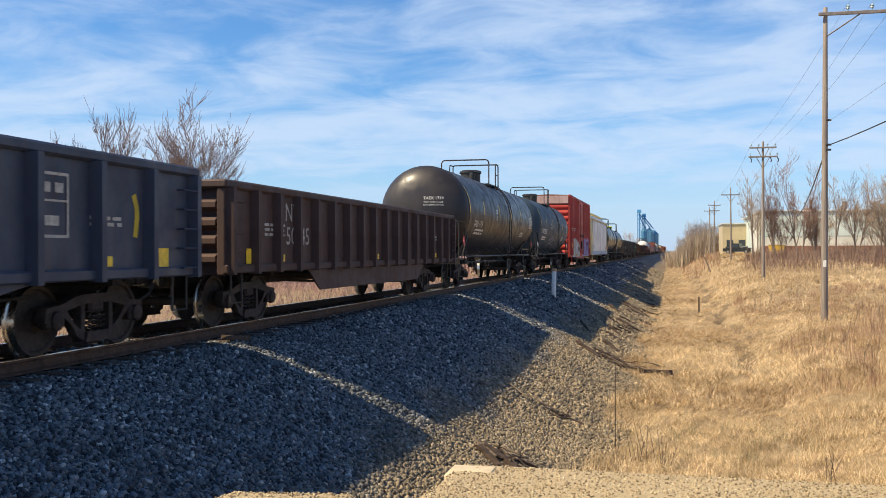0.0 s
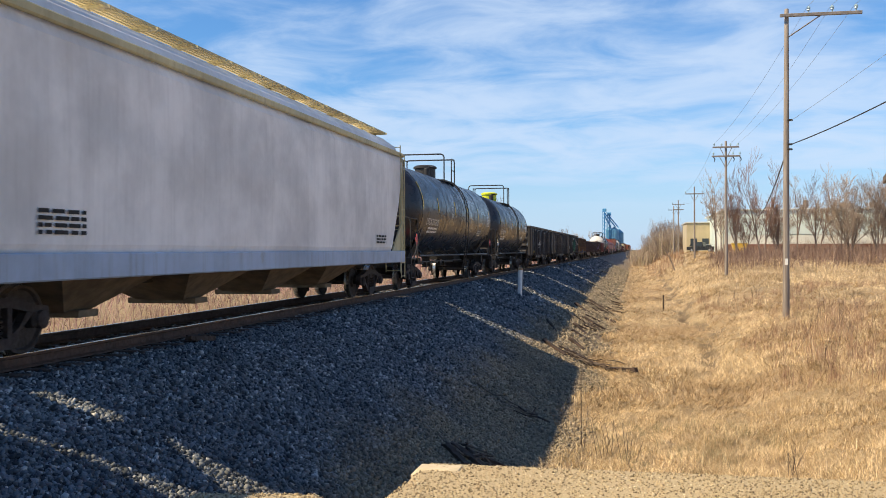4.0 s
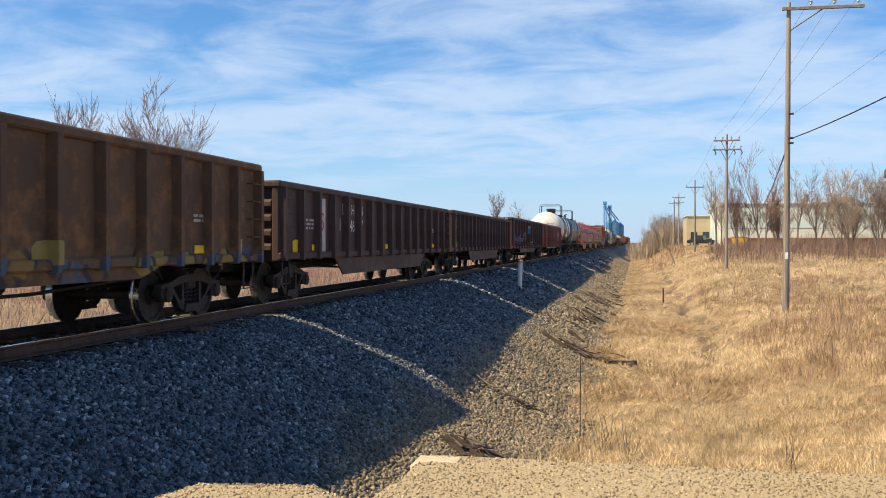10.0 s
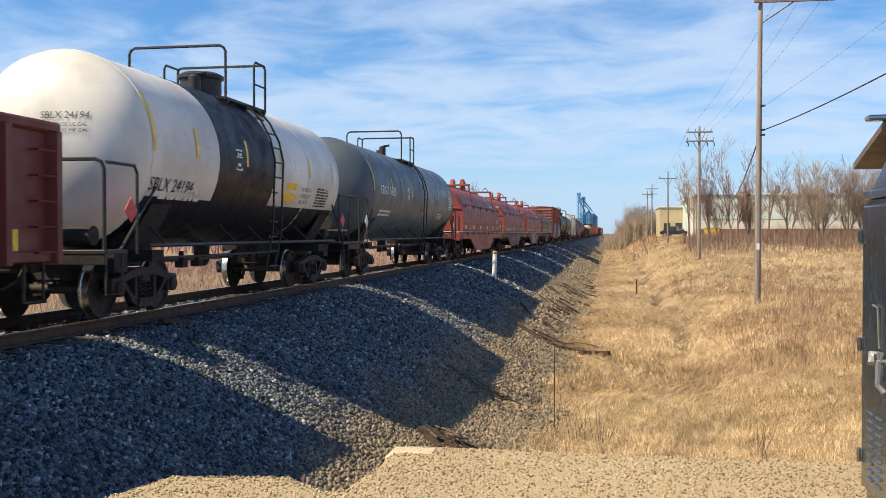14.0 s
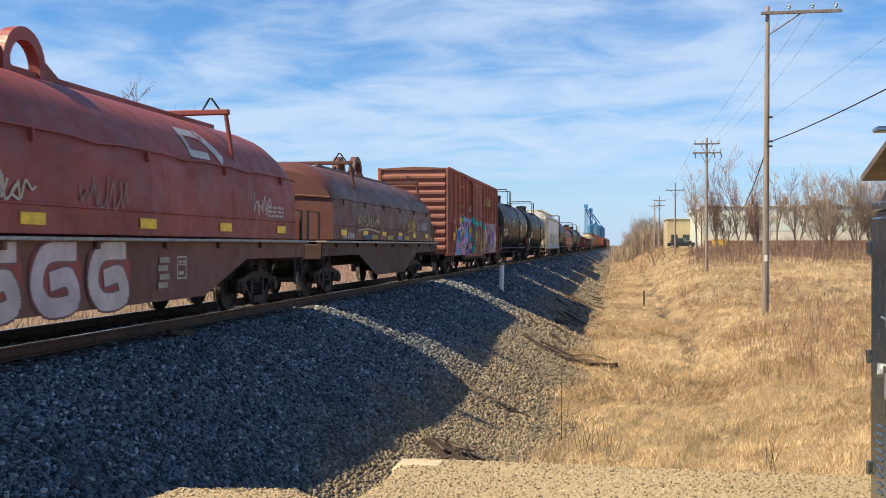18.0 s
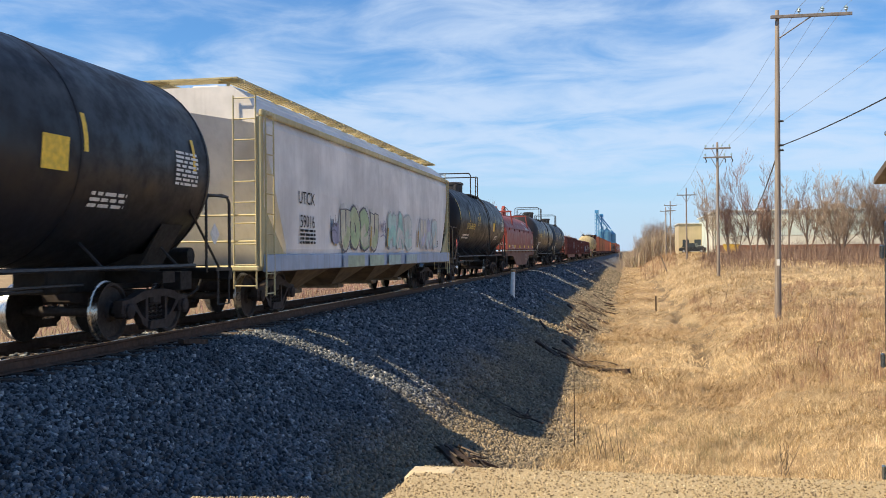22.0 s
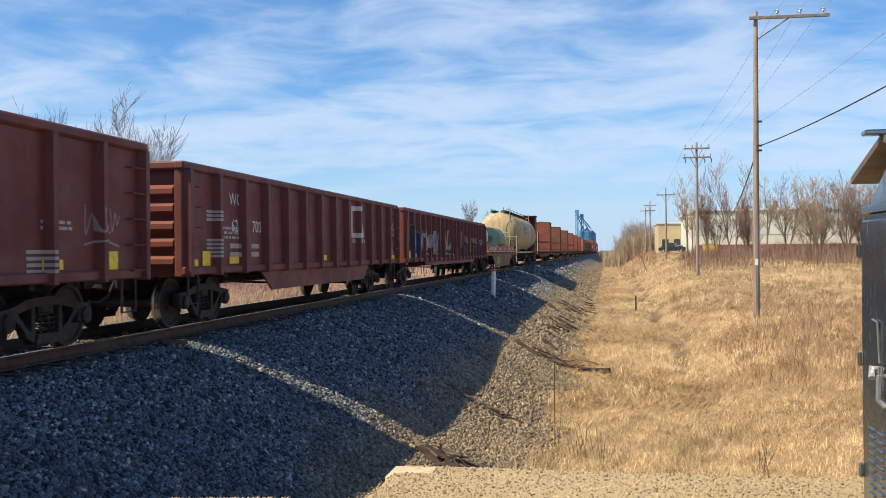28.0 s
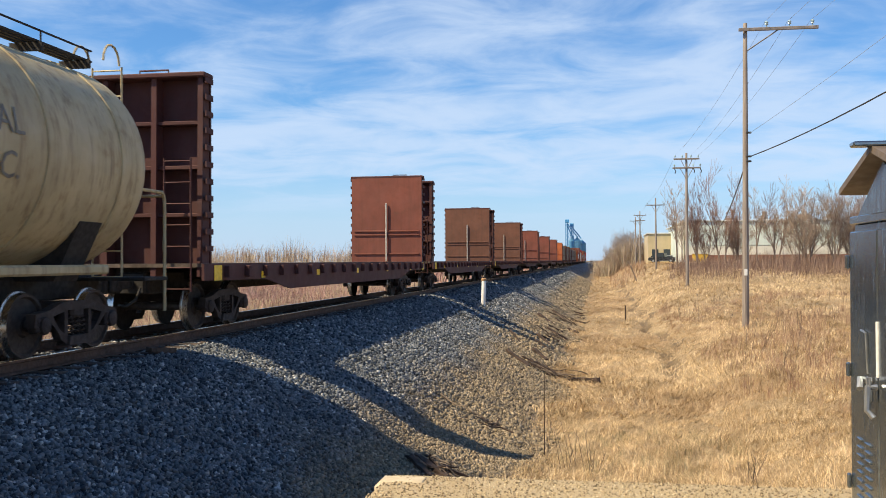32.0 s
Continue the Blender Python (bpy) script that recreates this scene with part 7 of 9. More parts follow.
# a blue and white patch on a brown gondola, a small tag on a black tank
sp = on(car_o)()
sp.bar(-0.28, 1.84, 0.52, 0.27, (0.05, 0.22, 0.46))
for k in range(4):
    sp.bar(-0.3, 2.13 + 0.05 * k, 0.52, 0.03, WHITE)
for y in (-7.2, -6.1, -4.4, -3.3):
    scrawl(sp, rng, y, 1.3, 0.7, 0.6, (0.20, 0.15, 0.26), 4, 0.035)
scrawl(sp, rng, 1.2, 1.2, 0.6, 0.4, (0.30, 0.26, 0.20), 3, 0.03)
sp.finish(car_o, "blue patch, white stripes and faint tags")
sp = Spray(wrap=(1.57, 2.65))
scrawl(sp, rng, -2.3, 1.70, 0.95, 0.28, CHALK, 4, 0.03)
sp.finish(car_fh, "small white sprayed tag")
sp = Spray(wrap=(1.585, 2.665))
scrawl(sp, rng, -2.2, 1.75, 2.6, 0.5, (0.36, 0.38, 0.48), 7, 0.04)
scrawl(sp, rng, 5.2, 1.9, 1.0, 0.5, (0.30, 0.20, 0.36), 3, 0.05)
sp.finish(car_cg, "pale blue sprayed scrawl")
emblem(car_q, on(car_q), 4.1, 2.0, 1.0, (0.40, 0.33, 0.31))
sp = on(car_q)()
for i in range(6):
    sp.bar(4.1 + 0.22 * i, 1.42, 0.14, 0.10, CHALK)
sp.finish(car_q, "row of small white stencils", "stencil")
part("data_panel", bars(frame_lines(0.5, 0.2, 0.02), DW, (1.459, -1.1, 1.85)), None, car_q, "small bordered data panel")
part("data_panel", bars(frame_lines(0.4, 0.45, 0.03), DW, (1.459, 6.3, 1.5)), None, car_q, "white bordered data panel")
wrap = (1.52, 2.60)
for k, w in enumerate(("POTASSIUM", "HYDROXIDE", "SOLUTION")):
    part("lettering", words(w, 0.095, m_black, (0, 2.46, 2.27 - 0.14 * k), wrap), None, car_sb)
part("warning_panel", bars([(-0.35, 0, 0.7, 0.42)], m_yellow, (0, 1.45, 2.17), wrap), None, car_sb, "yellow warning panel")
part("data_panel", bars(dashes(random.Random(6), 7, 0.95, 0.04), m_under, (0, 3.75, 2.33), wrap), None, car_sb, "panel of dark fine lines")
sp = on(car_af)()
scrawl(sp, rng, 9.3, 1.5, 0.9, 0.5, (0.30, 0.24, 0.24), 4, 0.03)
for y, z, n in ((6.6, 1.55, 5), (8.0, 1.3, 4)):
    for k in range(n):
        sp.bar(y, z - 0.08 * k, 0.45, 0.045, CHALK)
sp.finish(car_af, "white stencilled lines and a faint tag", "stencil")

# ---- the ground ----
PROFILE_X = (-900, -60, -30, -19, -14.5, -12.6, -10.0, -9.7, -6.95, -6.4, -5.9, -5.4, -4.9, -4.2, -1.60, -0.9, 1.0, 2.7, 3.7, 5.8, 9.0, 20.0, 60.0, 900.0)
PROFILE_Z = (-0.6, -0.8, -0.7, -0.9, -1.5, -1.7, -0.30, -0.22, -0.22, -0.36, -0.54, -0.77, -1.02, -1.37, -2.60, -2.72, -2.62, -2.58, -2.15, -1.58, -1.32, -1.15, -0.95, -0.6)
ROAD_Z = -0.40


def smooth(a):
    a = np.clip(a, 0, 1)
    return a * a * (3 - 2 * a)


def road_edge(x):
    """How far the gravelled crossing reaches along the track, by x."""
    return np.interp(x, (-6.6, -4.6, -3.5, -3.25, -3.0, -2.2, -1.85, -1.72, -1.66, -1.62), (3.7, 4.05, 4.75, 5.3, 6.15, 6.28, 5.95, 6.0, 6.6, 7.35))


def furrow(x, y):
    """How close a place is to the sunken line along the ditch."""
    return np.exp(-((x - 2.9 - 0.4 * np.sin(0.31 * y) - 0.2 * np.sin(0.9 * y)) / 0.38) ** 2) * (0.45 + 0.55 * np.sin(0.83 * y + np.sin(0.31 * y)) ** 2) * smooth((y - 27.0) / 7.0)


def ground_z(x, y):
    x, y = np.asarray(x, float), np.asarray(y, float)
    z = np.interp(x, PROFILE_X, PROFILE_Z)
    # the far bank and the field lie unevenly
    far = smooth((np.abs(x - 2.0) - 3.0) / 5.0)
    z = z + far * (0.10 * np.sin(0.31 * x + 0.17 * y) + 0.08 * np.sin(0.13 * y - 0.4 * x + 1.0)) * smooth((np.abs(x + 8.35) - 4.5) / 2)
    # tussocks in the ditch, and the sunken line along it
    lump = np.sin(2.9 * x + 1.7 * y + 1.3 * np.sin(1.1 * y)) + np.sin(5.3 * x - 2.3 * y + 1.1 * np.sin(2.0 * x)) + 0.8 * np.sin(1.3 * x + 4.1 * y + 1.5 * np.sin(1.7 * x)) + 0.7 * np.sin(7.1 * x + 3.7 * y)
    # the bank falls more steeply to a hollow behind the headwall
    hollow = np.interp(x, (-4.5, -4.0, -3.4, -2.3, -1.8, -1.2), (0.0, 0.09, 0.28, 0.25, 0.13, 0.0))
    z = z - hollow * np.interp(y, (11.0, 13.0, 15.5, 18.0, 25.0, 31.0), (0.0, 0.35, 0.5, 1.0, 0.95, 0.0))
    tuss = smooth((x + 1.4) / 0.8) * smooth((y - 8.5) / 1.5) * smooth((90 - y) / 30) * smooth((22 - x) / 8)
    z = z + tuss * (0.035 * lump - 0.34 * furrow(x, y))
    z = z + smooth((x - 1.0) / 9.0) * smooth((y - 48) / 85) * 1.9
    e = road_edge(x)
    back = smooth((y - e) / np.where(x > -1.64, 2.6, 1.6))
    on = np.interp(x, (-7.2, -6.2, -5.0), (-0.22, -0.30, ROAD_Z))
    road = np.where(y < e, np.where(y > -9.0, on, z + (on - z) * smooth((y + 16) / 7)), on + (z - on) * back)
    return np.where((x > -7.1) & (x < 30), road + (z - road) * smooth((x - 16) / 14), z)


def sheet(name, xs, ys, material, zf=ground_z):
    X, Y = np.meshgrid(xs, ys, indexing="ij")
    Z = zf(X, Y)
    co = np.stack([X, Y, Z], -1).reshape(-1, 3)
    n, m = len(xs), len(ys)
    i = np.arange((n - 1) * (m - 1))
    a = (i // (m - 1)) * m + i % (m - 1)
    q = np.stack([a, a + m, a + m + 1, a + 1], -1)
    me = bpy.data.meshes.new(name)
    me.vertices.add(len(co)), me.vertices.foreach_set("co", co.ravel())
    me.loops.add(q.size), me.loops.foreach_set("vertex_index", q.ravel())
    me.polygons.add(len(q)), me.polygons.foreach_set("loop_start", np.arange(0, q.size, 4))
    me.polygons.foreach_set("use_smooth", np.ones(len(q), bool))
    me.update(calc_edges=True)
    for t in material if isinstance(material, (list, tuple)) else (material,):
        me.materials.append(t)
    return me


def ground_material():
    """Dry grass, crushed stone and pale road gravel, each where it lies."""
    m = Mat("ground", 0.95)
    o = m.xyz()
    patch = m.noise(0.35, 5, 0.6)
    fine = m.noise(14.0, 6, 0.7)
    strand = m.noise(22.0, 5, 0.7, (1.0, 0.35, 1))
    grass = m.mix(m.ramp(patch, 0.3, 0.7), (0.29, 0.22, 0.13), (0.50, 0.39, 0.24))
    grass = m.mix(m.ramp(strand, 0.35, 0.7), scaled((0.24, 0.17, 0.09), 0.9), grass)
    grass = m.mix(m.math("MULTIPLY", m.ramp(m.noise(0.11, 4, 0.6, shift=(9, 2, 0)), 0.5, 0.68), 0.55), grass, (0.21, 0.125, 0.065))
    bend = m.math("ADD", m.math("MULTIPLY", m.math("SINE", m.math("MULTIPLY", o[1], 0.31)), 0.4), m.math("MULTIPLY", m.math("SINE", m.math("MULTIPLY", o[1], 0.9)), 0.2))
    off = m.math("ABSOLUTE", m.math("SUBTRACT", m.math("SUBTRACT", o[0], 2.9), bend))
    off = m.math("ADD", off, m.math("MULTIPLY", m.noise(2.2, 4, 0.6), 0.35))
    # darker brown along the sunken line of the ditch
    grass = m.mix(m.math("MULTIPLY", m.math("MULTIPLY", m.ramp(off, 0.60, 0.30), m.ramp(o[1], 27.0, 33.0)), 0.75), grass, (0.10, 0.07, 0.042))
    cell = m.cells(17.0, what="Color")
    sc = m.t.nodes.new("ShaderNodeSeparateColor")
    m.t.links.new(cell, sc.inputs[0])
    stone = m.mix(sc.outputs[0], (0.085, 0.09, 0.098), (0.29, 0.30, 0.31))
    edge = m.cells(17.0, what="Distance", feature="DISTANCE_TO_EDGE")
    stone = m.mix(m.ramp(edge, 0.0, 0.16), (0.05, 0.045, 0.04), stone)
    # lower slope turns tan for its soil and for sunlight painted in
    stone = m.mix(m.math("MULTIPLY", m.ramp(o[0], -4.2, -2.6), 0.88), stone, m.mix(m.ramp(m.noise(20.0, 4, 0.7), 0.3, 0.7), (0.14, 0.10, 0.06), (0.34, 0.25, 0.15)))
    grit = m.mix(m.ramp(m.noise(60.0, 5, 0.75), 0.3, 0.7), (0.30, 0.235, 0.14), (0.56, 0.45, 0.28))
    grit = m.mix(m.math("MULTIPLY", m.ramp(m.noise(1.6, 5), 0.45, 0.7), 0.4), grit, (0.42, 0.33, 0.20))
    wob = m.math("ADD", o[0], m.math("MULTIPLY", m.math("SUBTRACT", m.noise(0.9, 5, 0.65), 0.5), 1.6))
    is_stone = m.math("MULTIPLY", m.ramp(wob, -13.2, -12.9), m.ramp(wob, -1.0, -1.7))
    col = m.mix(is_stone, grass, stone)
    rim = m.math("ADD", o[1], m.math("MULTIPLY", m.math("SUBTRACT", m.noise(1.2, 4), 0.5), 0.25))
    is_road = m.math("MULTIPLY", m.ramp(o[2], -0.56, -0.47), m.math("MULTIPLY", m.ramp(rim, 7.65, 7.5), m.math("MULTIPLY", m.ramp(o[0], -5.4, -4.6), m.ramp(rim, -14.0, -12.0))))
    col = m.mix(is_road, col, grit)
    m.color(col)
    hgt = m.mix(is_road, m.mix(is_stone, m.math("ADD", m.math("MULTIPLY", strand, 1.2), fine), m.math("MULTIPLY", edge, 2.5)), m.math("MULTIPLY", m.noise(70.0, 4, 0.7), 0.5))
    m.bump(hgt, 0.8, 0.035)
    return m.m


m_ground = ground_material()
ys = np.concatenate([np.linspace(-900, -30, 24), np.linspace(-29, 3.5, 40), np.linspace(3.7, 12, 84), np.linspace(12.2, 60, 230), np.linspace(61, 200, 100), np.geomspace(203, 2600, 60)])
xs = np.concatenate([-np.geomspace(1500, 40, 40), np.linspace(-39, -14, 40), np.linspace(-13.8, -7.2, 34), np.linspace(-7.1, -1.2, 60), np.linspace(-1.1, 9, 90), np.linspace(9.3, 40, 70), np.geomspace(41, 1500, 40)])
xs = np.unique(np.concatenate([xs, np.linspace(-3.8, -1.3, 60)]))
tagged(new("ground", sheet("ground", xs, ys, m_ground)), "dry straw-coloured grass ground with a stone embankment", "ground", kind="structure")

# ---- the track ----
m_rail = plain("rusty_rail", (0.095, 0.050, 0.032), 0.8, 0.2, 0.3, 6)
m_railtop = plain("polished_rail_head", (0.50, 0.48, 0.46), 0.25, 1.0, 0.1, 12, 0.03)
m_tie = plain("creosote_tie", (0.060, 0.042, 0.032), 0.95, 0, 0.4, 7)
track = thing("railway_track", "single railway track of steel rails on dark ties", "track", kind="structure")
for s in (-1, 1):
    x = TRACK_X + s * 0.755
    g = Geo()
    g.prism([(x - 0.07, -0.178), (x + 0.07, -0.178), (x + 0.06, -0.16), (x + 0.012, -0.14), (x + 0.012, -0.05), (x + 0.036, -0.035), (x + 0.036, -0.006), (x - 0.036, -0.006), (x - 0.036, -0.035), (x - 0.012, -0.05), (x - 0.012, -0.14), (x - 0.06, -0.16)], "y", -900, 2600)
    r = part("rail", g, m_rail, track, "rusty steel rail")
    g = Geo()
    g.box((x, 850, -0.003), (0.05, 3500, 0.006))
    part("rail_head", g, m_railtop, r, "polished running surface")
rng = random.Random(4)
g = Geo()
g.block((0, 0, 0), (2.6, 0.23, 0.17), 0.02)
tie = g.mesh("tie", m_tie)
for i in range(300):
    part("tie", tie, None, track, "", pose(TRACK_X + rng.uniform(-0.04, 0.04), -30 + 0.55 * i, -0.258, 0, 0, rng.uniform(-1.2, 1.2)))

# ---- scattered small pieces, each lot one mesh ----
def scatter(name, base_verts, base_faces, places, turns, sizes, pick, material):
    """Many copies of a few small shapes joined in one mesh. base_verts: (kinds, n, 3); turns: (k, 3, 3); sizes: (k, 3)."""
    bv, bf = np.asarray(base_verts, float), np.asarray(base_faces)
    v = bv[pick] * sizes[:, None, :]
    v = np.einsum("kij,knj->kni", turns, v) + places[:, None, :]
    k, n = v.shape[0], v.shape[1]
    f = (bf[None] + (np.arange(k) * n)[:, None, None]).reshape(-1, bf.shape[1])
    me = bpy.data.meshes.new(name)
    me.vertices.add(k * n), me.vertices.foreach_set("co", v.reshape(-1).astype(np.float32))
    me.loops.add(f.size), me.loops.foreach_set("vertex_index", f.ravel().astype(np.int32))
    me.polygons.add(len(f)), me.polygons.foreach_set("loop_start", np.arange(0, f.size, bf.shape[1], dtype=np.int32))
    me.update(calc_edges=True)
    me.materials.append(material)
    return me


def any_turns(rng, k):
    q = rng.normal(size=(k, 4))
    q /= np.linalg.norm(q, axis=1)[:, None]
    w, x, y, z = q.T
    return np.stack([np.stack([1 - 2 * (y * y + z * z), 2 * (x * y - z * w), 2 * (x * z + y * w)], -1), np.stack([2 * (x * y + z * w), 1 - 2 * (x * x + z * z), 2 * (y * z - x * w)], -1), np.stack([2 * (x * z - y * w), 2 * (y * z + x * w), 1 - 2 * (x * x + y * y)], -1)], 1)


def rocks(rng, kinds=8):
    """A few angular stones from a roughened icosahedron."""
    corner = np.array([(x, y, z) for z in (-1, 1) for x, y in ((-1, -1), (1, -1), (1, 1), (-1, 1))], float)
    quads = [(3, 2, 1, 0), (4, 5, 6, 7), (0, 1, 5, 4), (1, 2, 6, 5), (2, 3, 7, 6), (3, 0, 4, 7)]
    tri = [t for a, b, c, d in quads for t in ((a, b, c), (a, c, d))]
    return np.stack([corner * rng.uniform(0.45, 1.1, (8, 3)) for _ in range(16)]), tri


def stone_material(name, a, b, c, rough=0.9, sunny_soil=None):
    m = Mat(name, rough)
    r = m.island()
    col = m.mix(m.ramp(r, 0.0, 0.75), a, b)
    col = m.mix(m.ramp(r, 0.90, 0.98), col, c)
    # tan below the usual shadow edge: dirt, plus sunlit warmth put into the colour
    if sunny_soil:
        o = m.xyz()
        low = m.math("ADD", o[0], m.math("MULTIPLY", m.math("SUBTRACT", m.noise(0.5, 4, 0.6), 0.5), 2.4))
        col = m.mix(m.math("MULTIPLY", m.ramp(low, -4.7, -3.1), 0.86), col, m.mix(r, scaled(sunny_soil, 0.5), scaled(sunny_soil, 1.5)))
    col = m.mix(m.math("MULTIPLY", m.ramp(m.noise(0.8, 4, 0.6), 0.4, 0.7), 0.35), col, scaled(a, 1.1))
    col = m.mix(m.ramp(m.noise(45.0, 4, 0.6), 0.25, 0.75, 0.0, 0.35), col, scaled(a, 0.6))
    m.color(col).bump(m.noise(60.0, 3), 0.4, 0.004)
    return m.m


nrng = np.random.default_rng(7)
m_ballast = stone_material("crushed_ballast", (0.019, 0.026, 0.033), (0.225, 0.245, 0.262), (0.60, 0.60, 0.58), sunny_soil=(0.32, 0.245, 0.145))
m_grit = stone_material("road_gravel", (0.17, 0.125, 0.075), (0.58, 0.46, 0.28), (0.74, 0.64, 0.44))
RV, RF = rocks(nrng)


def stones(name, x0, x1, y0, y1, per, lo, hi, material, label, keep=None, lift=0.25):
    k = int((x1 - x0) * (y1 - y0) * per)
    x, y = nrng.uniform(x0, x1, k), nrng.uniform(y0, y1, k)
    ok = keep(x, y) if keep else np.ones(k, bool)
    x, y = x[ok], y[ok]
    k = len(x)
    s = nrng.uniform(lo, hi, (k, 1)) * nrng.uniform(0.55, 1.35, (k, 3)) * 0.5
    z = ground_z(x, y) + s.mean(1) * lift * nrng.uniform(-0.5, 2.2, k)
    me = scatter(name, RV, RF, np.stack([x, y, z], -1), any_turns(nrng, k), s, nrng.integers(0, len(RV), k), material)
    return tagged(new(name, me), label, "stones", kind="stuff")


def off_track(x, y):
    road = (y < road_edge(x) + nrng.uniform(0.35, 0.6, len(x))) & (x > -6.3)
    rail = (np.abs(np.abs(x - TRACK_X) - 0.755) < 0.10)
    toe = x > -1.5 + 0.5 * np.sin(0.7 * y) + nrng.uniform(-0.7, 0.5, len(x))
    return ~road & ~rail & ~toe


stones("ballast_stones", -7.5, -0.9, 4.4, 11.0, 1100, 0.020, 0.062, m_ballast, "dark grey crushed stone ballast on the embankment", off_track)
stones("ballast_stones", -7.5, -0.9, 11.0, 20.0, 740, 0.026, 0.064, m_ballast, "dark grey crushed stone ballast on the embankment", off_track)
stones("ballast_stones", -7.5, -0.9, 20.0, 36.0, 330, 0.04, 0.085, m_ballast, "dark grey crushed stone ballast on the embankment", off_track)
stones("ballast_stones", -7.5, -0.9, 36.0, 75.0, 100, 0.06, 0.13, m_ballast, "dark grey crushed stone ballast on the embankment", off_track)
stones("ballast_stones", -7.2, -1.4, 75.0, 170.0, 26, 0.10, 0.22, m_ballast, "dark grey crushed stone ballast on the embankment", off_track)
stones("ballast_stones", -10.2, -7.5, 4.0, 40.0, 90, 0.05, 0.09, m_ballast, "grey crushed stone ballast between the rails", lambda x, y: (np.abs(np.abs(x - TRACK_X) - 0.755) > 0.12))
stones("gravel_stones", -3.6, 2.6, 4.8, 7.42, 1500, 0.006, 0.017, m_grit, "pale tan road gravel", lambda x, y: y < road_edge(x) + nrng.uniform(0.05, 0.3, len(x)))


# ---- dry grass ----
def grass_material(name, tones, rough=0.85):
    m = Mat(name, rough)
    r = m.island()
    col = m.mix(m.ramp(r, 0.1, 0.5), scaled(tones[0], 0.8), tones[1])
    col = m.mix(m.ramp(r, 0.70, 0.85), col, scaled(tones[2], 1.1))
    col = m.mix(m.math("MULTIPLY", m.ramp(m.noise(0.16, 5, 0.62, shift=(3, 8, 0)), 0.46, 0.64), 0.7), col, tones[3])
    col = m.mix(m.math("MULTIPLY", m.ramp(m.noise(0.9, 5, 0.65, (1, 0.6, 1), (1, 4, 0)), 0.5, 0.64), 0.5), col, scaled(tones[0], 0.55))
    col = m.mix(m.math("MULTIPLY", m.ramp(m.noise(0.7, 4, 0.6, (1, 0.7, 1), (7, 1, 0)), 0.50, 0.66), 0.45), col, scaled(tones[2], 1.12))
    m.color(col)
    m.b.inputs["Specular IOR Level"].default_value = 0.15
    return m.m


def blades(name, x, y, height, width, lean, material, label, category="grass", flow=0.0, sway=3.2):
    """Bent blades of three triangles, each leaning its own way."""
    k = len(x)
    z = ground_z(x, y) - 0.02
    a = flow + 1.6 * np.sin(0.55 * x + 0.8 * np.sin(0.4 * y)) + 1.2 * np.sin(0.37 * y + 0.9 * x) + nrng.normal(0, sway, k) * 0.5
    ln = height * nrng.uniform(lean[0], lean[1], k)
    up = np.sqrt(np.maximum(height ** 2 - np.minimum(ln, height * 0.97) ** 2, 1e-4))
    dx, dy = np.cos(a), np.sin(a)
    wx, wy = -dy * width / 2, dx * width / 2
    tw = nrng.uniform(0, math.pi, k)
    wx, wy = np.cos(tw) * width / 2, np.sin(tw) * width / 2
    p = np.stack([x, y, z], -1)
    mid = p + np.stack([dx * ln * 0.35, dy * ln * 0.35, up * 0.65], -1)
    tip = p + np.stack([dx * ln, dy * ln, up], -1)
    w = np.stack([wx, wy, np.zeros(k)], -1)
    v = np.stack([p - w, p + w, mid + w * 0.8, mid - w * 0.8, tip], 1)
    f = (np.array([(0, 1, 2), (0, 2, 3), (3, 2, 4)])[None] + (np.arange(k) * 5)[:, None, None]).reshape(-1, 3)
    me = bpy.data.meshes.new(name)
    me.vertices.add(k * 5), me.vertices.foreach_set("co", v.reshape(-1).astype(np.float32))
    me.loops.add(f.size), me.loops.foreach_set("vertex_index", f.ravel().astype(np.int32))
    me.polygons.add(len(f)), me.polygons.foreach_set("loop_start", np.arange(0, f.size, 3, dtype=np.int32))
    me.update(calc_edges=True)
    me.materials.append(material)
    return tagged(new(name, me), label, category, kind="stuff")


m_straw = grass_material("dry_straw", ((0.381, 0.275, 0.147), (0.627, 0.473, 0.28), (0.829, 0.662, 0.437), (0.403, 0.278, 0.157)))
m_mat = grass_material("matted_straw", ((0.28, 0.189, 0.1), (0.515, 0.367, 0.204), (0.762, 0.588, 0.361), (0.302, 0.21, 0.123)))
m_greenish = grass_material("greenish_dry_grass", ((0.24, 0.21, 0.12), (0.36, 0.31, 0.18), (0.50, 0.43, 0.28), (0.22, 0.19, 0.11)))
m_weed = grass_material("brown_weeds", ((0.27, 0.165, 0.108), (0.389, 0.255, 0.169), (0.508, 0.36, 0.244), (0.259, 0.15, 0.103)))
m_far = grass_material("reddish_brush", ((0.24, 0.14, 0.125), (0.34, 0.21, 0.19), (0.46, 0.32, 0.28), (0.30, 0.15, 0.14)))


def field(k, y0, y1, left=-1.6, slope=0.31, power=1.0):
    y = y0 + (y1 - y0) * nrng.uniform(0, 1, k) ** power
    x = left + (slope * y + 1.2 - left) * nrng.uniform(0, 1, k)
    return x, y


def toe_fade(x, y):
    return x > -1.45 + 0.55 * np.sin(0.7 * y) + nrng.normal(0, 0.35, len(x))


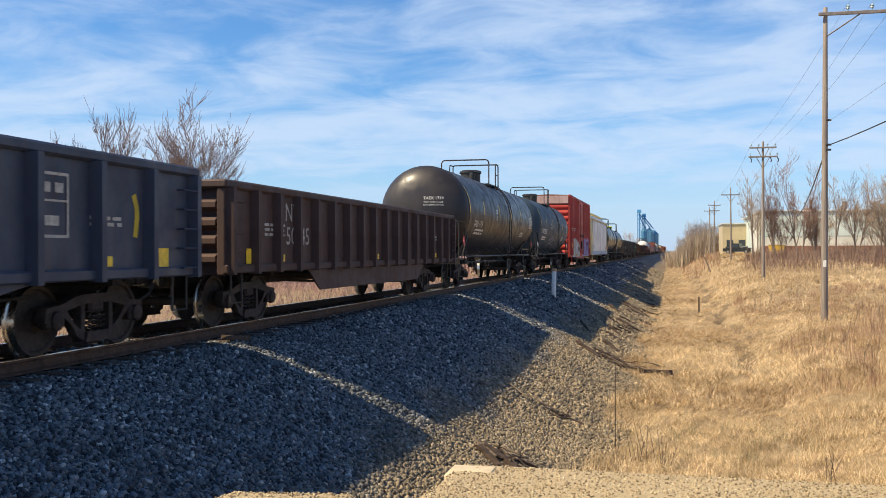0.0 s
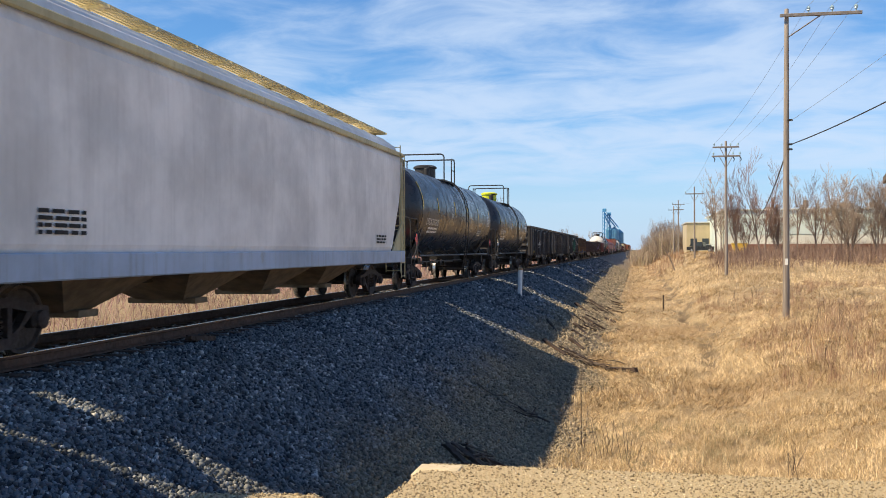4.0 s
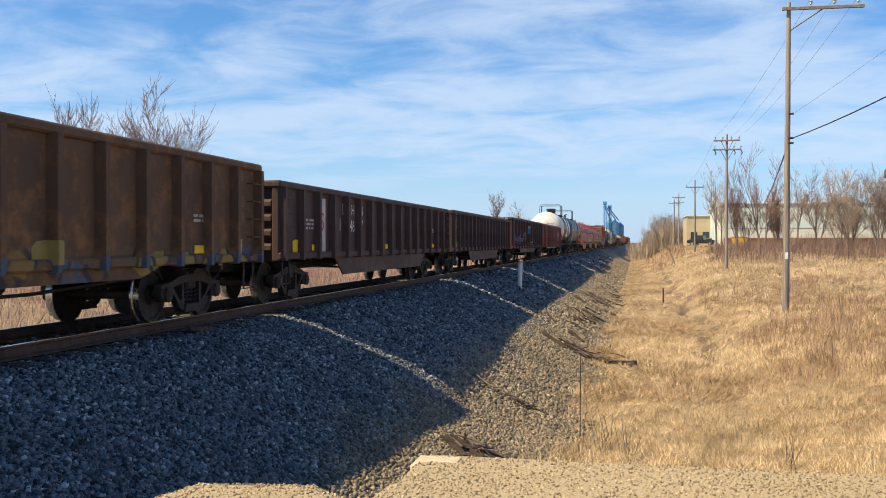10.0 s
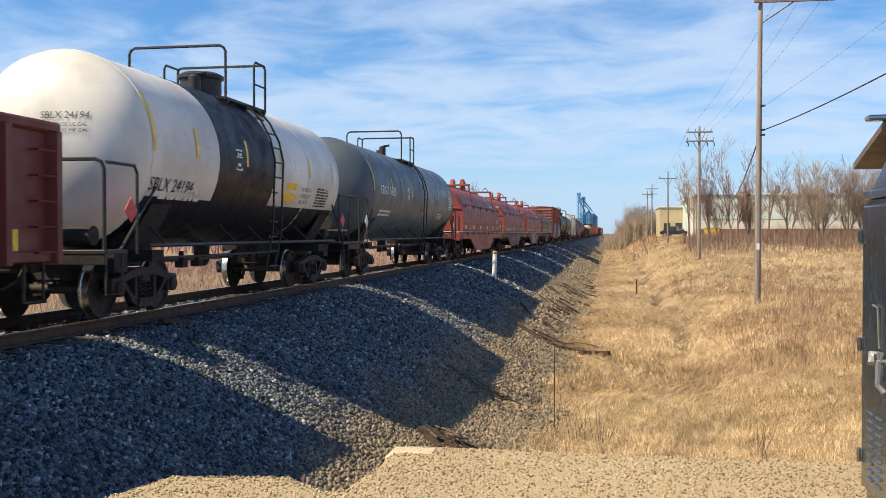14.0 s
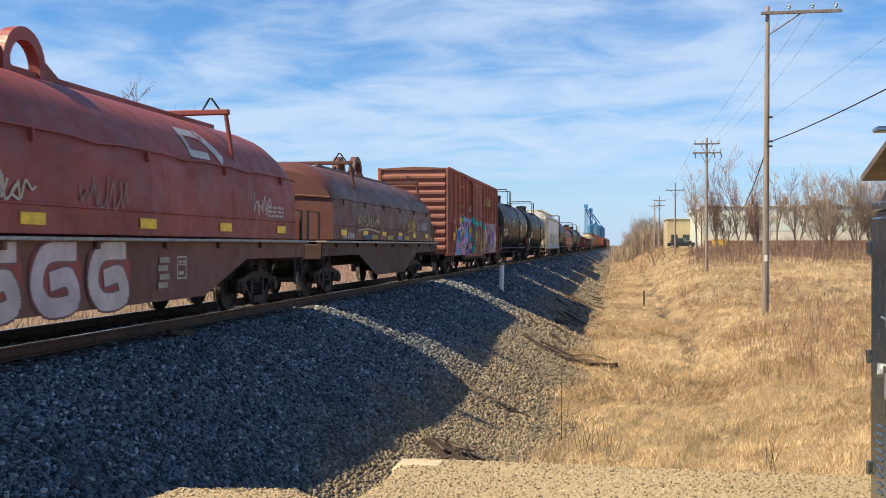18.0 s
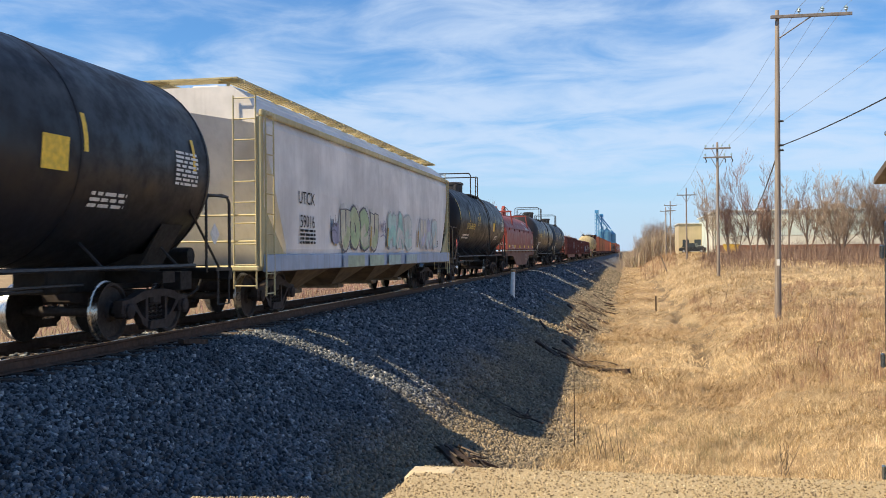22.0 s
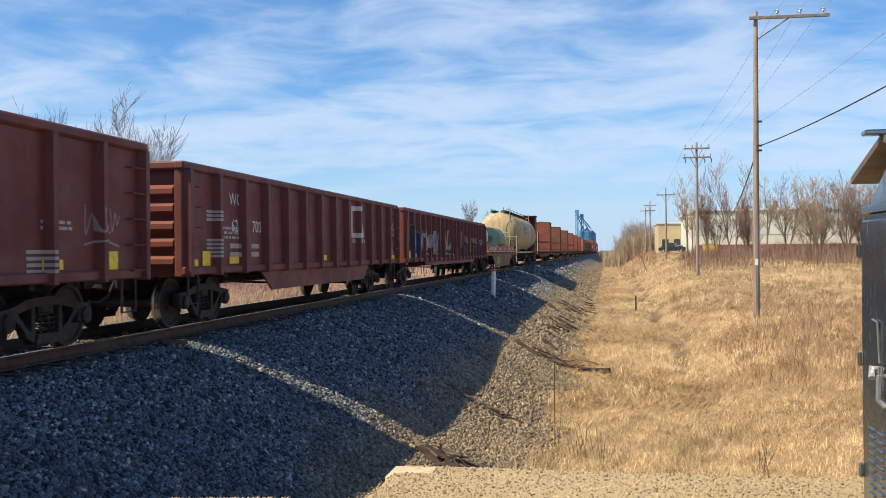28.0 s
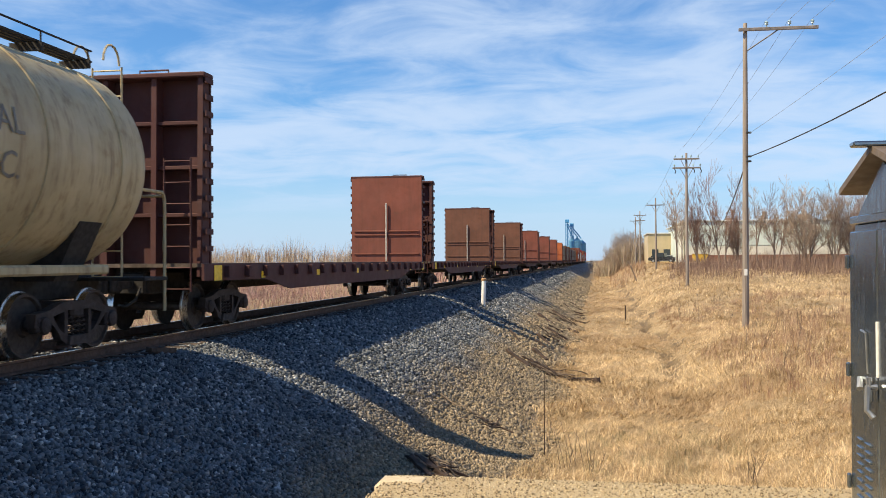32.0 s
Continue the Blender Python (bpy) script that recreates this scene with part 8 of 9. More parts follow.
# a thin lying mat, then tufts that fan out from their roots
for k, y0, y1, h0, h1, w in ((70000, 9.0, 24.0, 0.12, 0.36, 0.0065), (56000, 24.0, 48.0, 0.18, 0.5, 0.012), (60000, 48.0, 115.0, 0.2, 0.45, 0.018), (40000, 115.0, 270.0, 0.3, 0.8, 0.05)):
    x, y = field(k, y0, y1)
    ok = toe_fade(x, y) & (nrng.uniform(0, 1, k) > 0.8 * furrow(x, y))
    x, y = x[ok], y[ok]
    blades("dry_grass", x, y, nrng.uniform(h0, h1, len(x)), w * nrng.uniform(0.6, 1.5, len(x)), (0.86, 0.995), m_mat, "matted dry straw-coloured grass in the ditch", flow=-0.6, sway=1.3)


def tufts(k, each, y0, y1, h0, h1, w, material, label, keep=None, lean=(0.66, 0.99)):
    x, y = field(k, y0, y1)
    big = np.clip(0.5 + 0.5 * np.sin(0.9 * x + 1.3 * np.sin(0.55 * y)) * np.sin(0.7 * y + 1.1 * np.sin(1.2 * x)) + nrng.normal(0, 0.3, k), 0.1, 1.2)
    ok = toe_fade(x, y) & (nrng.uniform(0, 1, k) > 1.1 * furrow(x, y))
    if keep is not None:
        ok &= keep(x, y)
    x, y, big = x[ok], y[ok], big[ok]
    i = np.repeat(np.arange(len(x)), each)
    r = 0.07 * (1 + big[i]) * (0.5 + w * 60)
    bx, by = x[i] + nrng.normal(0, 1, len(i)) * r, y[i] + nrng.normal(0, 1, len(i)) * r
    blades("dry_grass", bx, by, nrng.uniform(h0, h1, len(i)) * (0.45 + 0.75 * big[i]), w * nrng.uniform(0.6, 1.5, len(i)), lean, material, label, sway=7.0)


tufts(3400, 30, 9.0, 24.0, 0.10, 0.30, 0.0055, m_straw, "tufts of dry straw-coloured grass", None, (0.4, 0.97))
tufts(3000, 20, 24.0, 48.0, 0.13, 0.36, 0.0105, m_straw, "tufts of dry straw-coloured grass", None, (0.45, 0.98))
tufts(2600, 14, 48.0, 115.0, 0.15, 0.38, 0.018, m_straw, "tufts of dry straw-coloured grass", None, (0.5, 0.98))
tufts(800, 26, 9.0, 22.0, 0.12, 0.34, 0.0042, m_greenish, "greenish grey dry grass in the ditch", lambda x, y: (np.abs(x - 0.9) < 1.6 + 0.5 * np.sin(y)), (0.1, 0.7))
tufts(1900, 16, 22.0, 66.0, 0.25, 0.62, 0.0085, m_weed, "tall brown dead weeds in the field", lambda x, y: (x > 3.6) & (np.sin(0.45 * x + 0.21 * y) + np.sin(0.33 * y - 0.6 * x) > -0.2), (0.05, 0.5))
tufts(900, 18, 17.0, 46.0, 0.2, 0.55, 0.006, m_weed, "tall brown dead weeds on the bank", lambda x, y: (x > 4.6) & (x < 8.5), (0.05, 0.45))
x, y = field(30000, 66.0, 135.0, 3.0, 0.36)
blades("dry_grass", x, y, nrng.uniform(0.2, 0.5, len(x)), nrng.uniform(0.012, 0.03, len(x)), (0.5, 0.97), m_straw, "dry straw-coloured grass in the far field")
# low red-brown thicket before the warehouse; the way in beside it stays open
k = 40000
x, y = 6.0 + nrng.uniform(0, 1, k) ** 0.9 * 38, nrng.uniform(84, 122, k)
ok = (x / y > 0.074 + 0.006 * np.sin(0.5 * y)) & (nrng.uniform(0, 1, k) < np.clip((y - 80) / 26, 0.12, 1))
x, y = x[ok], y[ok]
m_thicket = grass_material("red_brown_thicket", ((0.15, 0.095, 0.075), (0.24, 0.16, 0.125), (0.34, 0.25, 0.19), (0.17, 0.10, 0.085)))
blades("brush", x, y, nrng.uniform(0.4, 1.5, len(x)) * (1 + 0.5 * np.sin(0.6 * x + 0.3 * y)), nrng.uniform(0.012, 0.03, len(x)), (0.05, 0.8), m_thicket, "low red-brown thicket of bare brush", "brush")
k = 12000
x, y = 1.5 + nrng.uniform(0, 1, k) ** 0.8 * 40, nrng.uniform(122, 250, k)
ok = (x / y < 0.046) | (x / y > 0.092)
x, y = x[ok], y[ok]
blades("brush", x, y, nrng.uniform(0.4, 1.2, len(x)), nrng.uniform(0.03, 0.08, len(x)), (0.1, 0.7), m_weed, "brown brush before the far trees", "brush")
k = 34000
x, y = -12.6 - nrng.uniform(0, 1, k) ** 1.3 * 16, nrng.uniform(6, 85, k)
blades("brush", x, y, nrng.uniform(0.25, 0.9, k), nrng.uniform(0.008, 0.020, k), (0.2, 0.97), m_far, "reddish dry brush behind the track", "brush")
k = 9000
x, y = -12.6 - nrng.uniform(0, 1, k) * 40, nrng.uniform(85, 330, k)
blades("brush", x, y, nrng.uniform(0.8, 2.0, k), nrng.uniform(0.06, 0.14, k), (0.1, 0.7), m_far, "reddish dry brush behind the track", "brush")

# ---- the concrete headwall at the crossing ----
m_conc = plain("pale_concrete", (0.50, 0.42, 0.29), 0.9, 0, 0.16, 5, 0.5)
wall = thing("headwall", "pale concrete culvert headwall edged with gravel", "headwall", kind="structure")
g = Geo()
g.block((-1.50, 7.25, -0.66), (0.42, 0.26, 0.54), 0.05)
g.block((5.4, 7.22, -0.72), (13.0, 0.22, 0.54), 0.03)
part("concrete_wall", g, m_conc, wall)

# ---- marker post ----
post = thing("marker_post", "white plastic marker post on the embankment", "post", pose(-5.30, 43.9, float(ground_z(-5.30, 43.9)) - 0.06, 1.5, 2, 0))
g = Geo()
g.lathe([(-0.1, 0.10), (1.22, 0.10), (1.24, 0.09)], "z", 14)
part("tube", g, plain("white_plastic", (0.72, 0.72, 0.70), 0.5, 0, 0.1, 5), post, "", None, True)
g = Geo()
g.lathe([(1.24, 0.115), (1.33, 0.115), (1.36, 0.08)], "z", 14)
part("cap", g, plain("rusty_cap", (0.40, 0.25, 0.13), 0.7), post, "", None, True)

# ---- utility poles and wires ----
m_pole = Mat("weathered_pole", 0.9)
m_pole.color(m_pole.mix(m_pole.ramp(m_pole.noise(9.0, 6, 0.7, (1, 1, 0.05)), 0.3, 0.7), (0.16, 0.13, 0.11), (0.33, 0.285, 0.245)))
m_pole.bump(m_pole.noise(14.0, 5, 0.7, (1, 1, 0.04)), 0.6, 0.012)
m_pole = m_pole.m
m_arm = plain("grey_crossarm", (0.20, 0.18, 0.17), 0.85, 0, 0.25, 6)
m_insul = plain("glazed_insulator", (0.30, 0.42, 0.48), 0.15, 0, 0.1, 8, 0)
m_wire = plain("wire", (0.30, 0.34, 0.40), 0.5, 0.3, 0.1, 5, 0)
m_cable = plain("black_cable", (0.02, 0.02, 0.022), 0.6, 0, 0.1, 5, 0)


def insulator(parent, p, s=1.0):
    g = Geo()
    x, y, z = p
    g.lathe([(z, 0.025 * s), (z + 0.10 * s, 0.03 * s), (z + 0.11 * s, 0.08 * s), (z + 0.17 * s, 0.06 * s), (z + 0.19 * s, 0.085 * s), (z + 0.24 * s, 0.06 * s), (z + 0.27 * s, 0.03 * s)], "z", 10, (x, y, 0))
    part("insulator", g, m_insul, parent, "", None, True)


def utility_pole(x, y, top, arms, r=0.17, lean=0.0):
    """arms: (height, from, to, insulator offsets, below)."""
    z = float(ground_z(x, y))
    pole = thing("utility_pole", "weathered wooden utility pole with crossarms", "utility pole", pose(x, y, 0, 0, lean, 0), "poles along the line")
    g = Geo()
    g.lathe([(z - 0.3, r * 1.25), (z + 2, r * 1.15), (top * 0.6, r * 0.95), (top - 0.03, r * 0.72), (top, r * 0.6)], "z", 16)
    part("shaft", g, m_pole, pole, "", None, True)
    for h, a, b, ins, below in arms:
        g = Geo()
        g.block(((a + b) / 2, -r - 0.04, h), (b - a, 0.10, 0.13), 0.012)
        arm = part("crossarm", g, m_arm, pole)
        g = Geo()
        for s in ((-1, 1) if a < -0.5 else (1,)):
            q = (b if s > 0 else -a) * 0.45
            g.tube([(s * q, -r - 0.03, h - 0.05), (s * 0.08, -r * 0.9, h - 0.85)], 0.028, 6)
        part("brace", g, m_arm, pole)
        for d in ins:
            insulator(arm, (d, -r - 0.04, h + 0.06))
            if below:
                g = Geo()
                g.tube([(d, -r - 0.04, h - 0.05), (d + 0.12, -r - 0.04, h - 0.28), (d + 0.05, -r - 0.04, h - 0.45)], 0.04, 6)
                part("cutout_switch", g, m_cable, arm)
    return pole


p1 = utility_pole(5.92, 41.0, 11.02, ((10.72, -0.28, 2.85, (0.82, 1.72, 2.62), False),), 0.114, 0.35)
g = Geo()
g.block((-0.02, -0.215, 0.75), (0.12, 0.02, 0.26), 0.004)
part("tag", g, m_white, p1, "small white tag")
for z in (5.5, 5.3, 6.48):
    g = Geo()
    g.block((0.12, -0.15, z), (0.20, 0.08, 0.08), 0.02)
    part("bracket", g, m_cable, p1)
utility_pole(7.25, 82.9, 10.25, ((9.73, -1.05, 1.05, (-0.95, -0.35, 0.35, 0.95), False), (8.98, -1.15, 1.15, (-1.0, 0.55, 1.1), True)), 0.118)
utility_pole(7.35, 129.7, 9.45, ((8.5, -1.2, 1.2, (-1.1, 1.1), False),), 0.105)
utility_pole(7.76, 190, 10.75, ((9.9, -1.2, 1.2, (-1.1, 1.1), False), (8.9, -1.0, 1.0, (), False)), 0.13)
utility_pole(7.82, 215, 10.7, ((9.8, -1.2, 1.2, (-1.1, 1.1), False),), 0.14)


def wire(a, b, sag, r, material, name, label):
    g = Geo()
    a, b = Vector(a), Vector(b)
    n = 18
    g.tube([tuple(a.lerp(b, i / n) - Vector((0, 0, sag * 4 * (i / n) * (1 - i / n)))) for i in range(n + 1)], r, 5)
    return thing(name, label, "wire", data=g.mesh(name, material))


for d1, d2 in ((0.82, -0.95), (1.72, 0.35), (2.62, 0.95)):
    wire((5.92 + d1, 40.8, 11.0), (7.25 + d2, 82.7, 10.03), 0.5, 0.0065, m_wire, "power_line", "thin overhead power line between poles")
    wire((5.92 + d1, 40.8, 11.0), (7.5 + d1, -12, 11.0), 0.6, 0.0065, m_wire, "power_line", "thin overhead power line between poles")
for d in (-0.95, 0.95):
    wire((7.25 + d, 82.7, 10.03), (7.35 + d * 1.15, 129.6, 8.8), 0.6, 0.009, m_wire, "power_line", "thin overhead power line between poles")
    wire((7.35 + d * 1.15, 129.6, 8.8), (7.76 + d * 1.15, 189.9, 10.2), 0.7, 0.009, m_wire, "power_line", "thin overhead power line between poles")
wire((6.1, 40.85, 6.45), (9.8, -6, 9.25), 0.4, 0.0065, m_wire, "power_line", "thin overhead power line between poles")
wire((6.1, 40.85, 5.49), (9.8, -6, 8.15), 0.9, 0.022, m_cable, "service_cable", "thick black sagging service cable")
wire((6.0, 41.1, 5.3), (17.8, 156.8, 7.25), 1.6, 0.03, m_cable, "service_cable", "thick black sagging service cable")

# ---- signal cabinet by the crossing ----
m_alu = Mat("brushed_aluminium", 0.32, 0.9)
m_alu.color(m_alu.mix(m_alu.noise(3.0, 5), (0.20, 0.245, 0.285), (0.28, 0.32, 0.355)))
m_alu.rough(m_alu.ramp(m_alu.noise(30.0, 4, 0.6, (1, 1, 0.1)), 0.3, 0.7, 0.14, 0.28))
m_alu.bump(m_alu.noise(1.8, 3), 0.12, 0.01)
m_alu = m_alu.m
m_cabroof = plain("brown_sheet_roof", (0.15, 0.115, 0.085), 0.6, 0.2, 0.2, 5, 0.05)
cab = thing("signal_cabinet", "grey metal signal cabinet with double doors and gabled roof", "cabinet", pose(1.58, 5.17, ROAD_Z))
zb = -ROAD_Z
g = Geo()
g.block((0.48, 0.64, 0.95), (0.92, 1.26, 1.9), 0.012)
part("body", g, m_alu, cab)
g = Geo()
g.prism([(0.0, 1.90), (1.28, 1.90), (0.64, 2.24)], "x", 0.02, 0.94)
part("gable", g, m_alu, cab)
for s in (-1, 1):
    g = Geo()
    g.prism([(0.64, 2.33), (0.64, 2.29), (0.64 + s * 0.72, 2.09), (0.64 + s * 0.72, 2.13)], "x", -0.05, 1.08)
    part("roof", g, m_cabroof, cab, "dull brown sheet roof")
g = Geo()
g.block((0.47, 0.64, 2.335), (1.24, 0.10, 0.03), 0.01)
part("ridge_cap", g, m_alu, cab)
g = Geo()
g.block((0.005, 0.64, 1.92), (0.03, 1.27, 0.05), 0.006)
part("door_header", g, m_alu, cab)
for y0, y1, s in ((0.03, 0.63, -1), (0.65, 1.25, 1)):
    g = Geo()
    g.block((0.0, (y0 + y1) / 2, 0.97), (0.035, y1 - y0, 1.76), 0.008)
    door = part("door", g, m_alu, cab, "closed metal cabinet door with louvres")
    for k in range(9):
        for c in (-0.1, 0.08):
            g = Geo()
            g.block((-0.022, (y0 + y1) / 2 + c, 0.18 + 0.05 * k), (0.016, 0.11, 0.016), 0.004)
            part("louvre", g, m_alu, door)
    for z in (0.28, 0.98, 1.66):
        g = Geo()
        g.block((-0.03, y1 + 0.005 if s > 0 else y0 - 0.005, z), (0.025, 0.035, 0.09), 0.008)
        part("hinge", g, m_alu, door)
g = Geo()
g.block((-0.02, 0.64, 1.16), (0.012, 0.03, 0.32), 0.003)
part("seam_strip", g, m_white, cab, "pale strip along the door seam")
g = Geo()
g.tube([(-0.03, 0.74, 0.97), (-0.09, 0.74, 0.98), (-0.10, 0.70, 0.93)], 0.022, 7)
g.tube([(-0.03, 0.62, 0.95), (-0.08, 0.62, 0.95), (-0.09, 0.60, 0.82), (-0.06, 0.58, 0.78)], 0.018, 7)
part("handle", g, m_galv, cab, "steel door handle")
g = Geo()
g.block((-0.07, 0.64, 0.90), (0.04, 0.07, 0.08), 0.012)
g.tube([(-0.07, 0.615, 0.93), (-0.07, 0.615, 1.0), (-0.07, 0.665, 1.0), (-0.07, 0.665, 0.93)], 0.008, 6)
part("padlock", g, m_galv, cab, "small steel padlock")
g = Geo()
g.tube([(-0.02, 0.84, 1.0), (-0.03, 0.84, 1.24), (-0.03, 0.95, 1.25)], 0.008, 5)
part("latch_rod", g, m_galv, cab)

# ---- bare trees ----
m_bark = plain("grey_bark", (0.20, 0.155, 0.125), 0.95, 0, 0.3, 5, 0.5)
m_twig = plain("reddish_twigs", (0.15, 0.105, 0.095), 0.9, 0, 0.25, 3, 0)
m_twig3 = plain("reddish_tan_twigs", (0.24, 0.15, 0.12), 0.9, 0, 0.25, 3, 0)
m_twig2 = plain("tan_twigs", (0.29, 0.225, 0.175), 0.9, 0, 0.25, 3, 0)


def bare_tree(name, height, width, stems, spread, seed, label, twig, depth=5, thin=0.010, low=0.12, bud=0.0, rise=0.045):
    """A leafless tree of that height and crown width: tapered stems, limbs, and a fan of fine upswept twigs."""
    rng = random.Random(seed)
    tree = thing(name, label, "tree", group="bare trees")
    wood, crown = Geo(), Geo()

    def grow(p, d, length, r, level):
        n = 4 if level < 2 else 3
        pts, rs = [p], [r]
        q, way = p.copy(), d.copy()
        for i in range(n):
            way = (way + Vector((rng.gauss(0, 0.08), rng.gauss(0, 0.08), rise + 0.02 * level))).normalized()
            q = q + way * (length / n)
            pts.append(q.copy()), rs.append(max(thin, r * (1 - 0.5 * (i + 1) / n)))
        (wood if level < 2 else crown).tube(pts, rs, 7 if level < 1 else (5 if level < 2 else 3), None, False)
        if bud and level >= depth - 1:
            for k in range(1, n + 1):
                o = pts[k]
                s = bud * rng.uniform(0.6, 1.3)
                crown.add([tuple(o + Vector((s, 0, 0))), tuple(o + Vector((-s, 0.3 * s, s))), tuple(o + Vector((0, s, 1.6 * s)))], [(0, 1, 2)])
        if level >= depth:
            return
        kids = (7, 5, 5, 4, 3, 2)[level]
        for k in range(kids):
            t = rng.uniform(low if level == 0 else 0.2, 1.0) if k else 1.0
            i = min(n - 1, int(t * n))
            o = pts[i].lerp(pts[i + 1], t * n - i) if t < 1 else pts[-1]
            side = Vector((rng.gauss(0, 1), rng.gauss(0, 1), rng.gauss(0, 0.3))).normalized()
            w = (way + side * spread * (0.55 + 0.12 * level if k else 0.2)).normalized()
            grow(o, w, length * rng.uniform(0.42, 0.66), max(thin, rs[i] * rng.uniform(0.40, 0.6)), level + 1)

    for k in range(stems):
        a = rng.uniform(0, 6.28)
        tilt = 0.0 if stems == 1 else rng.uniform(0.15, 0.4)
        grow(Vector((0.25 * math.cos(a) * (stems > 1), 0.25 * math.sin(a) * (stems > 1), -0.1)), Vector((tilt * math.cos(a), tilt * math.sin(a), 1)).normalized(), height * rng.uniform(0.42, 0.5), height * 0.010 + 0.02, 0)
    # bring the crown to its height and width
    top = max(p[2] for p in crown.v)
    mx, my = sum(p[0] for p in crown.v) / len(crown.v), sum(p[1] for p in crown.v) / len(crown.v)
    for g in (wood, crown):
        g.v = [(p[0] - mx * p[2] / top * 1.35, p[1] - my * p[2] / top * 1.35, p[2]) for p in g.v]
    reach = sorted(math.hypot(p[0], p[1]) for p in crown.v)[int(0.96 * len(crown.v))]
    kz, kx = height / top, width / 2 / reach
    for g in (wood, crown):
        g.v = [(p[0] * kx, p[1] * kx, p[2] * kz) for p in g.v]
    part("trunk", wood, m_bark, tree, "", None, True)
    part("crown", crown, twig, tree, "fine leafless twigs")
    return tree


def plant(tree, x, y, turn=0.0, size=1.0):
    tree.matrix_basis = pose(x, y, float(ground_z(x, y)), 0, 0, turn) @ Matrix.Diagonal((size, size, size, 1))
    return tree


def plant_more(tree, x, y, turn, size):
    t = copy_thing(tree, pose(x, y, float(ground_z(x, y)), 0, 0, turn))
    t.scale = (size, size, size)
    return t


near = bare_tree("bare_tree", 12.5, 6.2, 3, 1.15, 11, "bare tree with a fan of upright budding twigs", m_twig, 4, 0.011, 0.35, bud=0.04, rise=0.055)
plant(near, -30.1, 56.5, 20)
second = bare_tree("bare_tree", 12.2, 3.8, 1, 1.1, 12, "slim bare tree with budding twigs", m_twig, 4, 0.011, 0.45, bud=0.04, rise=0.055)
plant(second, -35.4, 56.0, 60)
plant_more(second, -37.1, 54.5, 200, 0.82)
thin = bare_tree("bare_tree", 12.0, 5.0, 1, 0.9, 13, "slim bare tree with a tall narrow crown", m_twig2, 4, 0.014, 0.3)
plant(thin, 9.2, 118, 0, 0.90)
thin2 = bare_tree("bare_tree", 13.0, 5.6, 2, 0.9, 16, "slim forked bare tree with a tall crown", m_twig3, 4, 0.014, 0.25)
plant(thin2, 14.4, 118, 0, 1.0)
wide = bare_tree("bare_tree", 10.8, 6.4, 3, 1.0, 14, "bare many-stemmed tree in front of the warehouse", m_twig2, 4, 0.014)
plant(wide, 24.0, 118, 0, 0.98)
for x, y, turn, s in ((11.7, 118, 80, 0.84), (10.0, 121, 10, 0.62), (12.9, 122, 200, 0.55), (18.3, 118, 30, 0.82), (16.4, 120, 100, 0.66), (20.6, 119, 250, 0.7), (21.6, 124, 320, 0.78), (29.2, 119, 140, 0.8), (33.0, 119, 75, 0.86)):
    plant_more(thin if int(turn) % 20 else thin2, x, y, turn, s)
for x, y, turn, s in ((27.1, 118, 70, 0.92), (22.6, 116, 120, 0.66), (25.2, 123, 200, 0.88), (29.8, 121, 20, 0.92), (32.0, 120, 300, 0.95), (35.5, 122, 60, 1.0), (17.2, 124, 10, 0.6), (39, 118, 160, 1.05)):
    plant_more(wide, x, y, turn, s)
plant_more(second, -21.5, 148, 40, 0.88)
plant_more(thin, -24.2, 200, 90, 0.92)
for x, y, turn, s in ((-13.6, 330, 10, 0.95), (-27.0, 300, 100, 0.55), (-31.0, 400, 200, 1.1), (-26, 430, 30, 1.0)):
    plant_more(wide, x, y, turn, s)
for i, (x, y, s) in enumerate(((3.0, 236, 0.72), (5.0, 232, 0.9), (6.8, 238, 0.85), (8.4, 234, 0.8), (9.6, 240, 0.7), (1.8, 246, 0.55), (4.4, 250, 0.9), (7.6, 252, 0.9))):
    plant_more(wide, x, y, 47 * i, s)
# a leaning dead stem by the field's edge
g = Geo()
g.tube([(0, 0, -0.1), (-0.4, 0.1, 1.0), (-0.85, 0.2, 2.0), (-1.4, 0.2, 3.2)], [0.09, 0.075, 0.055, 0.025], 7)
g.tube([(-0.5, 0.1, 1.3), (-0.75, 0.0, 2.2), (-0.7, -0.1, 3.0)], [0.04, 0.03, 0.015], 5)
g.tube([(-0.9, 0.2, 2.1), (-1.5, 0.2, 2.7), (-2.0, 0.1, 2.9)], [0.03, 0.02, 0.012], 5)
dead = thing("dead_tree", "leaning leafless dead tree at the field's edge", "tree", pose(4.5, 120, float(ground_z(4.5, 120))))
part("trunk", g, m_bark, dead, "", None, True)

# far woods as one mass of stems and twigs
k = 38000
cx = np.concatenate([-70 - nrng.uniform(0, 1, 520) ** 0.8 * 330, -18 - nrng.uniform(0, 1, 130) * 60, 14 + nrng.uniform(0, 1, 150) * 120])
cy = np.concatenate([230 + nrng.uniform(0, 1, 520) * 160, 560 + nrng.uniform(0, 1, 130) * 200, 300 + nrng.uniform(0, 1, 150) * 150])
pick = nrng.integers(0, len(cx), k)
hh = nrng.uniform(6.0, 10.0, len(cx))[pick] * nrng.uniform(0.55, 1.0, k)
# twig tones lightened to put distance haze into the colour
m_woods = grass_material("hazy_bare_woods", ((0.30, 0.22, 0.17), (0.40, 0.31, 0.24), (0.50, 0.44, 0.31), (0.33, 0.25, 0.20)))
blades("far_woods", cx[pick] + nrng.normal(0, 1.3, k), cy[pick] + nrng.normal(0, 1.3, k), hh, nrng.uniform(0.05, 0.13, k), (0.05, 0.6), m_woods, "distant belt of bare grey-brown woods", "woods")

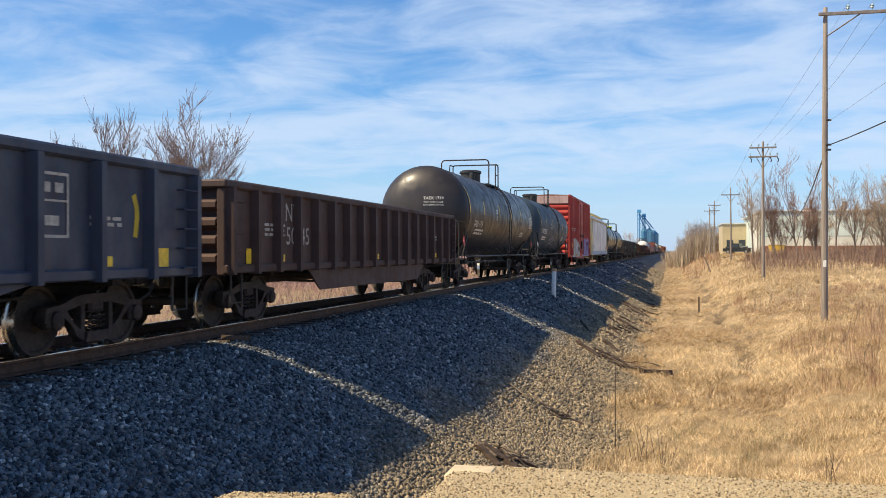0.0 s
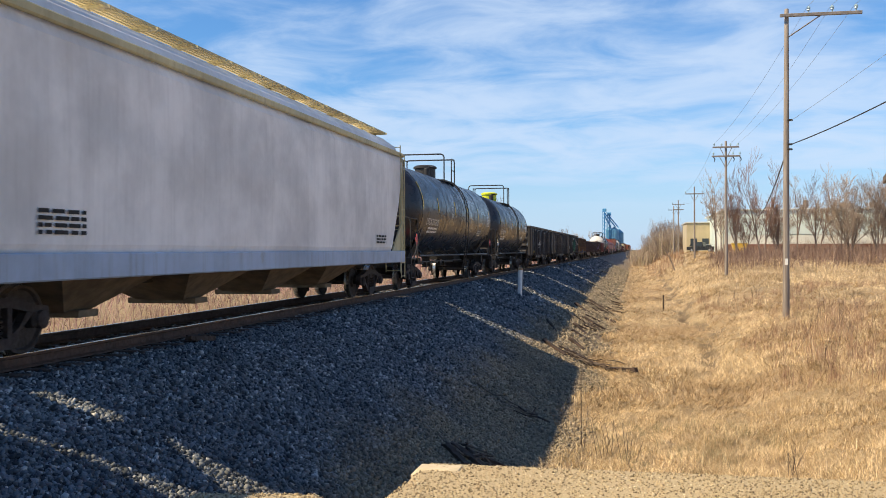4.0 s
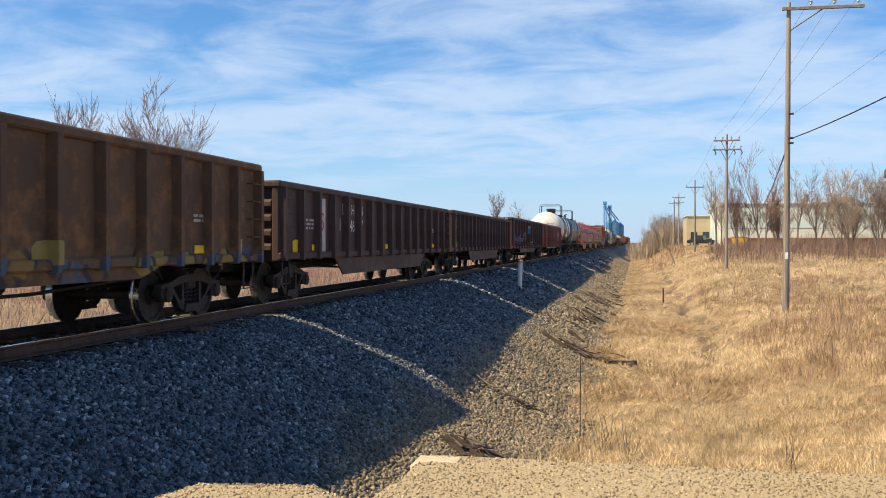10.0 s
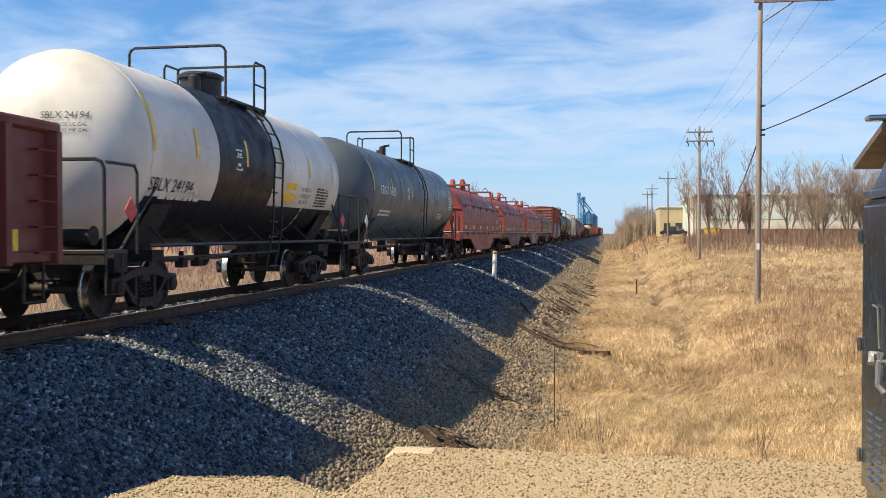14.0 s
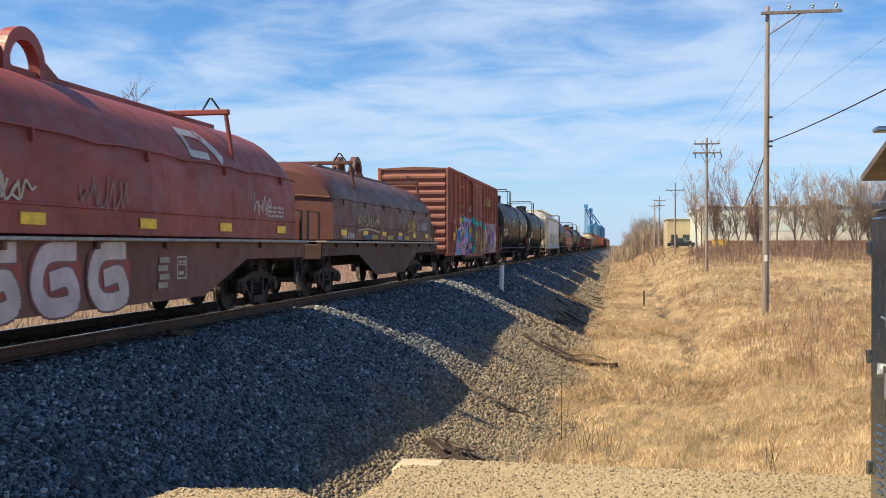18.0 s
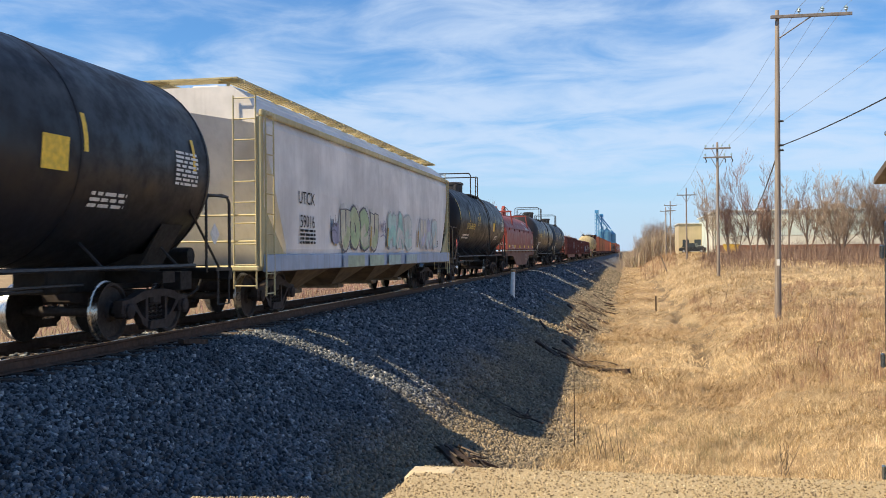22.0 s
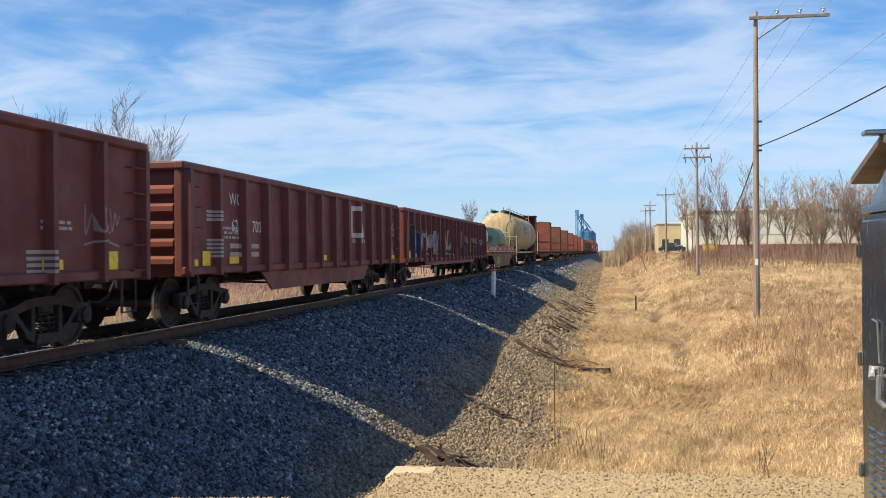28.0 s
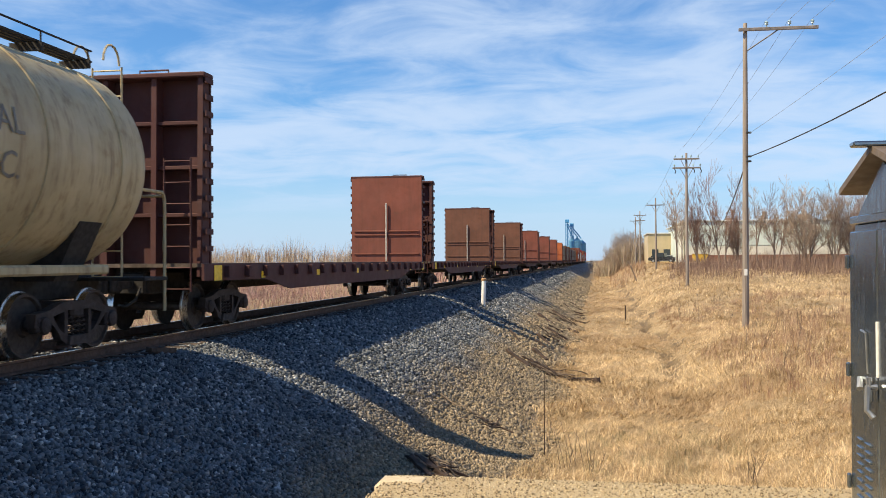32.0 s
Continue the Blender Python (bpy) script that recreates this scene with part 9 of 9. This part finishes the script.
# a dense clump of bare shrubs where the line of poles ends
k = 22000
cx, cy = 0.8 + nrng.uniform(0, 1, 60) * 9.8, 222 + nrng.uniform(0, 1, 60) * 36
top = nrng.uniform(4.0, 8.0, 60) * np.interp(cx, (0.5, 4.0, 8.0, 11.0), (0.45, 1.0, 0.9, 0.55))
pick = nrng.integers(0, 60, k)
blades("bare_shrubs", cx[pick] + nrng.normal(0, 0.9, k), cy[pick] + nrng.normal(0, 0.9, k), top[pick] * nrng.uniform(0.35, 1.0, k), nrng.uniform(0.04, 0.10, k), (0.05, 0.65), m_woods, "dense clump of bare brown shrubs", "shrubs")

# pinkish scrub beyond, where the line runs out of sight
k = 7000
cx, cy = -2.0 + nrng.uniform(0, 1, 70) * 16, 300 + nrng.uniform(0, 1, 70) * 260
pick = nrng.integers(0, 70, k)
blades("far_scrub", cx[pick] + nrng.normal(0, 1.2, k), cy[pick] + nrng.normal(0, 1.5, k), nrng.uniform(1.5, 4.5, k), nrng.uniform(0.06, 0.14, k), (0.05, 0.6), m_woods, "distant bare scrub beside the line", "scrub")

# ---- warehouse behind the trees ----
def siding(name, c):
    m = Mat(name, 0.55)
    n = m.noise(0.3, 4)
    col = m.mix(m.ramp(n, 0.3, 0.7), scaled(c, 0.85), scaled(c, 1.08))
    col = m.mix(m.math("MULTIPLY", m.ramp(m.noise(4.0, 4, 0.6, (1, 1, 0.05)), 0.5, 0.75), 0.25), col, scaled(c, 0.55))
    m.color(col)
    return m.m


m_side = siding("pale_green_siding", (0.60, 0.68, 0.62))
m_lower = siding("pale_lower_siding", (0.64, 0.63, 0.54))
m_brick = siding("red_brown_base", (0.24, 0.11, 0.07))
m_tanwall = siding("tan_building_wall", (0.50, 0.41, 0.25))
m_trim = plain("roof_trim", (0.62, 0.64, 0.62), 0.5, 0.3, 0.1, 2, 0)
m_glassy = plain("dark_window", (0.04, 0.05, 0.06), 0.12, 0, 0.1, 2, 0)
ware = thing("warehouse", "long pale green metal warehouse behind bare trees", "building", pose(13.4, 157, 0.3))
for i in range(14):
    g = Geo()
    g.block((2.5 + 5 * i, 0, 5.1), (4.96, 0.25, 3.8), 0.02)
    part("wall_panel", g, m_side, ware)
    g = Geo()
    g.block((2.5 + 5 * i, 0.05, 2.4), (4.96, 0.25, 1.5), 0.02)
    part("wall_panel", g, m_lower, ware)
    g = Geo()
    for k in range(10):
        g.box((0.25 + 0.5 * k + 5 * i, -0.14, 5.1), (0.05, 0.012, 3.7))
    part("siding_ribs", g, m_side, ware)
g = Geo()
g.box((35, 0.0, 0.8), (70, 0.4, 1.8))
part("base_wall", g, m_brick, ware, "red-brown brick base")
g = Geo()
g.box((35, 20, 3.5), (69.6, 39.4, 6.9))
part("hall", g, m_side, ware)
g = Geo()
g.block((35, 19.9, 7.1), (70.6, 40.6, 0.22), 0.05)
part("roof", g, m_trim, ware, "flat roof with pale metal trim")
g = Geo()
g.box((-0.2, 6, 2.9), (0.3, 11, 7.4))
part("end_wall", g, m_lower, ware)
for x, y, r, h in ((13.5, 8, 0.35, 1.6), (20.0, 9, 1.2, 1.1), (24.0, 7, 0.9, 0.9), (33, 10, 1.2, 1.2), (8.0, 9, 0.7, 0.6)):
    g = Geo()
    g.lathe([(7.1, r), (7.2 + h, r), (7.25 + h, r * 0.8)], "z", 12, (x, y, 0))
    part("roof_vent", g, m_bark if r < 0.5 else m_twig2, ware, "", None, True)
tan = thing("tan_building", "low tan masonry building with a flat roof", "building", pose(9.6, 190, 0.4) @ Matrix.Diagonal((1.0, 1, 1.0, 1)))
g = Geo()
g.block((3.2, 8, 2.9), (7.0, 16, 6.0), 0.04)
part("wall", g, m_tanwall, tan)
g = Geo()
g.block((3.2, 8, 5.98), (7.4, 16.4, 0.25), 0.04)
part("roof", g, m_trim, tan)
for x in (1.0, 3.2, 5.4):
    g = Geo()
    g.box((x, -0.03, 2.2), (1.2, 0.1, 1.4))
    part("window", g, m_glassy, tan)
# ---- parked vehicles ----
def vehicle(name, label, x, y, turn, body, cab_len, high, length=5.2, bed=True):
    z = float(ground_z(x, y))
    car = thing(name, label, "vehicle", pose(x, y, z, 0, 0, turn), "parked vehicles")
    L = length / 2
    g = Geo()
    g.prism([(-L, 0.45), (-L, 0.95), (-L + 0.2, 1.05), (L - 1.3, 1.08), (L - 0.1, 0.98), (L, 0.80), (L, 0.45), (L - 0.5, 0.38), (-L + 0.5, 0.38)], "x", -0.92, 0.92)
    part("body", g, body, car)
    c0 = -0.4 if bed else -L + 0.3
    g = Geo()
    g.prism([(c0 - 0.1, 1.05), (c0 + 0.1, high), (c0 + cab_len - 0.5, high), (c0 + cab_len + 0.3, 1.08)], "x", -0.82, 0.82)
    part("cabin", g, body, car)
    for s in (-1, 1):
        g = Geo()
        g.prism([(c0 + 0.12, 1.12), (c0 + 0.22, high - 0.1), (c0 + cab_len - 0.55, high - 0.1), (c0 + cab_len, 1.12)], "x", s * 0.825, s * 0.84)
        part("side_window", g, m_glassy, car)
        for k in (-1, 1):
            g = Geo()
            g.lathe([(-0.12, 0.30), (-0.10, 0.36), (0.10, 0.36), (0.12, 0.30)], "x", 18, (s * 0.82, k * (L - 0.95), 0.36))
            w = part("wheel", g, m_black, car, "", None, True)
            g = Geo()
            g.lathe([(-0.02, 0.2), (0.03, 0.2), (0.04, 0.08)], "x", 12, (s * 0.94, k * (L - 0.95), 0.36))
            part("rim", g, m_galv, w, "", None, True)
    g = Geo()
    g.box((0, -L - 0.01, 0.62), (1.8, 0.06, 0.16))
    part("bumper", g, m_galv, car)
    for s in (-1, 1):
        g = Geo()
        g.box((s * 0.75, -L - 0.005, 0.88), (0.25, 0.03, 0.16))
        part("light", g, m_red, car)
    return car


p_dark = plain("dark_car_paint", (0.03, 0.032, 0.035), 0.25, 0.2, 0.1, 3, 0)
p_pale = plain("white_car_paint", (0.70, 0.70, 0.70), 0.3, 0.0, 0.05, 3, 0)
p_silver = plain("silver_car_paint", (0.45, 0.45, 0.45), 0.3, 0.4, 0.05, 3, 0)
vehicle("pickup_truck", "dark parked pickup truck by the warehouse", 11.6, 181, 68, p_dark, 2.3, 1.85)
vehicle("van", "white parked van by the warehouse", 15.2, 181, 74, p_pale, 3.6, 2.0, 5.0, False)
vehicle("car", "silver parked car by the warehouse", 12.2, 187, 80, p_silver, 3.0, 1.5, 4.5, False)
m_yeq = plain("yellow_equipment", (0.60, 0.38, 0.05), 0.5, 0, 0.1, 2)
skip = thing("dumpster", "yellow steel dumpster beside the warehouse", "dumpster", pose(15.0, 150, float(ground_z(15.0, 150))))
g = Geo()
g.prism([(-0.9, 0.1), (-1.1, 1.4), (1.1, 1.4), (0.9, 0.1)], "y", -0.8, 0.8)
part("bin", g, m_yeq, skip)
g = Geo()
g.block((0, 0, 1.44), (2.3, 1.7, 0.08), 0.02)
part("lid", g, m_yeq, skip)

# ---- blue grain elevator far down the line ----
m_blue = plain("blue_steel", (0.07, 0.27, 0.52), 0.5, 0.2, 0.15, 0.4, 0)
m_bin = plain("blue_grey_bin", (0.10, 0.27, 0.42), 0.5, 0.1, 0.12, 0.3, 0)
elev = thing("grain_elevator", "blue steel grain elevator with bins and leg towers", "grain elevator", pose(-29, 905, -0.5))
for x, y, top in ((-0.8, 0, 39.5), (3.4, 5, 36.0)):
    g = Geo()
    w = 1.6
    for a in (-1, 1):
        for b in (-1, 1):
            g.tube([(x + a * w, y + b * w, 0), (x + a * w, y + b * w, top - 2)], 0.22, 4)
    for i in range(11):
        z = i * (top - 2) / 11
        for b in (-1, 1):
            g.tube([(x - w, y + b * w, z), (x + w, y + b * w, z + (top - 2) / 11)], 0.14, 4)
            g.tube([(x - w, y + b * w, z), (x + w, y + b * w, z)], 0.14, 4)
    part("leg_tower", g, m_blue, elev)
    g = Geo()
    g.block((x, y, top / 2), (0.9, 0.9, top), 0.05)
    g.block((x, y, top - 1.2), (3.6, 3.2, 3.0), 0.2)
    part("leg_head", g, m_blue, elev)
for a, b in (((-0.8, 0, 36), (9, 4, 23)), ((3.4, 5, 33), (12, 4, 22)), ((-0.8, 0, 34), (5, 3, 22))):
    g = Geo()
    g.tube([a, b], 0.55, 6)
    part("spout", g, m_blue, elev)
for x, y, r, h in ((8.2, 6, 4.0, 19.5), (12.4, 14, 4.0, 17.5), (3.5, 12, 3.6, 20)):
    g = Geo()
    g.lathe([(0, r), (h, r), (h + 3.2, 0.8), (h + 3.6, 0.8)], "z", 28, (x, y, 0))
    b = part("bin", g, m_bin, elev, "", None, True)
    g = Geo()
    for i in range(9):
        z = h * (i + 0.5) / 9
        g.lathe([(z - 0.1, r + 0.02), (z, r + 0.12), (z + 0.1, r + 0.02)], "z", 28, (x, y, 0))
    part_each("hoop", g, m_bin, b)

# ---- old timbers and branches on the slope ----
m_wood = plain("rotten_timber", (0.055, 0.036, 0.026), 0.95, 0, 0.45, 6, 0.6)
m_stick = plain("grey_dead_sticks", (0.15, 0.115, 0.085), 0.95, 0, 0.35, 9, 0.3)


def timber(x, y, length, turn, w=0.2, tilt=0.0, lift=0.08):
    z = float(ground_z(x, y))
    slope = math.degrees(math.atan2(float(ground_z(x + 0.2, y)) - float(ground_z(x - 0.2, y)), 0.4))
    t = thing("old_timber", "rotten dark wooden tie lying on the slope", "timber", pose(x, y, z + lift, 0, -slope, turn) @ pose(0, 0, 0, 0, tilt))
    rng = random.Random(int(x * 100 + y * 10))
    g = Geo()
    n = 7
    vs, fs = [], []
    for i in range(n + 1):
        a = -length / 2 + length * i / n
        for s, q in ((-1, -1), (1, -1), (1, 1), (-1, 1)):
            vs.append((a + rng.uniform(-0.03, 0.03), s * w / 2 * rng.uniform(0.65, 1.05), q * w * 0.4 * rng.uniform(0.55, 1.05)))
    for i in range(n):
        for k in range(4):
            j = (k + 1) % 4
            fs.append((4 * i + k, 4 * i + j, 4 * i + 4 + j, 4 * i + 4 + k))
    fs += [(3, 2, 1, 0), (4 * n, 4 * n + 1, 4 * n + 2, 4 * n + 3)]
    g.add(vs, fs)
    part("beam", g, m_wood, t)
    return t


for x, y, l, turn, w in ((-2.75, 15.6, 0.8, -25, 0.12), (-2.45, 16.0, 0.7, 20, 0.10), (-2.9, 15.3, 0.6, -40, 0.10),
                       (-2.75, 32.3, 1.1, -38, 0.16), (-2.0, 33.0, 0.9, -5, 0.24), (-1.3, 32.2, 1.0, 12, 0.12), (-0.25, 31.0, 0.5, -35, 0.22), (-0.75, 31.7, 0.6, 25, 0.16), (-2.4, 41.5, 1.0, -50, 0.14), (-2.9, 52, 1.3, -45, 0.18), (-2.5, 60, 1.2, -40, 0.18), (-2.2, 47, 0.9, -30, 0.16), (-3.2, 37.5, 1.4, -60, 0.08), (-7.0, 14.6, 0.7, 84, 0.12)):
    timber(x, y, l, turn, w)


rng = random.Random(31)
for i in range(18):
    y = 34 + 2.6 * i + rng.uniform(-0.8, 0.8)
    timber(rng.uniform(-2.5, -1.3), y, rng.uniform(0.4, 1.0), rng.uniform(-60, 20), rng.uniform(0.08, 0.18))


def stick_heap(x, y, n, size, seed, label):
    rng = random.Random(seed)
    heap = thing("brush_heap", label, "branches", pose(x, y, float(ground_z(x, y))))
    for i in range(n):
        g = Geo()
        a, l = rng.uniform(0, 6.28), rng.uniform(0.4, 1.3) * size
        p = Vector((rng.gauss(0, 0.5 * size), rng.gauss(0, 0.3 * size), 0))
        pts = []
        for k in range(4):
            q = p + Vector((math.cos(a), math.sin(a) * 0.6, 0)) * (l * (k / 3 - 0.5)) + Vector((rng.gauss(0, 0.04), rng.gauss(0, 0.04), 0))
            q.z = float(ground_z(x + q.x, y + q.y)) - float(ground_z(x, y)) + 0.05 + rng.uniform(0, 0.14) * size + (0.2 * size * k / 3 if i % 5 == 0 else 0)
            pts.append(tuple(q))
        g.tube(pts, [0.022, 0.02, 0.016, 0.008], 5)
        part("stick", g, m_stick if i % 3 else m_wood, heap)


stick_heap(-2.65, 15.75, 26, 0.6, 1, "heap of dead branches on the stone slope")
stick_heap(-1.7, 32.4, 30, 0.85, 2, "heap of dead branches at the slope's foot")
stick_heap(-2.0, 21.5, 8, 0.7, 3, "few dead sticks on the stones")
stick_heap(-2.3, 45.0, 14, 1.0, 4, "few dead sticks on the stones")
stick_heap(-2.2, 58.0, 14, 1.2, 5, "few dead sticks on the stones")


def stalk(x, y, height, seed, n=1, label="tall dry brown weed stalk"):
    rng = random.Random(seed)
    s = thing("weed_stalk", label, "weed", pose(x, y, float(ground_z(x, y))))
    for i in range(n):
        g = Geo()
        dx, dy = rng.gauss(0, 0.10 * (n > 1)), rng.gauss(0, 0.10 * (n > 1))
        h = height * (rng.uniform(0.45, 1.0) if i else 1.0)
        lean = rng.gauss(0, 0.05 if n == 1 else 0.25)
        pts = [(dx + lean * h * t, dy + 0.02 * math.sin(5 * t), -0.05 + h * t) for t in (0, 0.3, 0.6, 0.85, 1)]
        twigs = Geo()
        g.tube(pts, [0.011, 0.010, 0.009, 0.009, 0.006] if n == 1 else [0.006, 0.005, 0.005, 0.004, 0.003], 5)
        for k in range(4 if n > 1 else 3):
            t = rng.uniform(0.4, 0.95)
            a = rng.uniform(0, 6.28)
            b = (dx + lean * h * t, dy, h * t)
            twigs.tube([b, (b[0] + 0.12 * h * math.cos(a), b[1] + 0.12 * h * math.sin(a), b[2] + 0.13 * h)], [0.004, 0.002], 4)
        stem = part("stem", g, m_stick if n > 1 else m_wood, s)
        part_each("twig", twigs, m_stick, stem)


stalk(-1.12, 19.4, 1.75, 1)
stalk(-1.30, 19.5, 0.9, 2, 5, "cluster of dry weed stems")
stalk(-0.55, 18.6, 0.9, 3, 7, "small leafless shrub of thin stems")
stalk(-0.2, 17.9, 0.8, 4, 6, "small leafless shrub of thin stems")
stalk(4.6, 30.5, 1.5, 5, 4, "cluster of dry weed stems")
stalk(2.6, 17.2, 0.7, 6, 6, "small leafless shrub of thin stems")
rng = random.Random(9)
for i in range(26):
    y = rng.uniform(22, 60)
    stalk(rng.uniform(3.8, 0.27 * y + 1.0), y, rng.uniform(0.7, 1.3), 20 + i, rng.randint(2, 5), "cluster of dry weed stems")
stake = thing("stake", "short thin wooden stake in the grass", "stake", pose(1.6, 62, float(ground_z(1.6, 62))))
g = Geo()
g.block((0, 0, 0.45), (0.09, 0.06, 1.1), 0.01)
part("board", g, m_wood, stake)


def motions():
    """The train rolls past at a steady speed; its wheels turn while they pass the camera."""
    for car, mid in CARS:
        walk(car, [(t, pose(TRACK_X, mid - SPEED * t, 0)) for t in (0, 8, 16, 24, 32)])
    step = 1 / FPS
    for wheel, place, y in WHEELS:
        t0 = max(0, math.ceil((place - 34) / SPEED * FPS))
        t1 = min(32 * FPS, math.floor((place - 6) / SPEED * FPS))
        if t1 <= t0 + 2:
            continue
        rows = [(0.0, pose(0, y, WHEEL_R))] if t0 > 0 else []
        turn = math.degrees(SPEED * step / WHEEL_R)
        a = 0.0
        for f in range(t0, t1 + 1):
            rows.append((f * step, pose(0, y, WHEEL_R, a)))
            a += turn
        if t1 < 32 * FPS:
            rows.append((t1 * step + step, rows[-1][1]))
        if t1 + 1 < 32 * FPS:
            rows.append((32.0, rows[-1][1]))
        walk(wheel, rows)


motions()
